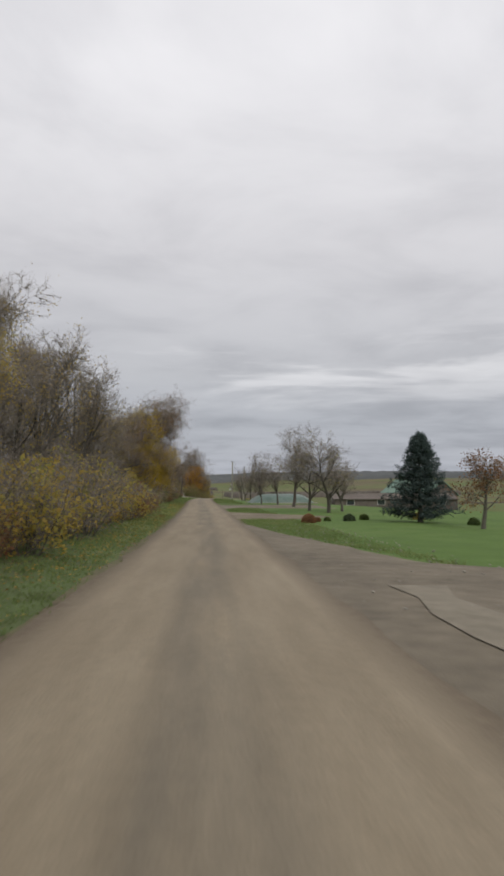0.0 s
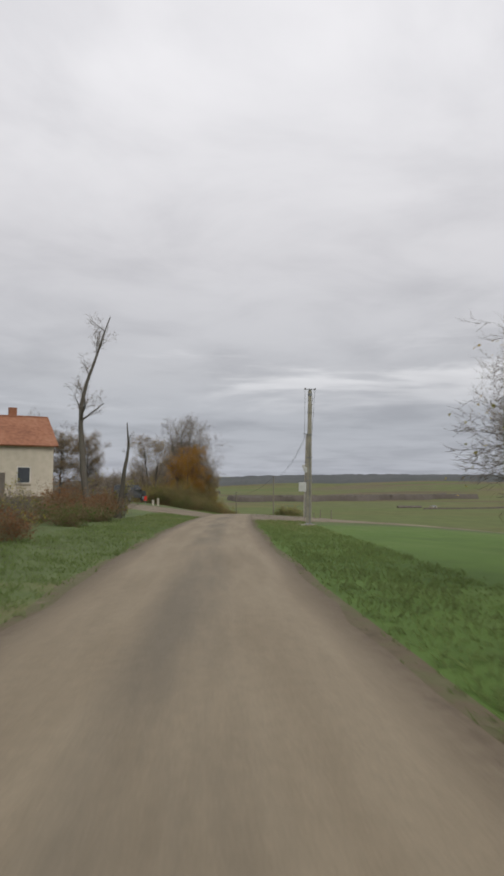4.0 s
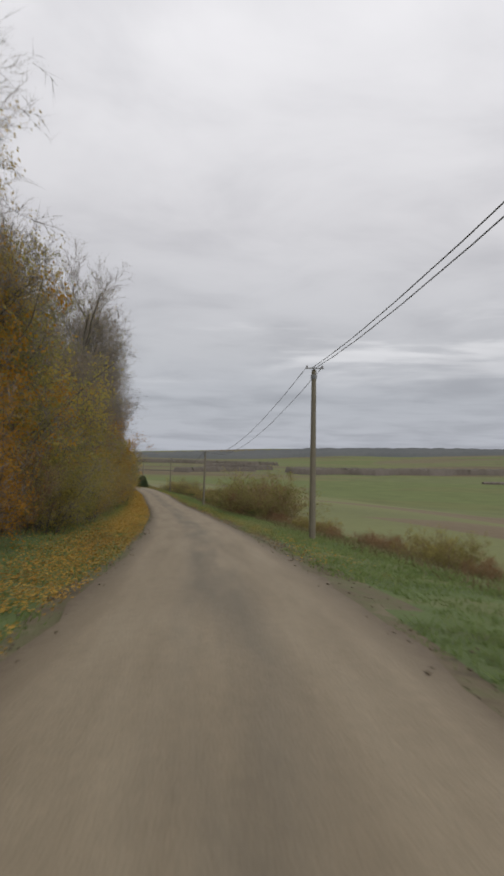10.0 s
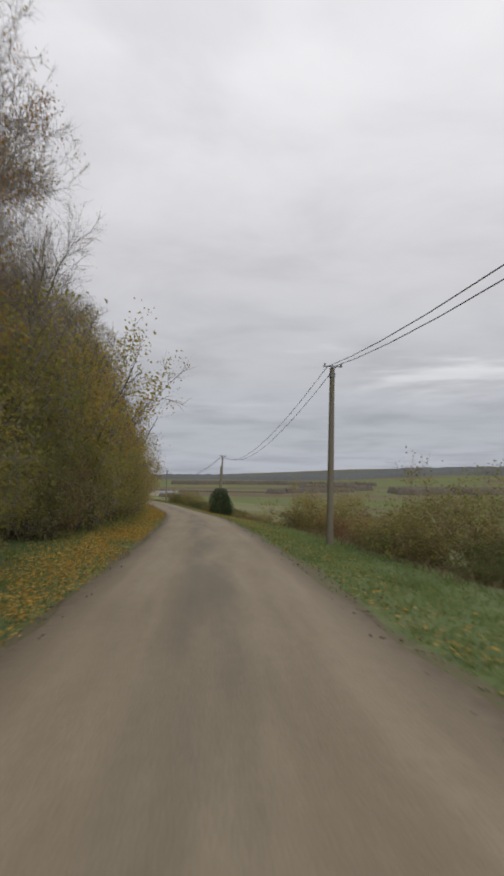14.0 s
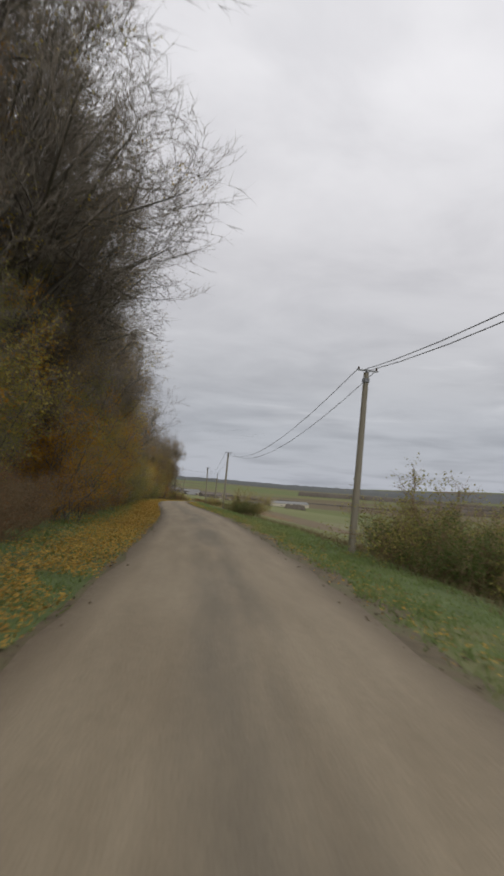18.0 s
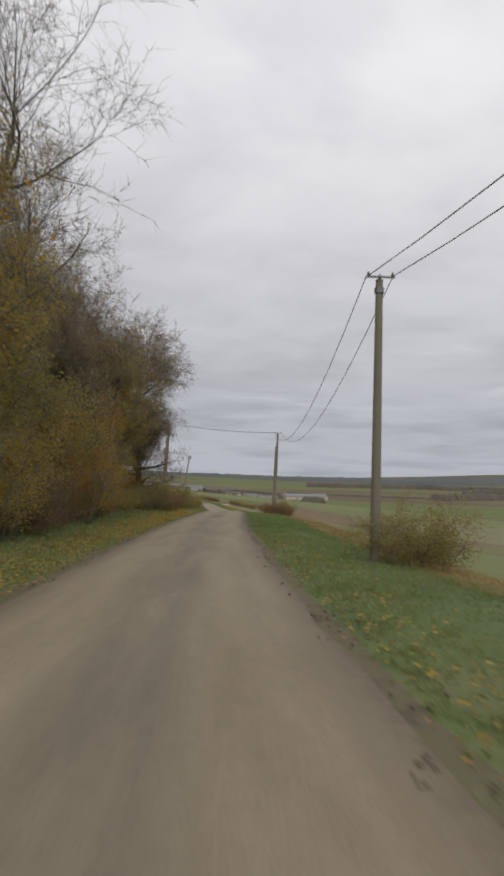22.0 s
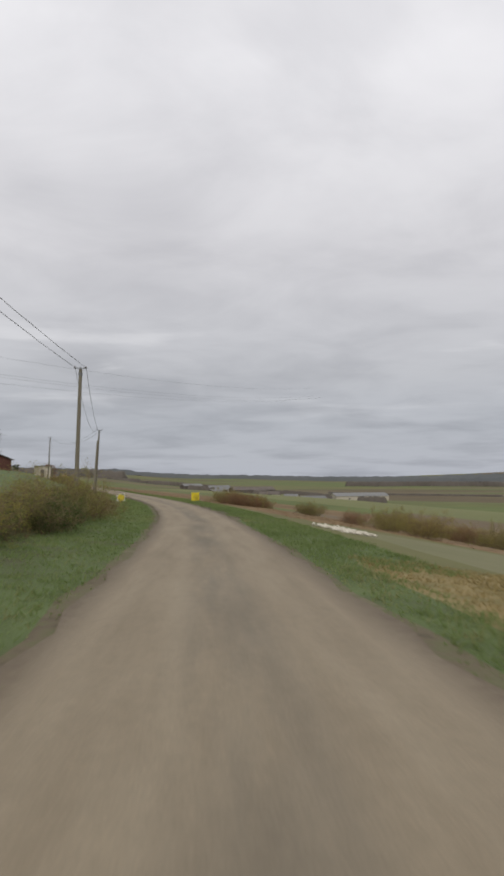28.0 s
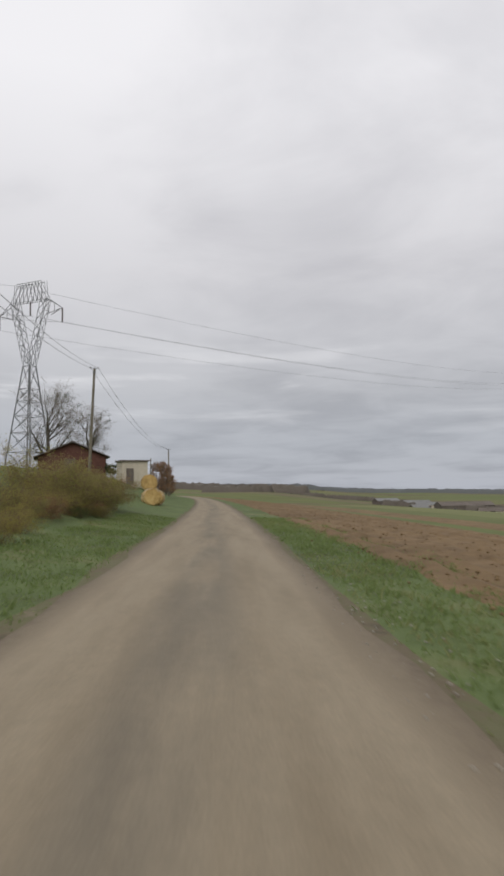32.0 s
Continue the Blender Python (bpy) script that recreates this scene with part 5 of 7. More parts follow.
# ---- buildings ----
def gable_house(name, m, w, d, eave, ridge, wall, roof, label, category="house", windows=(), doors=(), over=0.35, gable_front=False, chimney=False):
    """A house with a pitched roof along x; windows as rows of (side, along, up, width, height)."""
    t = thing(name, m, label, category)
    th = 0.25
    for sy in (-1, 1):
        part("wall", box(w, th, eave, 0, sy * (d / 2 - th / 2), 0), wall, t)
    for sx in (-1, 1):
        bm = bmesh.new()
        x0, x1 = sx * w / 2, sx * (w / 2 - th)
        pts = [(-d / 2 + th, 0), (d / 2 - th, 0), (d / 2 - th, eave), (0, ridge - 0.12), (-d / 2 + th, eave)]
        a = [bm.verts.new((x0, y, z)) for y, z in pts]
        b = [bm.verts.new((x1, y, z)) for y, z in pts]
        bm.faces.new(a); bm.faces.new(b[::-1])
        for i in range(5):
            j = (i + 1) % 5
            bm.faces.new((a[j], a[i], b[i], b[j]))
        bmesh.ops.recalc_face_normals(bm, faces=bm.faces)
        part("gable_wall", bm, wall, t)
    for sy in (-1, 1):
        slope = math.atan2(ridge - eave, d / 2)
        ln = (d / 2 + over) / math.cos(slope)
        rot = Matrix.Rotation(-sy * slope, 4, "X")
        bm = box(w + 2 * over, ln, 0.14, 0, 0, -0.07)
        bmesh.ops.transform(bm, matrix=Matrix.Translation((0, sy * (d / 2 + over) / 2, ridge - (d / 2 + over) / 2 * math.tan(slope) + 0.08)) @ rot, verts=bm.verts)
        part("roof", bm, roof, t)
    part("ridge_cap", box(w + 2 * over, 0.28, 0.12, 0, 0, ridge + 0.08, 0.03), roof, t)
    for side, al, up, ww, hh in windows:
        if side in "fb":
            loc, rz = Vector((al, (-d / 2 if side == "f" else d / 2), up)), 0 if side == "f" else 180
        else:
            loc, rz = Vector(((-w / 2 if side == "l" else w / 2), al, up)), -90 if side == "l" else 90
        fr = part("window", box(ww + 0.14, 0.06, hh + 0.14, 0, -0.02, 0, 0.01), M_WHITE, t, "white window frame")
        fr.matrix_basis = Matrix.Translation(loc) @ Matrix.Rotation(radians(rz), 4, "Z")
        part("pane", box(ww, 0.03, hh, 0, -0.045, 0.07), M_GLASS, fr)
        part("sill", box(ww + 0.25, 0.16, 0.05, 0, -0.09, -0.04, 0.01), wall, fr)
    for side, al, ww, hh in doors:
        loc, rz = (Vector((al, -d / 2, 0)), 0) if side == "f" else (Vector((-w / 2 if side == "l" else w / 2, al, 0)), -90 if side == "l" else 90)
        fr = part("door", box(ww, 0.08, hh, 0, -0.03, 0.02, 0.01), M_DARKROOF, t)
        fr.matrix_basis = Matrix.Translation(loc) @ Matrix.Rotation(radians(rz), 4, "Z")
        part("handle", rod((ww * 0.38, -0.1, hh * 0.5), (ww * 0.38, -0.1, hh * 0.5 + 0.12), 0.015, sides=6), M_STEEL, fr)
    if chimney:
        part("chimney", box(0.7, 0.5, 1.3, w * 0.28, 0, ridge - 0.4, 0.02), M_TILE, t)
    return t


def standing(x, y, z, turn):
    return Matrix.Translation((x, y, z)) @ Matrix.Rotation(radians(turn), 4, "Z")


h = at(6.4, -23.5)
gable_house("farmhouse", standing(h.x, h.y, h.z, 30), 13, 8, 4.6, 7.2, M_CREAM, M_TILE, "cream farmhouse with an orange-red tiled roof behind the hedge", windows=(("f", -4, 1.2, 1.0, 1.3), ("f", 0, 1.2, 1.0, 1.3), ("f", 4, 1.2, 1.0, 1.3), ("r", 0, 1.2, 1.0, 1.2), ("r", 2, 3.0, 0.8, 0.9)), doors=(("f", 2, 0.95, 2.1),), chimney=True)
h = at(5.1, 37)
gable_house("long_barn", standing(h.x, h.y, h.z - 0.2, 4), 24, 8, 2.3, 3.2, M_DARKROOF, M_DARKROOF, "long low barn with a grey-brown roof beyond the orchard", "barn", windows=(("f", -9, 1.2, 1.4, 0.9), ("f", -3, 1.2, 1.4, 0.9), ("f", 9, 1.2, 1.4, 0.9), ("l", 0, 1.2, 1.2, 1.0)), doors=(("f", 3, 3.0, 2.6),))
h = at(6.4, 50)
gable_house("green_roofed_barn", standing(h.x, h.y, h.z, -62), 16, 10, 4.6, 8.0, M_DARKROOF, material("faded_green_sheet_roof", [(0.12, 0.19, 0.145), (0.16, 0.235, 0.185)], 1, 0.6, 0.1), "barn with a faded green sheet roof", "barn", doors=(("f", 0, 3.5, 3.0),))


# ---- parked car and roadside posts ----
def parked_car(m):
    t = thing("parked_car", m, "dark grey off-road car parked on rough grass", "car")
    prof = [(-2.1, 0.35), (-2.12, 0.95), (-2.0, 1.12), (-1.15, 1.16), (-0.75, 1.78), (1.75, 1.80), (2.05, 1.15), (2.1, 0.4)]
    bm = bmesh.new()
    rows = []
    for wd, ins in ((-0.88, 0), (-0.80, 1), (0.80, 1), (0.88, 0)):
        rows.append([bm.verts.new((wd * (1 - 0.14 * max(0, z - 1.16) / 0.64), y * (0.985 if ins == 0 else 1.0), z)) for y, z in prof])
    for a, b in zip(rows, rows[1:]):
        for i in range(len(prof)):
            j = (i + 1) % len(prof)
            bm.faces.new((a[i], a[j], b[j], b[i]))
    bm.faces.new(rows[0][::-1]); bm.faces.new(rows[-1])
    bmesh.ops.recalc_face_normals(bm, faces=bm.faces)
    bmesh.ops.bevel(bm, geom=bm.edges[:], offset=0.035, segments=2, affect="EDGES")
    part("body", bm, M_CARPAINT, t)
    ws = box(1.36, 0.03, 0.58, 0, 0, -0.29, 0.01)
    bmesh.ops.transform(ws, matrix=Matrix.Translation((0, -0.985, 1.47)) @ Matrix.Rotation(radians(-33), 4, "X"), verts=ws.verts)
    part("windscreen", ws, M_GLASS, t)
    for sx in (-1, 1):
        for y0, ln in ((-0.1, 0.95), (1.05, 1.0)):
            sw = box(0.03, ln, 0.42, 0, 0, -0.21, 0.01)
            bmesh.ops.transform(sw, matrix=Matrix.Translation((sx * 0.838, y0, 1.47)) @ Matrix.Rotation(radians(sx * -10), 4, "Y"), verts=sw.verts)
            part("side_window", sw, M_GLASS, t)
        part("headlight", box(0.28, 0.05, 0.2, sx * 0.66, -2.12, 0.78, 0.02), M_LAMP, t, "clear headlight")
        part("mirror", box(0.2, 0.1, 0.16, sx * 0.98, -0.75, 1.12, 0.03), M_RUBBER, t)
        for y in (-1.35, 1.35):
            w = part("wheel", rod((sx * 0.70, y, 0.36), (sx * 0.93, y, 0.36), 0.36, sides=20), M_RUBBER, t)
            part("rim", rod((sx * 0.92, y, 0.36), (sx * 0.945, y, 0.36), 0.22, sides=14), M_STEEL, w, "grey wheel rim")
    part("bumper", box(1.72, 0.16, 0.24, 0, -2.14, 0.38, 0.04), M_RUBBER, t)
    part("grille", box(0.9, 0.05, 0.2, 0, -2.13, 0.8, 0.02), M_RUBBER, t)
    part("number_plate", box(0.5, 0.02, 0.11, 0, -2.235, 0.46), M_BOARDWHITE, t, "pale plate")
    part("plate_bar", box(0.36, 0.01, 0.05, 0, -2.25, 0.49), M_BLACK, t)


parked_car(place(at(6.98, -11.9, 0.0), heading(6.9) + 160))
g = at(6.9, -9.7)
t = thing("marker_post", place(g, 0), "short post with a red reflector plate in the grass", "marker post")
part("post", rod((0, 0, -0.2), (0, 0, 0.55), 0.03, sides=8), M_STEEL, t)
part("plate", box(0.3, 0.04, 0.45, 0, 0, 0.42, 0.015), M_RED, t, "red plate")
for k, (u, v, hh) in enumerate(((6.9, -8.9, 0.55), (6.92, -8.55, 0.75))):
    t = thing("bollard", place(at(u, v), 20 * k), "weathered cream stone bollard in the grass", "bollard", "stone bollards")
    part("shaft", box(0.2, 0.2, hh, 0, 0, -0.05, 0.03), M_CREAM, t)
    part("cap", box(0.23, 0.23, 0.08, 0, 0, hh - 0.05, 0.03), M_CREAM, t)
t = thing("water_trough", place(at(6.85, -14.6), heading(7) + 80), "green-blue metal trough frame in rough grass", "trough")
part("basin", box(2.2, 0.7, 0.35, 0, 0, 0.45, 0.03), material("blue_green_paint", [(0.07, 0.14, 0.14), (0.11, 0.19, 0.18)], 3, 0.6, 0.2), t)
for sx in (-1, 1):
    for sy in (-1, 1):
        part("leg", box(0.07, 0.07, 0.5, sx * 0.95, sy * 0.28, -0.05), M_STEEL, t)

# two storm-broken trunks
make_tree("broken_tree", 101, 13.2, 0.22, 0.42, 2.2, 10, "half-dead tree with a snapped bare top", "tree", 0, m=place(at(5.42, -6.9), 0), each=(5, 5), fine=3, taper=0.6)
make_tree("broken_tree", 102, 6.2, 0.2, 0.6, 0.8, 4, "short snapped tree trunk with a few dead twigs", "tree", 0, m=place(at(5.45, -5.6), 40), each=(3, 3), fine=2)
make_tree("golden_willow", 103, 10.5, 0.2, 0.06, 4.2, 28, "round willow with orange and golden leaves", "tree", 42000, M_LEAF_ORANGE, 0.075, stems=5, fine=5, m=place(at(8.55, -9.0), 10), up=0.3, taper=0.3, low_leaves=0.5)
make_tree("golden_willow", 106, 8.0, 0.16, 0.06, 3.6, 24, "rounded willow with thin orange leaves", "tree", 26000, M_LEAF_ORANGE, 0.07, stems=5, fine=5, m=place(at(8.3, -10.5), 70), up=0.3, taper=0.3, low_leaves=0.4)
make_tree("tall_bare_tree", 104, 16.5, 0.28, 0.10, 6.4, 36, "tall bare tree with fine upright grey-green twigs behind a willow", "tree", 1200, M_LEAF_OLIVE, 0.06, stems=4, fine=7, m=place(at(8.8, -11.0), 30), up=0.35, limb_angle=46)
make_tree("tall_bare_tree", 105, 13.5, 0.26, 0.14, 6.2, 24, "bare tree leaning out over the verge", "tree", 900, M_LEAF_OCHRE, 0.06, stems=2, fine=8, m=place(at(8.95, -8.2), 110), up=0.3, limb_angle=52)
make_tree("brown_leaved_tree", 107, 10.5, 0.2, 0.12, 4.4, 22, "twiggy tree with thin brown leaves beside a willow", "tree", 9000, M_LEAF_BROWN, 0.06, stems=3, fine=8, m=place(at(8.0, -13.5), 40), up=0.35)
BANK = [make_bush("bank_shrub", 111, 2.4, 1.9, "brown and green bramble thicket on the bank", "shrub", 40, 9000, M_LEAF_OLIVE, 0.046, twig=M_BRAMBLE, group="bank thicket", arch=0.5),
        make_bush("bank_shrub", 112, 1.7, 1.6, "dull green shrub on the bank", "shrub", 36, 10000, M_LEAF_GREEN, 0.046, twig=M_BRAMBLE, group="bank thicket", arch=0.4),
        make_bush("bank_shrub", 113, 2.0, 1.6, "rust-brown bracken and bramble thicket", "shrub", 44, 6000, M_LEAF_RED, 0.045, twig=M_BRAMBLE, group="bank thicket", arch=0.6)]


def bank_rows():
    r = np.random.RandomState(8)
    out = [(7.65, -7.6, 1, 1.0), (7.8, -6.6, 0, 0.9), (7.95, -7.4, 0, 1.1), (8.1, -5.9, 1, 0.9), (8.2, -7.4, 0, 1.2), (8.35, -6.0, 0, 1.0), (8.5, -5.7, 1, 1.0), (8.65, -6.4, 0, 1.2), (8.8, -5.6, 2, 1.1), (9.0, -5.7, 0, 1.2), (9.2, -5.5, 0, 1.0)]
    out += [(u, -r.uniform(9, 15), int(r.choice([0, 0, 2, 1])), r.uniform(1.1, 1.9)) for u in np.arange(7.75, 8.5, 0.045)]
    # right side: brambles and bushes on the slope below the verge
    out += [(8.55, 6.4, 1, 1.25), (8.62, 7.4, 0, 1.2), (8.4, 7.6, 1, 0.9), (8.3, 7.2, 1, 0.6), (8.2, 7.4, 0, 0.5), (12.05, 7.4, 0, 1.7), (12.2, 8.0, 2, 1.8), (12.35, 7.6, 0, 1.85), (12.5, 8.2, 0, 1.6), (12.65, 7.8, 1, 1.45)]
    for u in np.arange(9.7, 12.0, 0.11):
        out.append((u, r.uniform(7.2, 8.6), int(r.choice([0, 2, 2])), r.uniform(0.35, 0.6)))
    for u in np.arange(12.0, 15.5, 0.085):
        out.append((u, r.uniform(6.2, 9.2), int(r.choice([0, 0, 1, 1, 2])), r.choice([0.5, 0.8, 1.0, 1.3]) * r.uniform(0.85, 1.15)))
    for u in np.arange(16.35, 16.9, 0.08):
        out.append((u, r.uniform(6.4, 8.0), int(r.choice([0, 0, 2])), r.uniform(0.35, 0.6)))
    for u in np.arange(17.05, 18.6, 0.10):
        out.append((u, r.uniform(7.0, 9.4), int(r.choice([0, 1, 1])), r.uniform(0.7, 1.0)))
    out += [(18.62, 6.8, 1, 1.3), (18.7, 7.6, 0, 1.45), (18.8, 7.2, 1, 1.2), (18.9, 8.4, 0, 1.0), (18.5, 8.6, 0, 1.3)]
    out += [(20.52, 6.9, 1, 1.2), (20.57, 7.9, 0, 1.35), (20.64, 7.2, 1, 1.15), (22.6, 5.6, 0, 0.8), (22.7, 6.4, 1, 0.7), (24.35, 5.3, 2, 0.85), (24.45, 4.8, 2, 0.7), (24.4, 5.9, 0, 0.7)]
    # left hedge bank after the wood
    for u in np.arange(23.7, 25.4, 0.055):
        out.append((u, -r.uniform(4.4, 6.2), int(r.choice([0, 2, 2])), r.uniform(0.6, 1.05)))
    for u in np.arange(25.4, 29.3, 0.09):
        out.append((u, -r.uniform(4.8, 6.0), int(r.choice([0, 0, 1, 2])), r.uniform(0.65, 0.95)))
    out += [(25.5, -5.4, 0, 1.0), (25.62, -6.0, 1, 1.2), (25.75, -5.4, 0, 1.0), (25.9, -6.2, 0, 1.05)]
    for u in np.arange(29.3, 29.9, 0.12):
        out.append((u, -r.uniform(5.2, 6.4), int(r.choice([0, 2])), r.uniform(0.45, 0.7)))
    for u in np.arange(32.45, 33.4, 0.06):
        out.append((u, -r.uniform(5.0, 6.8), int(r.choice([0, 0, 1, 2])), r.uniform(0.3, 0.6)))
    for u in np.arange(33.3, 33.85, 0.06):
        out.append((u, -r.uniform(6.8, 8.6), int(r.choice([0, 0, 2])), r.uniform(0.5, 0.8)))
    out += [(u, r.uniform(7.6, 12.5), int(r.choice([2, 2, 0])), r.uniform(0.6, 0.95)) for u in np.arange(30.75, 31.12, 0.03)]
    out += [(u, r.uniform(33, 37), int(r.choice([0, 2])), r.uniform(0.9, 1.4)) for u in np.arange(30.4, 31.2, 0.1)]
    out += [(u, -r.uniform(5.9, 7.4), int(r.choice([0, 0, 2])), r.uniform(0.75, 1.1)) for u in np.arange(33.1, 33.6, 0.06)]
    out += [(29.9, 16.0, 0, 0.9), (29.8, 18.0, 0, 1.0), (30.1, 15, 2, 0.8), (31.3, 22, 0, 0.9), (31.6, 26, 0, 1.0)]
    return out


plant(BANK, bank_rows(), 54)

# ---- the far end: signs, house, bales, pylon, ploughed field ----
def yellow_sign(m, symbol):
    t = thing("yellow_sign", m, "yellow board with a black hand-drawn route mark on a stake" if symbol == "route" else "white board with a yellow disc and black bolt mark", "sign", "boards beside the lane")
    part("stake", box(0.045, 0.03, 1.15, -0.25 if symbol == "route" else 0.02, 0.05, -0.2, 0.005), M_CREAM, t, "pale wooden stake")
    if symbol == "route":
        part("board", box(0.95, 0.025, 0.92, 0, 0, 0.04, 0.008), M_YELLOW, t)
        ring = lambda cx, cz, rx, rz: [(cx + rx * math.cos(k * 0.4189), -0.02, cz + rz * math.sin(k * 0.4189)) for k in range(16)]  # noqa: E731
        marks = [ring(0.24, 0.62, 0.15, 0.09), ring(-0.08, 0.42, 0.15, 0.09), ring(0.26, 0.17, 0.16, 0.09), [(-0.03, -0.02, 0.08), (-0.03, -0.02, 0.24), (0.06, -0.02, 0.3), (0.36, -0.02, 0.5)], [(0.0, -0.02, 0.55), (0.0, -0.02, 0.8)], [(-0.05, -0.02, 0.72), (0.0, -0.02, 0.8), (0.05, -0.02, 0.72)], [(0.12, -0.02, 0.55), (0.3, -0.02, 0.36)]]
    else:
        part("board", box(0.9, 0.025, 0.85, 0, 0, 0.05, 0.008), M_BOARDWHITE, t)
        part("disc_rim", rod((0, -0.013, 0.475), (0, -0.022, 0.475), 0.39, sides=32), M_BLACK, t)
        part("disc", rod((0, -0.022, 0.475), (0, -0.03, 0.475), 0.35, sides=32), M_YELLOW, t)
        marks = [[(0.05, -0.036, 0.72), (-0.1, -0.036, 0.46), (0.12, -0.036, 0.47), (0.02, -0.036, 0.24)], [(-0.02, -0.036, 0.33), (0.02, -0.036, 0.24), (0.1, -0.036, 0.32)]]
    for mk in marks:
        ln = np.array(mk)
        vv, q = tubes(ln[None], np.full((1, len(ln)), 0.013), 5)
        array_object("mark", vv, q, M_BLACK, t)


yellow_sign(place(at(30.92, 4.66, -0.02), heading(31) + 12), "route")
yellow_sign(place(at(30.87, -3.66, -0.08), heading(31) - 4), "bolt")

HOUSE = (-371.0, 829.5)
hu, hv = locate(*HOUSE)
hz = -28.8
gable_house("red_bungalow", standing(HOUSE[0], HOUSE[1], hz - 0.8, 60 + 90), 14, 11, 3.4, 5.7, M_REDWOOD, M_DARKROOF, "red-brown timber bungalow with a low gabled roof on the bank", windows=(("f", 2, 1.7, 1.2, 1.2), ("b", 2, 1.7, 1.2, 1.2)), doors=(("l", 0.4, 1.8, 2.9),), over=0.7)
h = at(35.3, -9.6)
t = thing("shed", place(h, heading(35) + 20), "small beige rendered shed with a flat dark roof", "shed")
part("wall", box(3.2, 2.8, 3.2, 0, 0, -0.3, 0.03), M_CREAM, t)
part("roof", box(3.6, 3.2, 0.16, 0, 0, 2.9, 0.02), M_DARKROOF, t, "flat dark roof")
part("door", box(0.9, 0.06, 2.0, -0.6, -1.43, 0.05, 0.01), M_DARKROOF, t)
part("post", rod((2.2, -0.6, -0.3), (2.2, -0.6, 3.3), 0.07, sides=8), M_POLE, t)


def straw_bale(m, r, L):
    t = thing("straw_bale", m, "weathered golden straw bale beside the lane", "straw bale", "straw bales")
    rng = np.random.RandomState(int(abs(m.translation.x) * 10) % 999)
    bm = bmesh.new()
    bmesh.ops.create_cone(bm, cap_ends=True, segments=28, radius1=r, radius2=r, depth=L, matrix=Matrix.Translation((0, 0, r)) @ Matrix.Rotation(radians(90), 4, "X"))
    bmesh.ops.bevel(bm, geom=[e for e in bm.edges if len(e.link_faces) == 2 and any(len(f.verts) > 4 for f in e.link_faces)], offset=0.1, segments=2, affect="EDGES")
    for vtx in bm.verts:
        vtx.co += Vector(rng.normal(0, 0.018, 3))
    part("roll", bm, M_STRAW, t)
    for k in (-0.3, 0, 0.3):
        a = np.linspace(0, 6.283, 25)
        ln = np.stack([np.cos(a) * (r + 0.012), 0 * a + k * L, np.sin(a) * (r + 0.012) + r], 1)
        vv, q = tubes(ln[None], np.full((1, 25), 0.012), 4)
        array_object("twine", vv, q, M_CREAM, t)
    p = unit(rng.normal(0, 1, (260, 3))) * (1, 0, 1)
    p = unit(p) * r
    p[:, 1] = rng.uniform(-L / 2, L / 2, 260)
    p[:, 2] += r
    vv, q = spikes(p, p + rng.normal(0, 0.09, (260, 3)), np.full(260, 0.006))
    array_object("loose_straw", vv, q, M_STRAW, t)


for u, v, dz, tn in ((34.25, -5.2, 0, 15), (34.34, -5.0, 0, -5), (34.45, -5.5, 0, 5), (34.36, -5.6, 1.1, 8)):
    straw_bale(place(at(u, v, dz - 0.05), heading(u) + tn), 0.72, 1.5)


def beam_frame(parent, name, rods, r=0.05):
    bm = bmesh.new()
    for a, b in rods:
        rod(a, b, r, r, 4, bm)
    return part(name, bm, M_STEEL, parent)


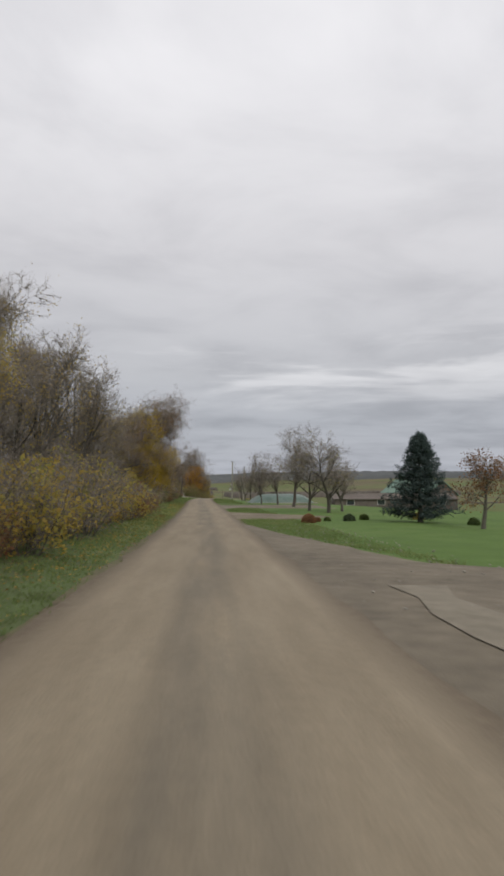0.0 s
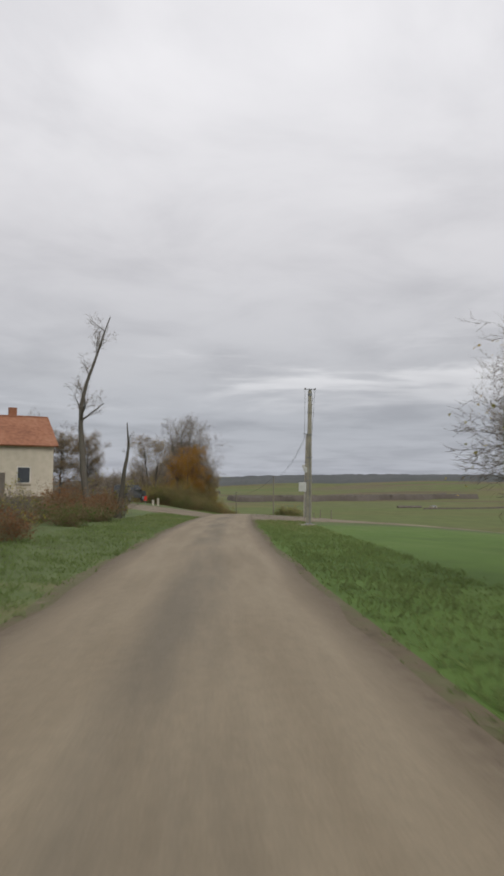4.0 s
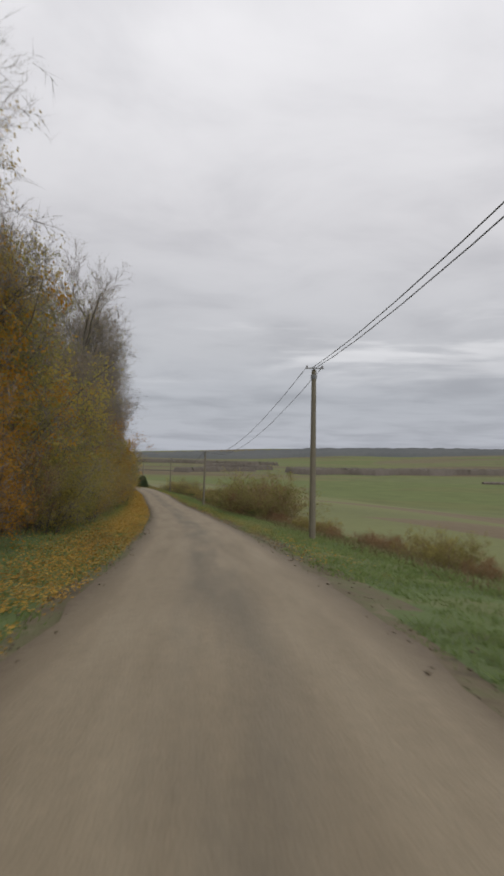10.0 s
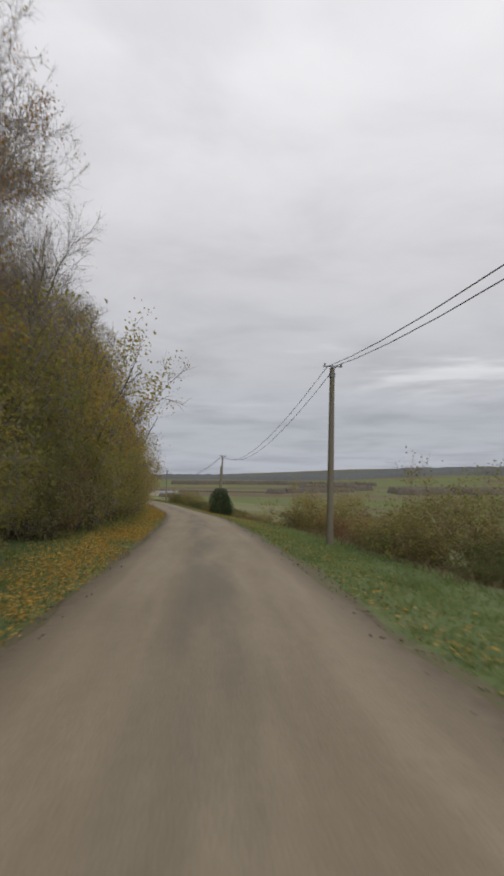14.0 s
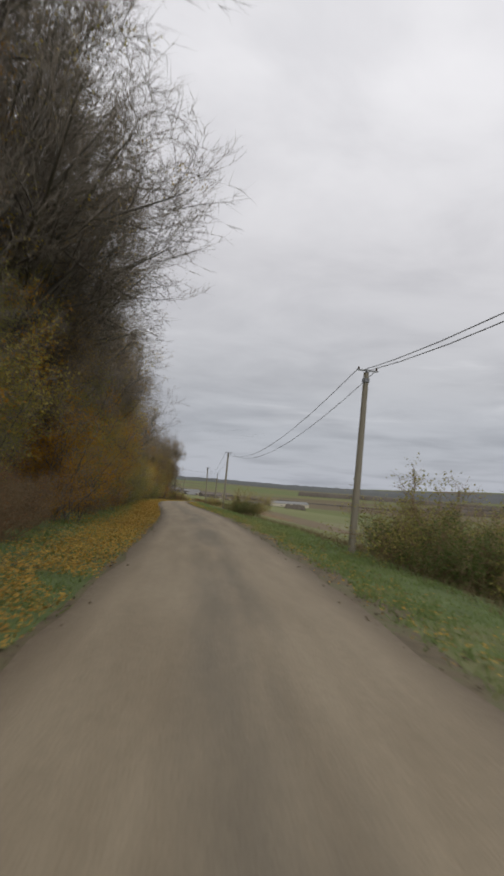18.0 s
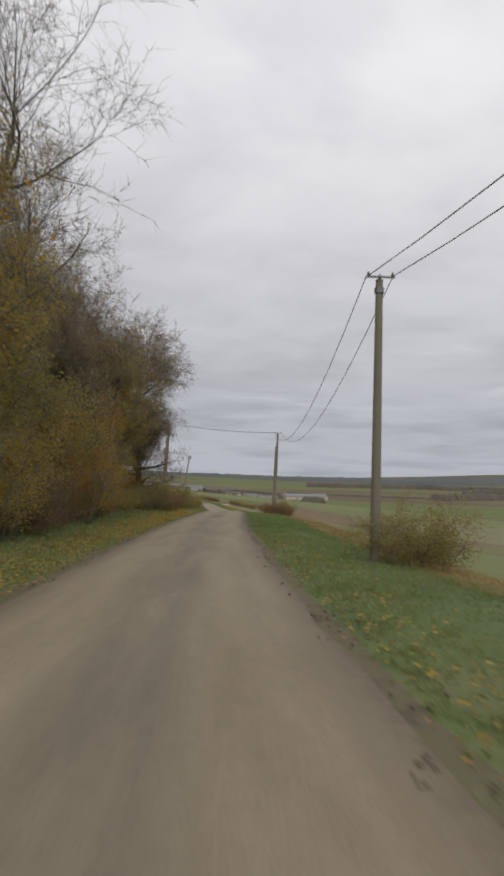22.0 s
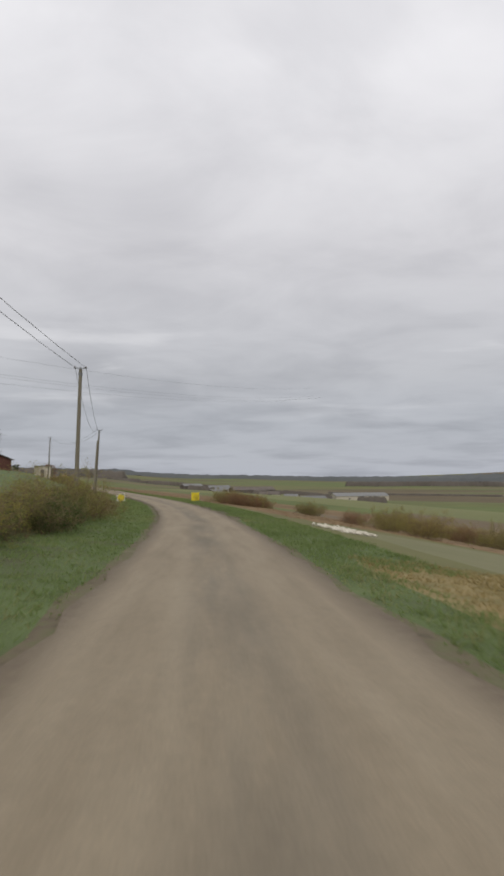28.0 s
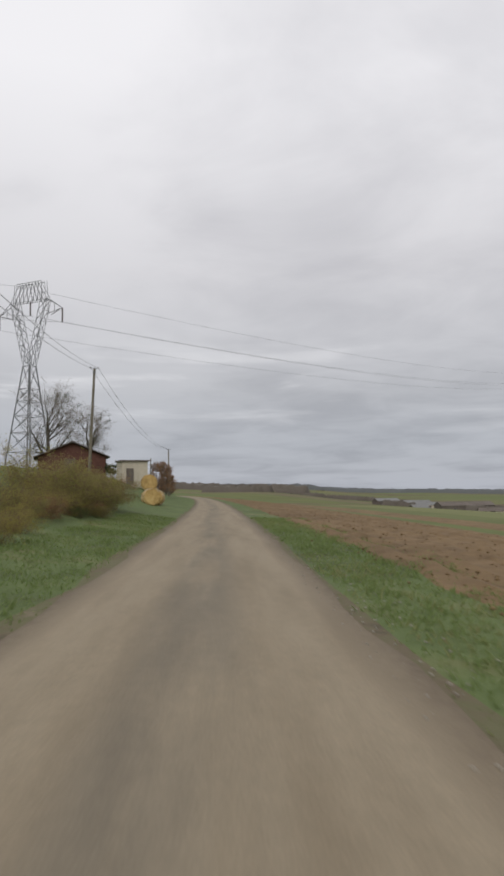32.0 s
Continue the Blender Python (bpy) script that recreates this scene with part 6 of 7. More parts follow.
def pylon(m, H=36.0):
    """A lattice mast: four legs to a waist, a V-shaped head frame and two outer arms."""
    t = thing("lattice_pylon", m, "tall grey steel lattice pylon of a high-voltage line", "pylon")
    waist, head = H * 0.56, H * 0.9
    leg = lambda z, sx, sy: (sx * (3.4 - 2.5 * z / waist), sy * (3.4 - 2.5 * z / waist), z)  # noqa: E731
    zs = [0, 4.5, 8.5, 12, 15, 17.6, waist]
    for sx in (-1, 1):
        for sy in (-1, 1):
            beam_frame(t, "leg", [(leg(-0.5, sx, sy), leg(waist, sx, sy))], 0.13)
    for side in range(4):
        c = [(-1, -1), (1, -1), (1, 1), (-1, 1)]
        a, b = c[side], c[(side + 1) % 4]
        br = []
        for z0, z1 in zip(zs, zs[1:]):
            br += [(leg(z0, *a), leg(z1, *b)), (leg(z0, *b), leg(z1, *a)), (leg(z1, *a), leg(z1, *b))]
        beam_frame(t, "bracing", br, 0.06)
    for sx in (-1, 1):
        fr = []
        n = 6
        for k in range(n):
            f0, f1 = k / n, (k + 1) / n
            x0, x1 = sx * (0.9 + 3.9 * f0), sx * (0.9 + 3.9 * f1)
            z0, z1 = waist + (head - waist) * f0, waist + (head - waist) * f1
            i0, i1 = sx * max(0.0, 0.1 + 3.0 * f0), sx * (0.1 + 3.0 * f1)
            for y in (-0.9 + 0.35 * f0, 0.9 - 0.35 * f0):
                fr += [((x0, y, z0), (x1, y, z1)), ((i0, y, z0 + 0.4), (i1, y, z1 + 0.4)), ((x0, y, z0), (i1, y, z1 + 0.4)), ((i0, y, z0 + 0.4), (x1, y, z1))]
            fr += [((x0, -0.7, z0), (x0, 0.7, z0))]
        beam_frame(t, "fork", fr, 0.07)
        arm = [((sx * 4.8, y, head - 3.2), (sx * 8.2, 0, head - 2.2)) for y in (-0.6, 0.6)] + [((sx * 4.8, y, head), (sx * 8.2, 0, head - 2.2)) for y in (-0.6, 0.6)] + [((sx * 6.2, 0, head - 2.8), (sx * 6.2, 0, head - 0.9)), ((sx * 4.8, 0, head - 3.2), (sx * 4.2, 0, H))]
        beam_frame(t, "outer_arm", arm, 0.07)
        part("insulator", rod((sx * 8.2, 0, head - 2.2), (sx * 8.2, 0, head - 5.2), 0.14, sides=8), M_CERAMIC, t)
    top = []
    for k in range(8):
        x0, x1 = -4.8 + 1.2 * k, -4.8 + 1.2 * (k + 1)
        for y in (-0.55, 0.55):
            top += [((x0, y, head), (x1, y, head)), ((x0 * 0.66, y, H), (x1 * 0.66, y, H)), ((x0, y, head), (x1 * 0.66, y, H)), ((x0 * 0.66, y, H), (x1, y, head))]
    beam_frame(t, "head_beam", top, 0.06)
    part("insulator", rod((0, 0, head), (0, 0, head - 3.0), 0.14, sides=8), M_CERAMIC, t)
    return t


PYLON = Matrix.Translation((-393.0, 833.5, -28.5)) @ Matrix.Rotation(radians(20), 4, "Z")
pylon(PYLON, 40.0)
far_head = Vector((-421.0, 1240.0, 47.0))
for x, dz in ((-8.2, -9.2), (0.0, -7.0), (8.2, -9.2), (-4.2, 0.0)):
    a = PYLON @ Vector((x, 0, 40.0 + dz))
    wire_span(a, far_head + Vector((x * 0.95, -x * 0.3, dz)), [(0, 0, 1)], 5.5, "long high-voltage cable across the valley", 0.028)
    wire_span(a, a + Vector((-60, -330, -6)), [(0, 0, 1)], 7.0, "long high-voltage cable across the valley", 0.028)
# oaks round the bungalow
YARD = [make_tree("yard_tree", 121, 11, 0.42, 0.2, 6.2, 20, "bare spreading yard tree with ivy on its limbs", "tree", 900, M_IVY, 0.12, limb_angle=58, up=0.25, taper=0.3, group="trees round the bungalow"),
        make_tree("yard_tree", 122, 6.5, 0.2, 0.15, 3.2, 14, "dense dark evergreen yard tree", "tree", 12000, M_IVY, 0.12, stems=3, group="trees round the bungalow")]
plant(YARD, [(37.4, -31, 0, 1.5), (37.8, -25, 0, 1.3), (36.0, -38, 1, 1.5), (35.0, -38, 1, 2.0), (37.3, -19.5, 1, 0.55), (36.6, -41, 0, 1.0), (36.4, -15.6, 1, 0.4)], 55)
HEDGE_END = make_tree("hedge_tree", 123, 5.6, 0.1, 0.05, 1.7, 16, "dense brown winter hedge tree beside the lane", "tree", 6000, M_LEAF_RED, 0.06, stems=4, each=(8, 6), group="hedge past the bales")
plant([HEDGE_END], [(35.6, -7.0, 0, 0.9), (35.9, -6.9, 0, 1.0), (36.2, -7.0, 0, 1.05), (36.5, -6.8, 0, 1.0), (36.9, -6.9, 0, 0.95), (37.4, -7.0, 0, 0.9), (38.0, -7.0, 0, 0.85)], 56)


def ploughed_field():
    i = np.where((MID_U >= 29.6) & (MID_U <= 46))[0][::1]
    vs = np.r_[np.arange(3.5, 16, 0.33), np.arange(16, 40, 0.7), np.arange(40, 56, 2.0)]
    rng = np.random.RandomState(17)
    V, F = [], []
    for r, k in enumerate(i):
        v = vs + np.interp(MID_U[k], [29.6, 30.6, 31.3, 32.3], [5.0, 3.0, 1.6, 0.0]) * np.clip((40 - vs) / 36, 0, 1) + rng.uniform(-0.12, 0.12, len(vs))
        xy = plan_xy(np.full(len(v), k), v)
        z = ground_z(np.full(len(v), k), v) + 0.03 + np.where(v < 40, rng.uniform(0, 0.075, len(v)) + 0.05 * np.sin(vs * 7.5), 0.08)
        z[0] -= 0.2; z[1] -= 0.06; z[-1] -= 0.4
        if r < 2:
            z -= 0.35 - 0.2 * r
        V += list(np.c_[xy, z])
        if r:
            n = len(vs)
            for q in range(n - 1):
                s = (r - 1) * n + q
                F.append((s, s + 1, s + n + 1, s + n))
    ob = mesh_object("ploughed_field", V, F, M_PLOUGH)
    tagged(ob, "freshly ploughed brown field with rough clods", "field", kind="structure")
    m = 15000
    k = rng.choice(i[: 220], m)
    v = 3.8 + np.interp(MID_U[k], [29.6, 30.6, 31.3, 32.3], [5.0, 3.0, 1.6, 0.0]) + rng.exponential(7.0, m)
    xy = plan_xy(k, v)
    z = ground_z(k, v) + 0.07
    xy = xy + rng.uniform(-0.75, 0.75, xy.shape)
    blob(xy, z, 0.015 + rng.exponential(0.015, m).clip(0, 0.045), M_PLOUGH, "soil_clods", "loose clods of ploughed soil", "soil", rng)


def blob(xy, z, s, mat, name, label, category, rng, flat=0.7):
    """Many small rough lumps as one mesh of stuff."""
    base = np.array([(1, 0, 0), (-1, 0, 0), (0, 1, 0), (0, -1, 0), (0, 0, 1), (0, 0, -1)], float)
    tri = np.array([(0, 2, 4), (2, 1, 4), (1, 3, 4), (3, 0, 4), (2, 0, 5), (1, 2, 5), (3, 1, 5), (0, 3, 5)])
    n = len(z)
    v = base[None] * (s[:, None, None] * rng.uniform(0.6, 1.35, (n, 6, 1))) * np.array([1, 1, flat])
    v = v + np.c_[xy, z][:, None]
    f = (np.arange(n) * 6)[:, None, None] + tri
    ob = array_object(name, v.reshape(-1, 3), f.reshape(-1, 3), mat)
    return tagged(ob, label, category, kind="stuff")


ploughed_field()


# ---- aprons, drives and rubble ----
LANE_SIDE = -HALF + 0.2


def patch(name, u0, u1, va, vb, mat, label, seed, lift=0.058):
    """An apron off the lane, with a ragged outline; va and vb are tables over u."""
    ob = strip(name, u0, u1, va, vb, lift, mat, label, "pavement", 9, 0.18, seed)
    n = len(ob.data.vertices)
    for k in set(range(9)) | set(range(n - 9, n)) | set(range(8, n, 9)) | set(range(0, n, 9)):
        ob.data.vertices[k].co.z -= 0.06
    return ob


DRIVE_A = ([0.02, 0.40, 0.46, 0.52, 0.7, 0.95, 1.25], [14, 14, 9, 5, 4.2, 2.9, 1.9])
DRIVE_B = ([1.5, 1.6, 1.75, 1.9, 2.0], [2.0, 7.5, 9, 5, 2.0])
DRIVE_C = ([2.3, 2.5, 2.57, 2.63, 3.25], [1.9, 3.5, 7, 14.5, 14.5])
APRON_R = ([5.72, 5.85, 6.1, 6.5, 6.72, 6.95], [2.2, 5, 26, 26, 5.2, 2.2])
APRON_L = ([6.0, 6.12, 6.3, 6.6, 6.72, 6.85], [-2.2, -7, -22, -22, -7, -2.2])
patch("driveway", 0.02, 1.25, ([0.1, 1.3], [HALF - 0.15, HALF - 0.15]), DRIVE_A, M_TARMAC, "cracked grey tarmac drive joining the lane", 3)
patch("driveway", 1.5, 2.0, HALF - 0.15, DRIVE_B, M_GRAVEL, "pale gravel drive across the lawn", 4)
patch("driveway", 2.3, 3.22, ([2.3, 2.86, 2.92, 3.05, 3.22], [HALF - 0.15, HALF - 0.15, 3.2, 8.5, 14]), DRIVE_C, M_TARMAC, "grey tarmac drive between lawns", 5)
patch("junction_apron", 5.72, 6.95, HALF - 0.2, APRON_R, M_GRAVEL, "wide gravel junction apron beside the lane", 6)
patch("junction_apron", 6.0, 6.85, APRON_L, LANE_SIDE, M_GRAVEL, "pale gravel side track leaving the lane", 7)
strip("concrete_edging", 0.03, 0.44, 2.75, ([0, 0.3, 0.44], [3.25, 3.4, 3.9]), 0.066, material("worn_concrete", [(0.15, 0.13, 0.096), (0.20, 0.175, 0.13), (0.24, 0.21, 0.16)], 3, 0.9, 0.5, 25), "pale broken concrete strip across the drive", "pavement", 5, 0.16, 9)
t = thing("concrete_pad", place(at(5.5, 4.9, 0.0), heading(5.5) + 10), "cracked concrete pad in the grass at the pole", "concrete pad")
part("slab", box(0.9, 0.6, 0.1, 0, 0, -0.03, 0.02), M_CONCRETE, t)
part("cover", box(0.4, 0.35, 0.03, 0.1, 0, 0.07, 0.008), M_STEEL, t)

_r = np.random.RandomState(77)


def scatter(u0, u1, v0, v1, n, s0, s1, mat, name, label, category, lift=0.01, power=1.0):
    us = _r.uniform(u0, u1, n)
    v = v0 + (v1 - v0) * _r.uniform(0, 1, n) ** power
    i = np.searchsorted(MID_U, us).clip(0, len(MID_U) - 1)
    along = np.stack([-SIDE[i, 1], SIDE[i, 0]], 1)
    xy = MID[i, :2] + SIDE[i] * v[:, None] + along * _r.uniform(-0.68, 0.68, (n, 1))
    z = ground_z(i, v) + lift
    return blob(xy, z, _r.uniform(s0, s1, n), mat, name, label, category, _r, 0.6)


scatter(5.9, 6.9, 2.0, 9.0, 7000, 0.006, 0.026, M_STONE, "loose_stones", "loose grey stones on the gravel apron", "stones", 0.04)
scatter(0.2, 1.2, 2.0, 6.0, 500, 0.01, 0.04, M_STONE, "loose_stones", "loose stones along the drive", "stones", 0.04)
scatter(2.6, 3.4, 2.0, 7.0, 600, 0.01, 0.04, M_STONE, "loose_stones", "loose stones along the drive", "stones", 0.04)
scatter(29.15, 29.35, 6.6, 8.6, 160, 0.05, 0.2, M_CHALK, "chalk_rubble", "heap of pale chalk rubble in the grass", "rubble", 0.05)
scatter(31.4, 34.0, 1.5, 2.6, 1200, 0.006, 0.022, M_STONE, "loose_stones", "broken chippings along the lane's edge", "stones", 0.03)


M_CRUMB = material("crumbled_edge", [(0.07, 0.055, 0.036), (0.12, 0.095, 0.062), (0.19, 0.16, 0.115)], 4, 0.95, 0.4, 25, island=True)
scatter(7.0, 24.5, 1.55, 2.45, 7000, 0.008, 0.03, M_CRUMB, "loose_stones", "crumbled tarmac and soil along the lane's edge", "stones", 0.02)
scatter(7.0, 24.5, -1.6, -2.4, 4500, 0.008, 0.028, M_CRUMB, "loose_stones", "crumbled tarmac and soil along the lane's edge", "stones", 0.02)
scatter(10.6, 13.6, 1.9, 2.7, 3500, 0.008, 0.03, M_CRUMB, "soil_clods", "dark turned soil along the verge", "soil", 0.02)
scatter(29.3, 30.7, 1.7, 3.0, 1800, 0.007, 0.025, M_CRUMB, "soil_clods", "washed-out soil beside the lane", "soil", 0.02)

# ---- posts and wire fences ----
def fence_post(u, v, hgt, label="weathered wooden fence post", lean=0):
    t = thing("fence_post", place(at(u, v), 0) @ Matrix.Rotation(radians(lean), 4, "Y"), label, "fence post", "fence posts")
    part("stake", rod((0, 0, -0.3), (0, 0, hgt), 0.065, 0.055, 8), M_POLE, t)
    part("staple", rod((0.05, 0, hgt * 0.8), (0.08, 0, hgt * 0.8), 0.012, sides=5), M_STEEL, t)


for u, v, hg in ((7.0, 9.0, 1.1), (7.12, 10.6, 1.25), (7.1, 7.4, 1.0), (7.6, 9.4, 1.1), (8.0, 9.6, 1.1), (8.35, 9.8, 1.1), (8.8, 10.4, 1.1), (9.3, 10.6, 1.1), (9.6, 10.8, 1.15), (9.95, 11, 1.1), (10.3, 11.2, 1.1)):
    fence_post(u, v, hg, lean=float(_r.uniform(-4, 4)))
scatter(7.12, 7.2, 11.2, 12.6, 60, 0.08, 0.25, M_STONE, "stone_heap", "small heap of stones by the fence", "stones", 0.1)

# ---- distance: woods, farms and villages ----
def height_at(xy):
    """The ground's height at each place, from its four nearest points."""
    z = []
    near = ((GRID_XY > xy.min(0) - 600) & (GRID_XY < xy.max(0) + 600)).all(1)
    if len(xy) > 3000:
        near &= np.hypot(GRID_XY[:, 0] + 150, GRID_XY[:, 1] - 450) > 2000
    gx, gz = GRID_XY[near], GRID_Z[near]
    for p in xy:
        d2 = ((gx - p) ** 2).sum(1)
        k = np.argpartition(d2, 4)[:4]
        w = 1 / (d2[k] + 1)
        z.append((gz[k] * w).sum() / w.sum())
    return np.array(z)


def canopy(name, xy, z, tops, mat, label):
    """A closed, ragged canopy of crowns over a grid of places, down to the ground at its edge."""
    n, m = z.shape
    zz = z + tops
    zz[0], zz[-1], zz[:, 0], zz[:, -1] = z[0] - 2, z[-1] - 2, z[:, 0] - 2, z[:, -1] - 2
    k = (np.arange(n - 1)[:, None] * m + np.arange(m - 1)).ravel()
    ob = array_object(name, np.dstack([xy, zz[:, :, None]]).reshape(-1, 3), np.stack([k, k + 1, k + m + 1, k + m], 1), mat)
    ob.data.polygons.foreach_set("use_smooth", np.ones(len(ob.data.polygons), bool))
    return tagged(ob, label, "woodland", kind="stuff")


def far_wood(name, path, width, hgt, mat, label, seed):
    """A belt of woodland along a line of places."""
    rng = np.random.RandomState(seed)
    line = spline(path, max(4, int(np.hypot(path[-1][0] - path[0][0], path[-1][1] - path[0][1]) / (hgt * 0.4) / (len(path) - 1))))
    t = unit(np.gradient(line, axis=0))
    side = np.stack([t[:, 1], -t[:, 0]], 1)
    m = max(5, int(width * 3 / (hgt * 0.5)))
    off = np.linspace(-1.5, 1.5, m) * width
    swell = 0.75 + 0.35 * np.sin(np.arange(len(line)) * 0.21 + seed)
    xy = line[:, None] + side[:, None] * (off[None] * swell[:, None])[:, :, None] + rng.uniform(-0.22, 0.22, (len(line), m, 2)) * hgt
    return canopy(name, xy, height_at(xy.reshape(-1, 2)).reshape(len(line), m), hgt * rng.uniform(0.62, 1.05, (len(line), m)), mat, label)


def ground_table():
    g = bpy.data.objects["ground"].data
    co = np.zeros(len(g.vertices) * 3, np.float32)
    g.vertices.foreach_get("co", co)
    co = co.reshape(-1, 3)
    return co[:, :2].astype(float), co[:, 2].astype(float)


GRID_XY, GRID_Z = ground_table()
far_wood("far_wood", [(-60, 1640), (130, 1690), (320, 1770), (560, 1900)], 42, 13, M_HAZED_WOOD, "brown leafless wood across the valley", 201)
far_wood("far_wood", [(-270, 1900), (-190, 1850), (-120, 1815)], 24, 12, M_HAZED_WOOD, "brown leafless wood on the valley side", 202)


def ridge_wood():
    """The long wooded ridge all along the horizon."""
    rng = np.random.RandomState(203)
    a, d = np.meshgrid(np.radians(np.linspace(-76, 64, 560)), np.linspace(2900, 4150, 13), indexing="ij")
    d = d + 120 * np.sin(a * 9) + 60 * np.sin(a * 23)
    xy = np.dstack([-150 + np.sin(a) * d, 450 + np.cos(a) * d])
    canopy("ridge_wood", xy, height_at(xy.reshape(-1, 2)).reshape(a.shape), rng.uniform(9, 17, a.shape), M_HAZED_RIDGE, "long dark wooded ridge on the horizon")


ridge_wood()
far_wood("far_wood", [(-700, 2150), (-400, 2250), (-120, 2300)], 24, 11, M_HAZED_WOOD, "wood strip between far fields", 205)
far_wood("far_copse", [(-1250, 1560), (-1120, 1650), (-1000, 1720)], 26, 14, M_HAZED_WOOD, "rounded copse on the hill", 206)
far_wood("far_copse", [(-880, 1340), (-840, 1370), (-800, 1385)], 9, 8, M_HAZED_WOOD, "dark copse beyond the lane's end", 207)
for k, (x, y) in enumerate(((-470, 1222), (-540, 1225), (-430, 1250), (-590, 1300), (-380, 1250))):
    far_wood("village_trees", [(x - 6, y - 4), (x + 6, y + 4), (x + 18, y + 10)], 3, 4.5, M_HAZED_WOOD, "bare trees among the valley farms", 240 + k)
far_wood("far_hedge", [(-800, 1390), (-650, 1440), (-500, 1500)], 3, 3.5, M_HAZED_WOOD, "hedgerow on the skyline", 208)
far_wood("far_wood", [(-280, 1560), (-240, 1640), (-150, 1720)], 18, 10, M_HAZED_WOOD, "small brown wood in the valley", 210)
for k, (a, b) in enumerate((((-560, 1650), (-300, 1600)), ((300, 1300), (640, 1420)))):
    far_wood("far_hedge", [a, ((a[0] + b[0]) / 2 + 8, (a[1] + b[1]) / 2), b], 2, 3, M_HAZED_WOOD, "field hedge in the valley", 220 + k)


def far_ground(x, y):
    return float(GRID_Z[((GRID_XY - np.array([x, y])) ** 2).sum(1).argmin()])


FARMS = [(-418.0, 1222.0, 22, 12, 6, 40), (-398.0, 1290.0, 52, 22, 7, 38), (-485.0, 1238.0, 40, 18, 7, 45), (-525.0, 1262.0, 26, 14, 6, 20), (-553.0, 1240.0, 20, 10, 5, 60), (-440.0, 1180.0, 16, 10, 5, 30), (-585.0, 1350.0, 26, 12, 6, 50), (-455.0, 1262.0, 14, 9, 6, 0), (287.0, 1351.0, 44, 12, 5, 5), (335.0, 1362.0, 14, 10, 5, 40), (-505.0, 1205.0, 14, 9, 6, 70)]
for k, (x, y, w, d, hh, tn) in enumerate(FARMS):
    gable_house("farm_shed" if k % 3 else "barn", standing(x, y, far_ground(x, y) - 1, tn), w, d, hh * 0.6, hh, M_CREAM if k % 2 else M_DARKROOF, M_METALROOF if k % 3 != 2 else M_DARKROOF, "pale-roofed farm shed down in the valley" if k % 3 else "wide barn with a pale sheet roof in the valley", "barn",
                windows=(("f", -w * 0.25, 1.2, 1.6, 1.2), ("f", w * 0.2, 1.2, 1.6, 1.2)), doors=(("f", 0, 3.5, 3.0),))


# ---- verges: grass, weeds and fallen leaves ----
def paved(u, v):
    """True on the drives and aprons."""
    r = np.zeros(len(u), bool)
    for us, vs in ((DRIVE_A), (DRIVE_B), (DRIVE_C), (APRON_R)):
        r |= (u > us[0]) & (u < us[-1]) & (v > 0) & (v < np.interp(u, us, vs) + 0.1)
    us, vs = APRON_L
    return r | ((u > us[0]) & (u < us[-1]) & (v < 0) & (v > np.interp(u, us, vs) - 0.1))


def blades(name, u0, u1, v0, v1, n, h0, h1, mat, label, seed, power=1.0, wide=0.015):
    rng = np.random.RandomState(seed)
    k = max(1, n // 3)
    pick = rng.randint(0, k, n)
    us = rng.uniform(u0, u1, k)[pick] + rng.normal(0, 0.004, n)
    v = (v0 + (v1 - v0) * rng.uniform(0, 1, k) ** power)[pick] + rng.normal(0, 0.1, n)
    x = np.interp(us, MID_U, np.arange(len(MID_U)))
    i = np.clip(x.astype(int), 0, len(MID_U) - 2)
    w = (x - i)[:, None]
    mid = MID[i] * (1 - w) + MID[i + 1] * w
    xy = mid[:, :2] + SIDE[i] * v[:, None]
    z = ground_z(i, v) * (1 - w[:, 0]) + ground_z(i + 1, v) * w[:, 0] - 0.01
    bare = 2.05 + 0.75 * np.clip(0.35 + wave(xy[:, 0], xy[:, 1], 6.0, 35), 0, 1)
    free = ~paved(us, v) & ((v < 0) | (v > bare) | ~(((us > 10.3) & (us < 14.2)) | ((us > 18.3) & (us < 22.0)) | ((us > 29.2) & (us < 30.8))))
    if "verge" in name:
        free &= ~((us > 24.8) & (us < 28.5) & (v > 3.4 + 0.5 * wave(xy[:, 0], xy[:, 1], 4.0, 36)))
    patchy = 0.6 + 0.5 * (wave(xy[:, 0], xy[:, 1], 2.5, 31) + 0.5 * wave(xy[:, 0], xy[:, 1], 0.9, 32))
    h = rng.uniform(h0, h1, n) * np.clip(patchy, 0.45, 1.4)
    a = rng.uniform(0, 6.28, n)
    p = np.c_[xy, z]
    sd = np.c_[np.cos(a), np.sin(a), 0 * a] * (wide * rng.uniform(0.6, 1.5, n))[:, None]
    ln = np.c_[np.cos(a + 1.2), np.sin(a + 1.2), 0 * a] * (h * rng.uniform(0.4, 1.7, n))[:, None] + np.c_[0 * a, 0 * a, h]
    V = np.stack([p - sd, p + sd, p + ln], 1)[free].reshape(-1, 3)
    ob = array_object(name, V, np.arange(len(V)).reshape(-1, 3), mat)
    return tagged(ob, label, "grass", kind="stuff")


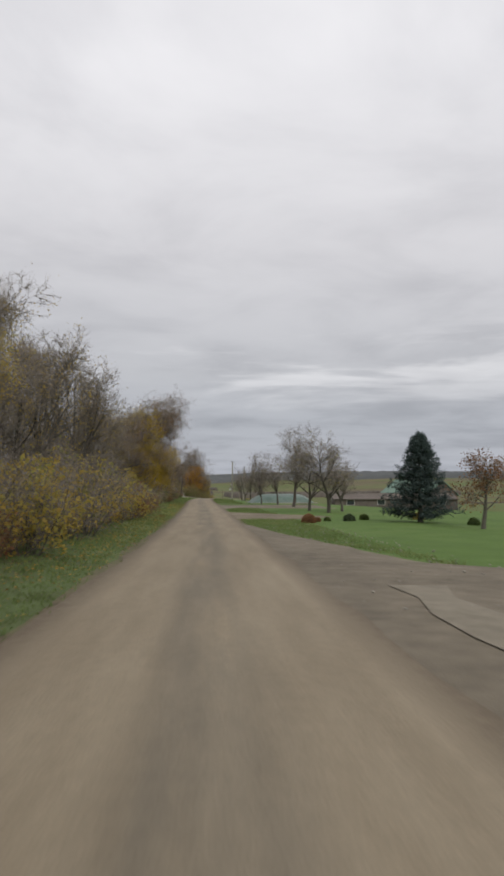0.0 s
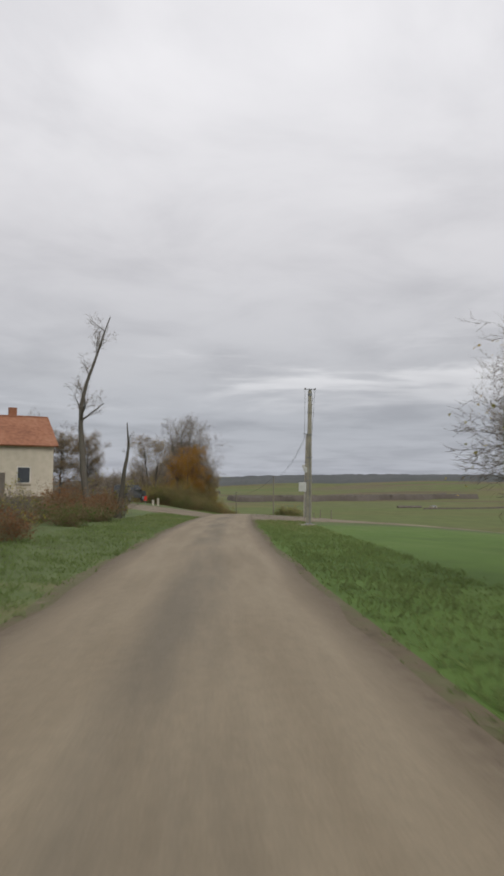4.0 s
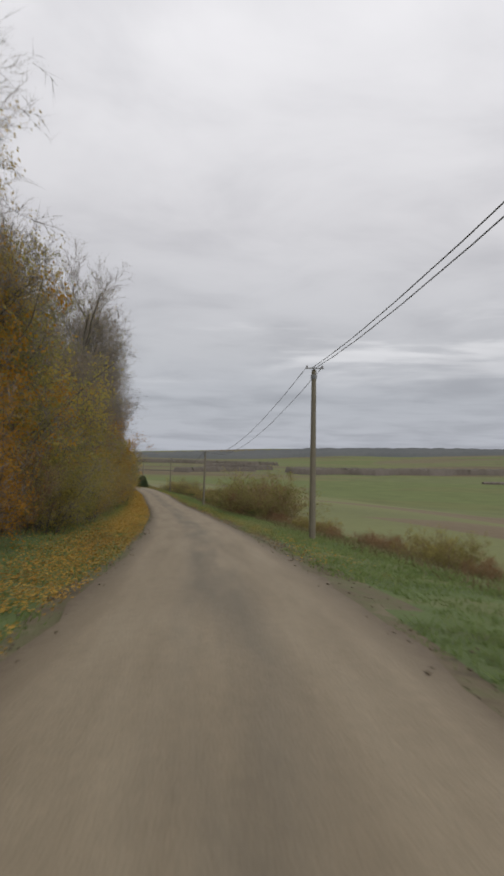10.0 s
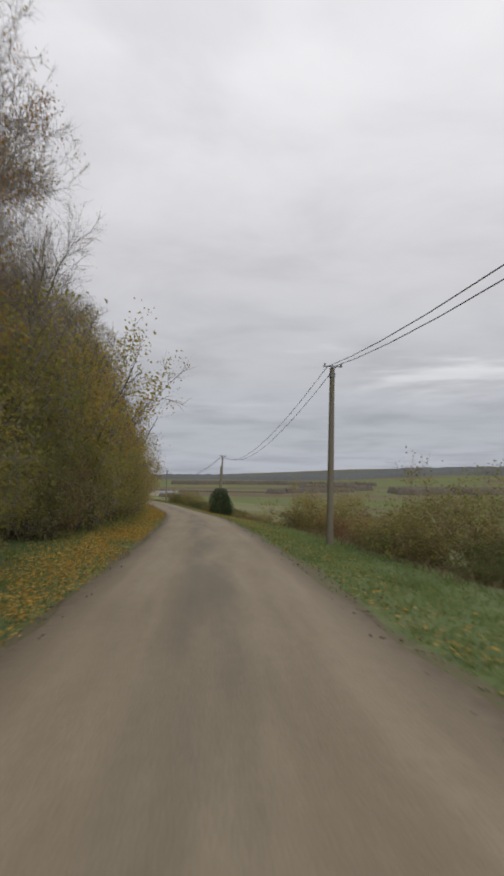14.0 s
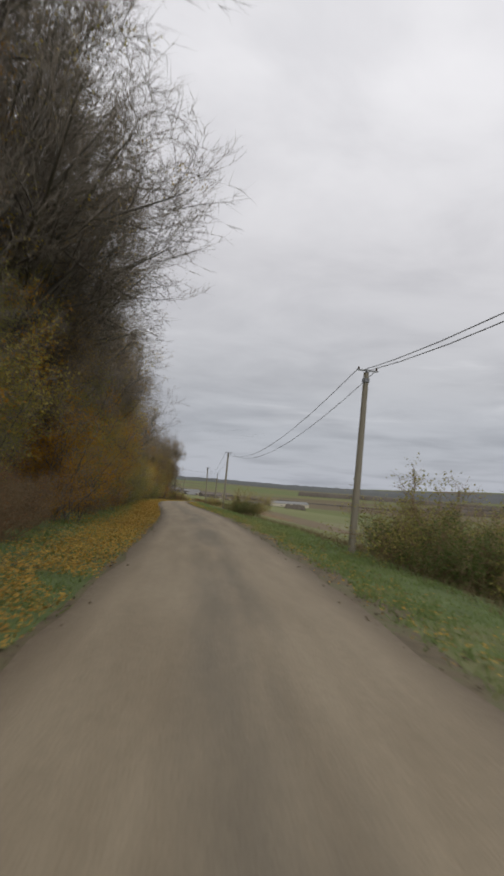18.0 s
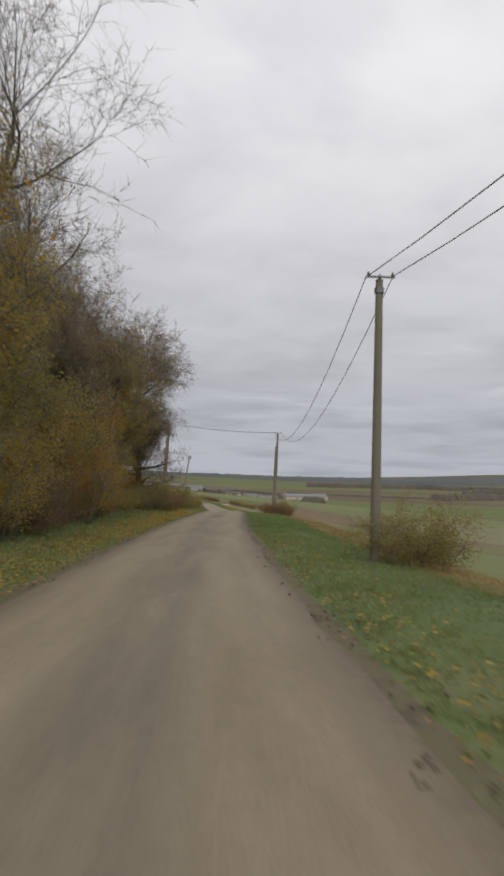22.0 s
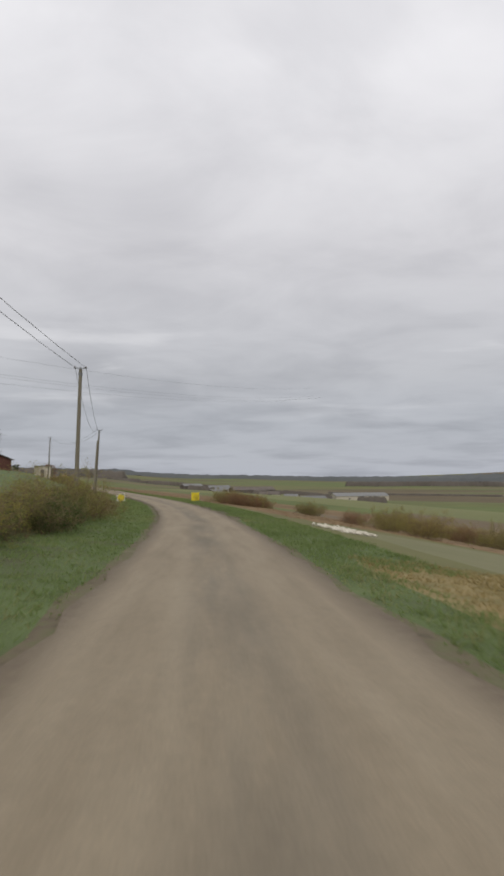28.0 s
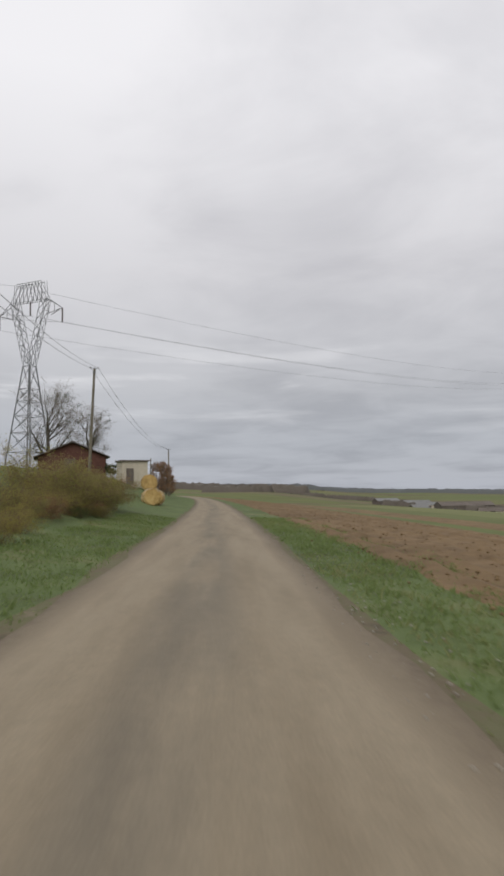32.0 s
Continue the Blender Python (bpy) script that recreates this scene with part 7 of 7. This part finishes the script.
blades("verge_grass", -0.5, 33.5, 2.1, 5.4, 430000, 0.06, 0.2, M_BLADE, "short rough grass on the verge", 301, 1.0)
blades("verge_grass", -0.5, 33.5, -2.1, -5.2, 380000, 0.05, 0.18, M_BLADE, "short rough grass on the verge", 302, 1.0)
blades("lane_edge_grass", -0.5, 33.5, 1.9, 2.4, 22000, 0.02, 0.08, M_BLADE, "sparse grass creeping over the lane's edge", 303)
blades("lane_edge_grass", -0.5, 33.5, -1.9, -2.4, 22000, 0.02, 0.08, M_BLADE, "sparse grass creeping over the lane's edge", 304)
blades("tall_weeds", 8.2, 20.0, 4.8, 8.5, 26000, 0.2, 0.6, M_DRY, "tall dry weeds below the verge", 305, 1.0, 0.012)
blades("tall_weeds", 22.8, 31.0, -4.6, -6.0, 9000, 0.2, 0.7, M_DRY, "tall dry weeds along the hedge foot", 306, 1.0, 0.012)
blades("cut_grass", 24.6, 28.6, 3.3, 7.6, 80000, 0.03, 0.16, M_HAY, "dry yellow cut grass in a swath", 307, 1.0, 0.014)
blades("cut_grass", 22.4, 24.6, 5.2, 8.0, 40000, 0.03, 0.16, M_HAY, "dry yellow cut grass in a swath", 309, 1.0, 0.014)
blades("meadow_grass", 6.9, 12, 5.0, 16.0, 60000, 0.06, 0.22, M_BLADE, "rough meadow grass on the slope", 308, 1.0, 0.02)


def fallen(name, u0, u1, v0, v1, n, seed, size=0.066):
    rng = np.random.RandomState(seed)
    us = rng.uniform(u0, u1, n)
    v = v0 + (v1 - v0) * rng.beta(1.6, 1.9, n)
    i = np.searchsorted(MID_U, us).clip(0, len(MID_U) - 2)
    xy = MID[i, :2] + SIDE[i] * v[:, None] + rng.uniform(-0.7, 0.7, (n, 2))
    vv = ((xy - MID[i, :2]) * SIDE[i]).sum(1)
    keep = (wave(xy[:, 0], xy[:, 1], 5.0, 41) > -0.55) & (np.abs(vv) > 1.9)
    i, xy, vv = i[keep], xy[keep], vv[keep]
    n = len(vv)
    z = ground_z(i, vv) + rng.uniform(0.03, 0.18, n)
    V, q = leaf_quads(rng, np.c_[xy, z], size)
    V = V.reshape(-1, 4, 3)
    V[:, :, 2] = z[:, None] + (V[:, :, 2] - z[:, None]) * 0.35
    ob = array_object(name, V.reshape(-1, 3), q, M_FALLEN)
    tagged(ob, "yellow and orange fallen leaves on the verge", "fallen leaves", kind="stuff")


fallen("fallen_leaves", 9.6, 15.0, -2.0, -3.5, 75000, 311)
fallen("fallen_leaves", 15.0, 17.4, -2.0, -3.4, 14000, 312)
fallen("fallen_leaves", 17.4, 20.6, -2.0, -3.6, 56000, 313)
fallen("fallen_leaves", 20.6, 24.0, -2.0, -3.4, 22000, 314)
fallen("fallen_leaves", 9.6, 24.0, -3.2, -5.6, 18000, 318)
fallen("fallen_leaves", -0.5, 3.0, -2.0, -3.6, 4000, 315)
fallen("fallen_leaves", 10.5, 22.8, 1.9, 3.2, 16000, 316)
fallen("fallen_leaves", 24.6, 26.0, -2.1, -3.6, 900, 317)
for o in list(bpy.data.objects):
    if "set" in o.keys():
        del o["set"]
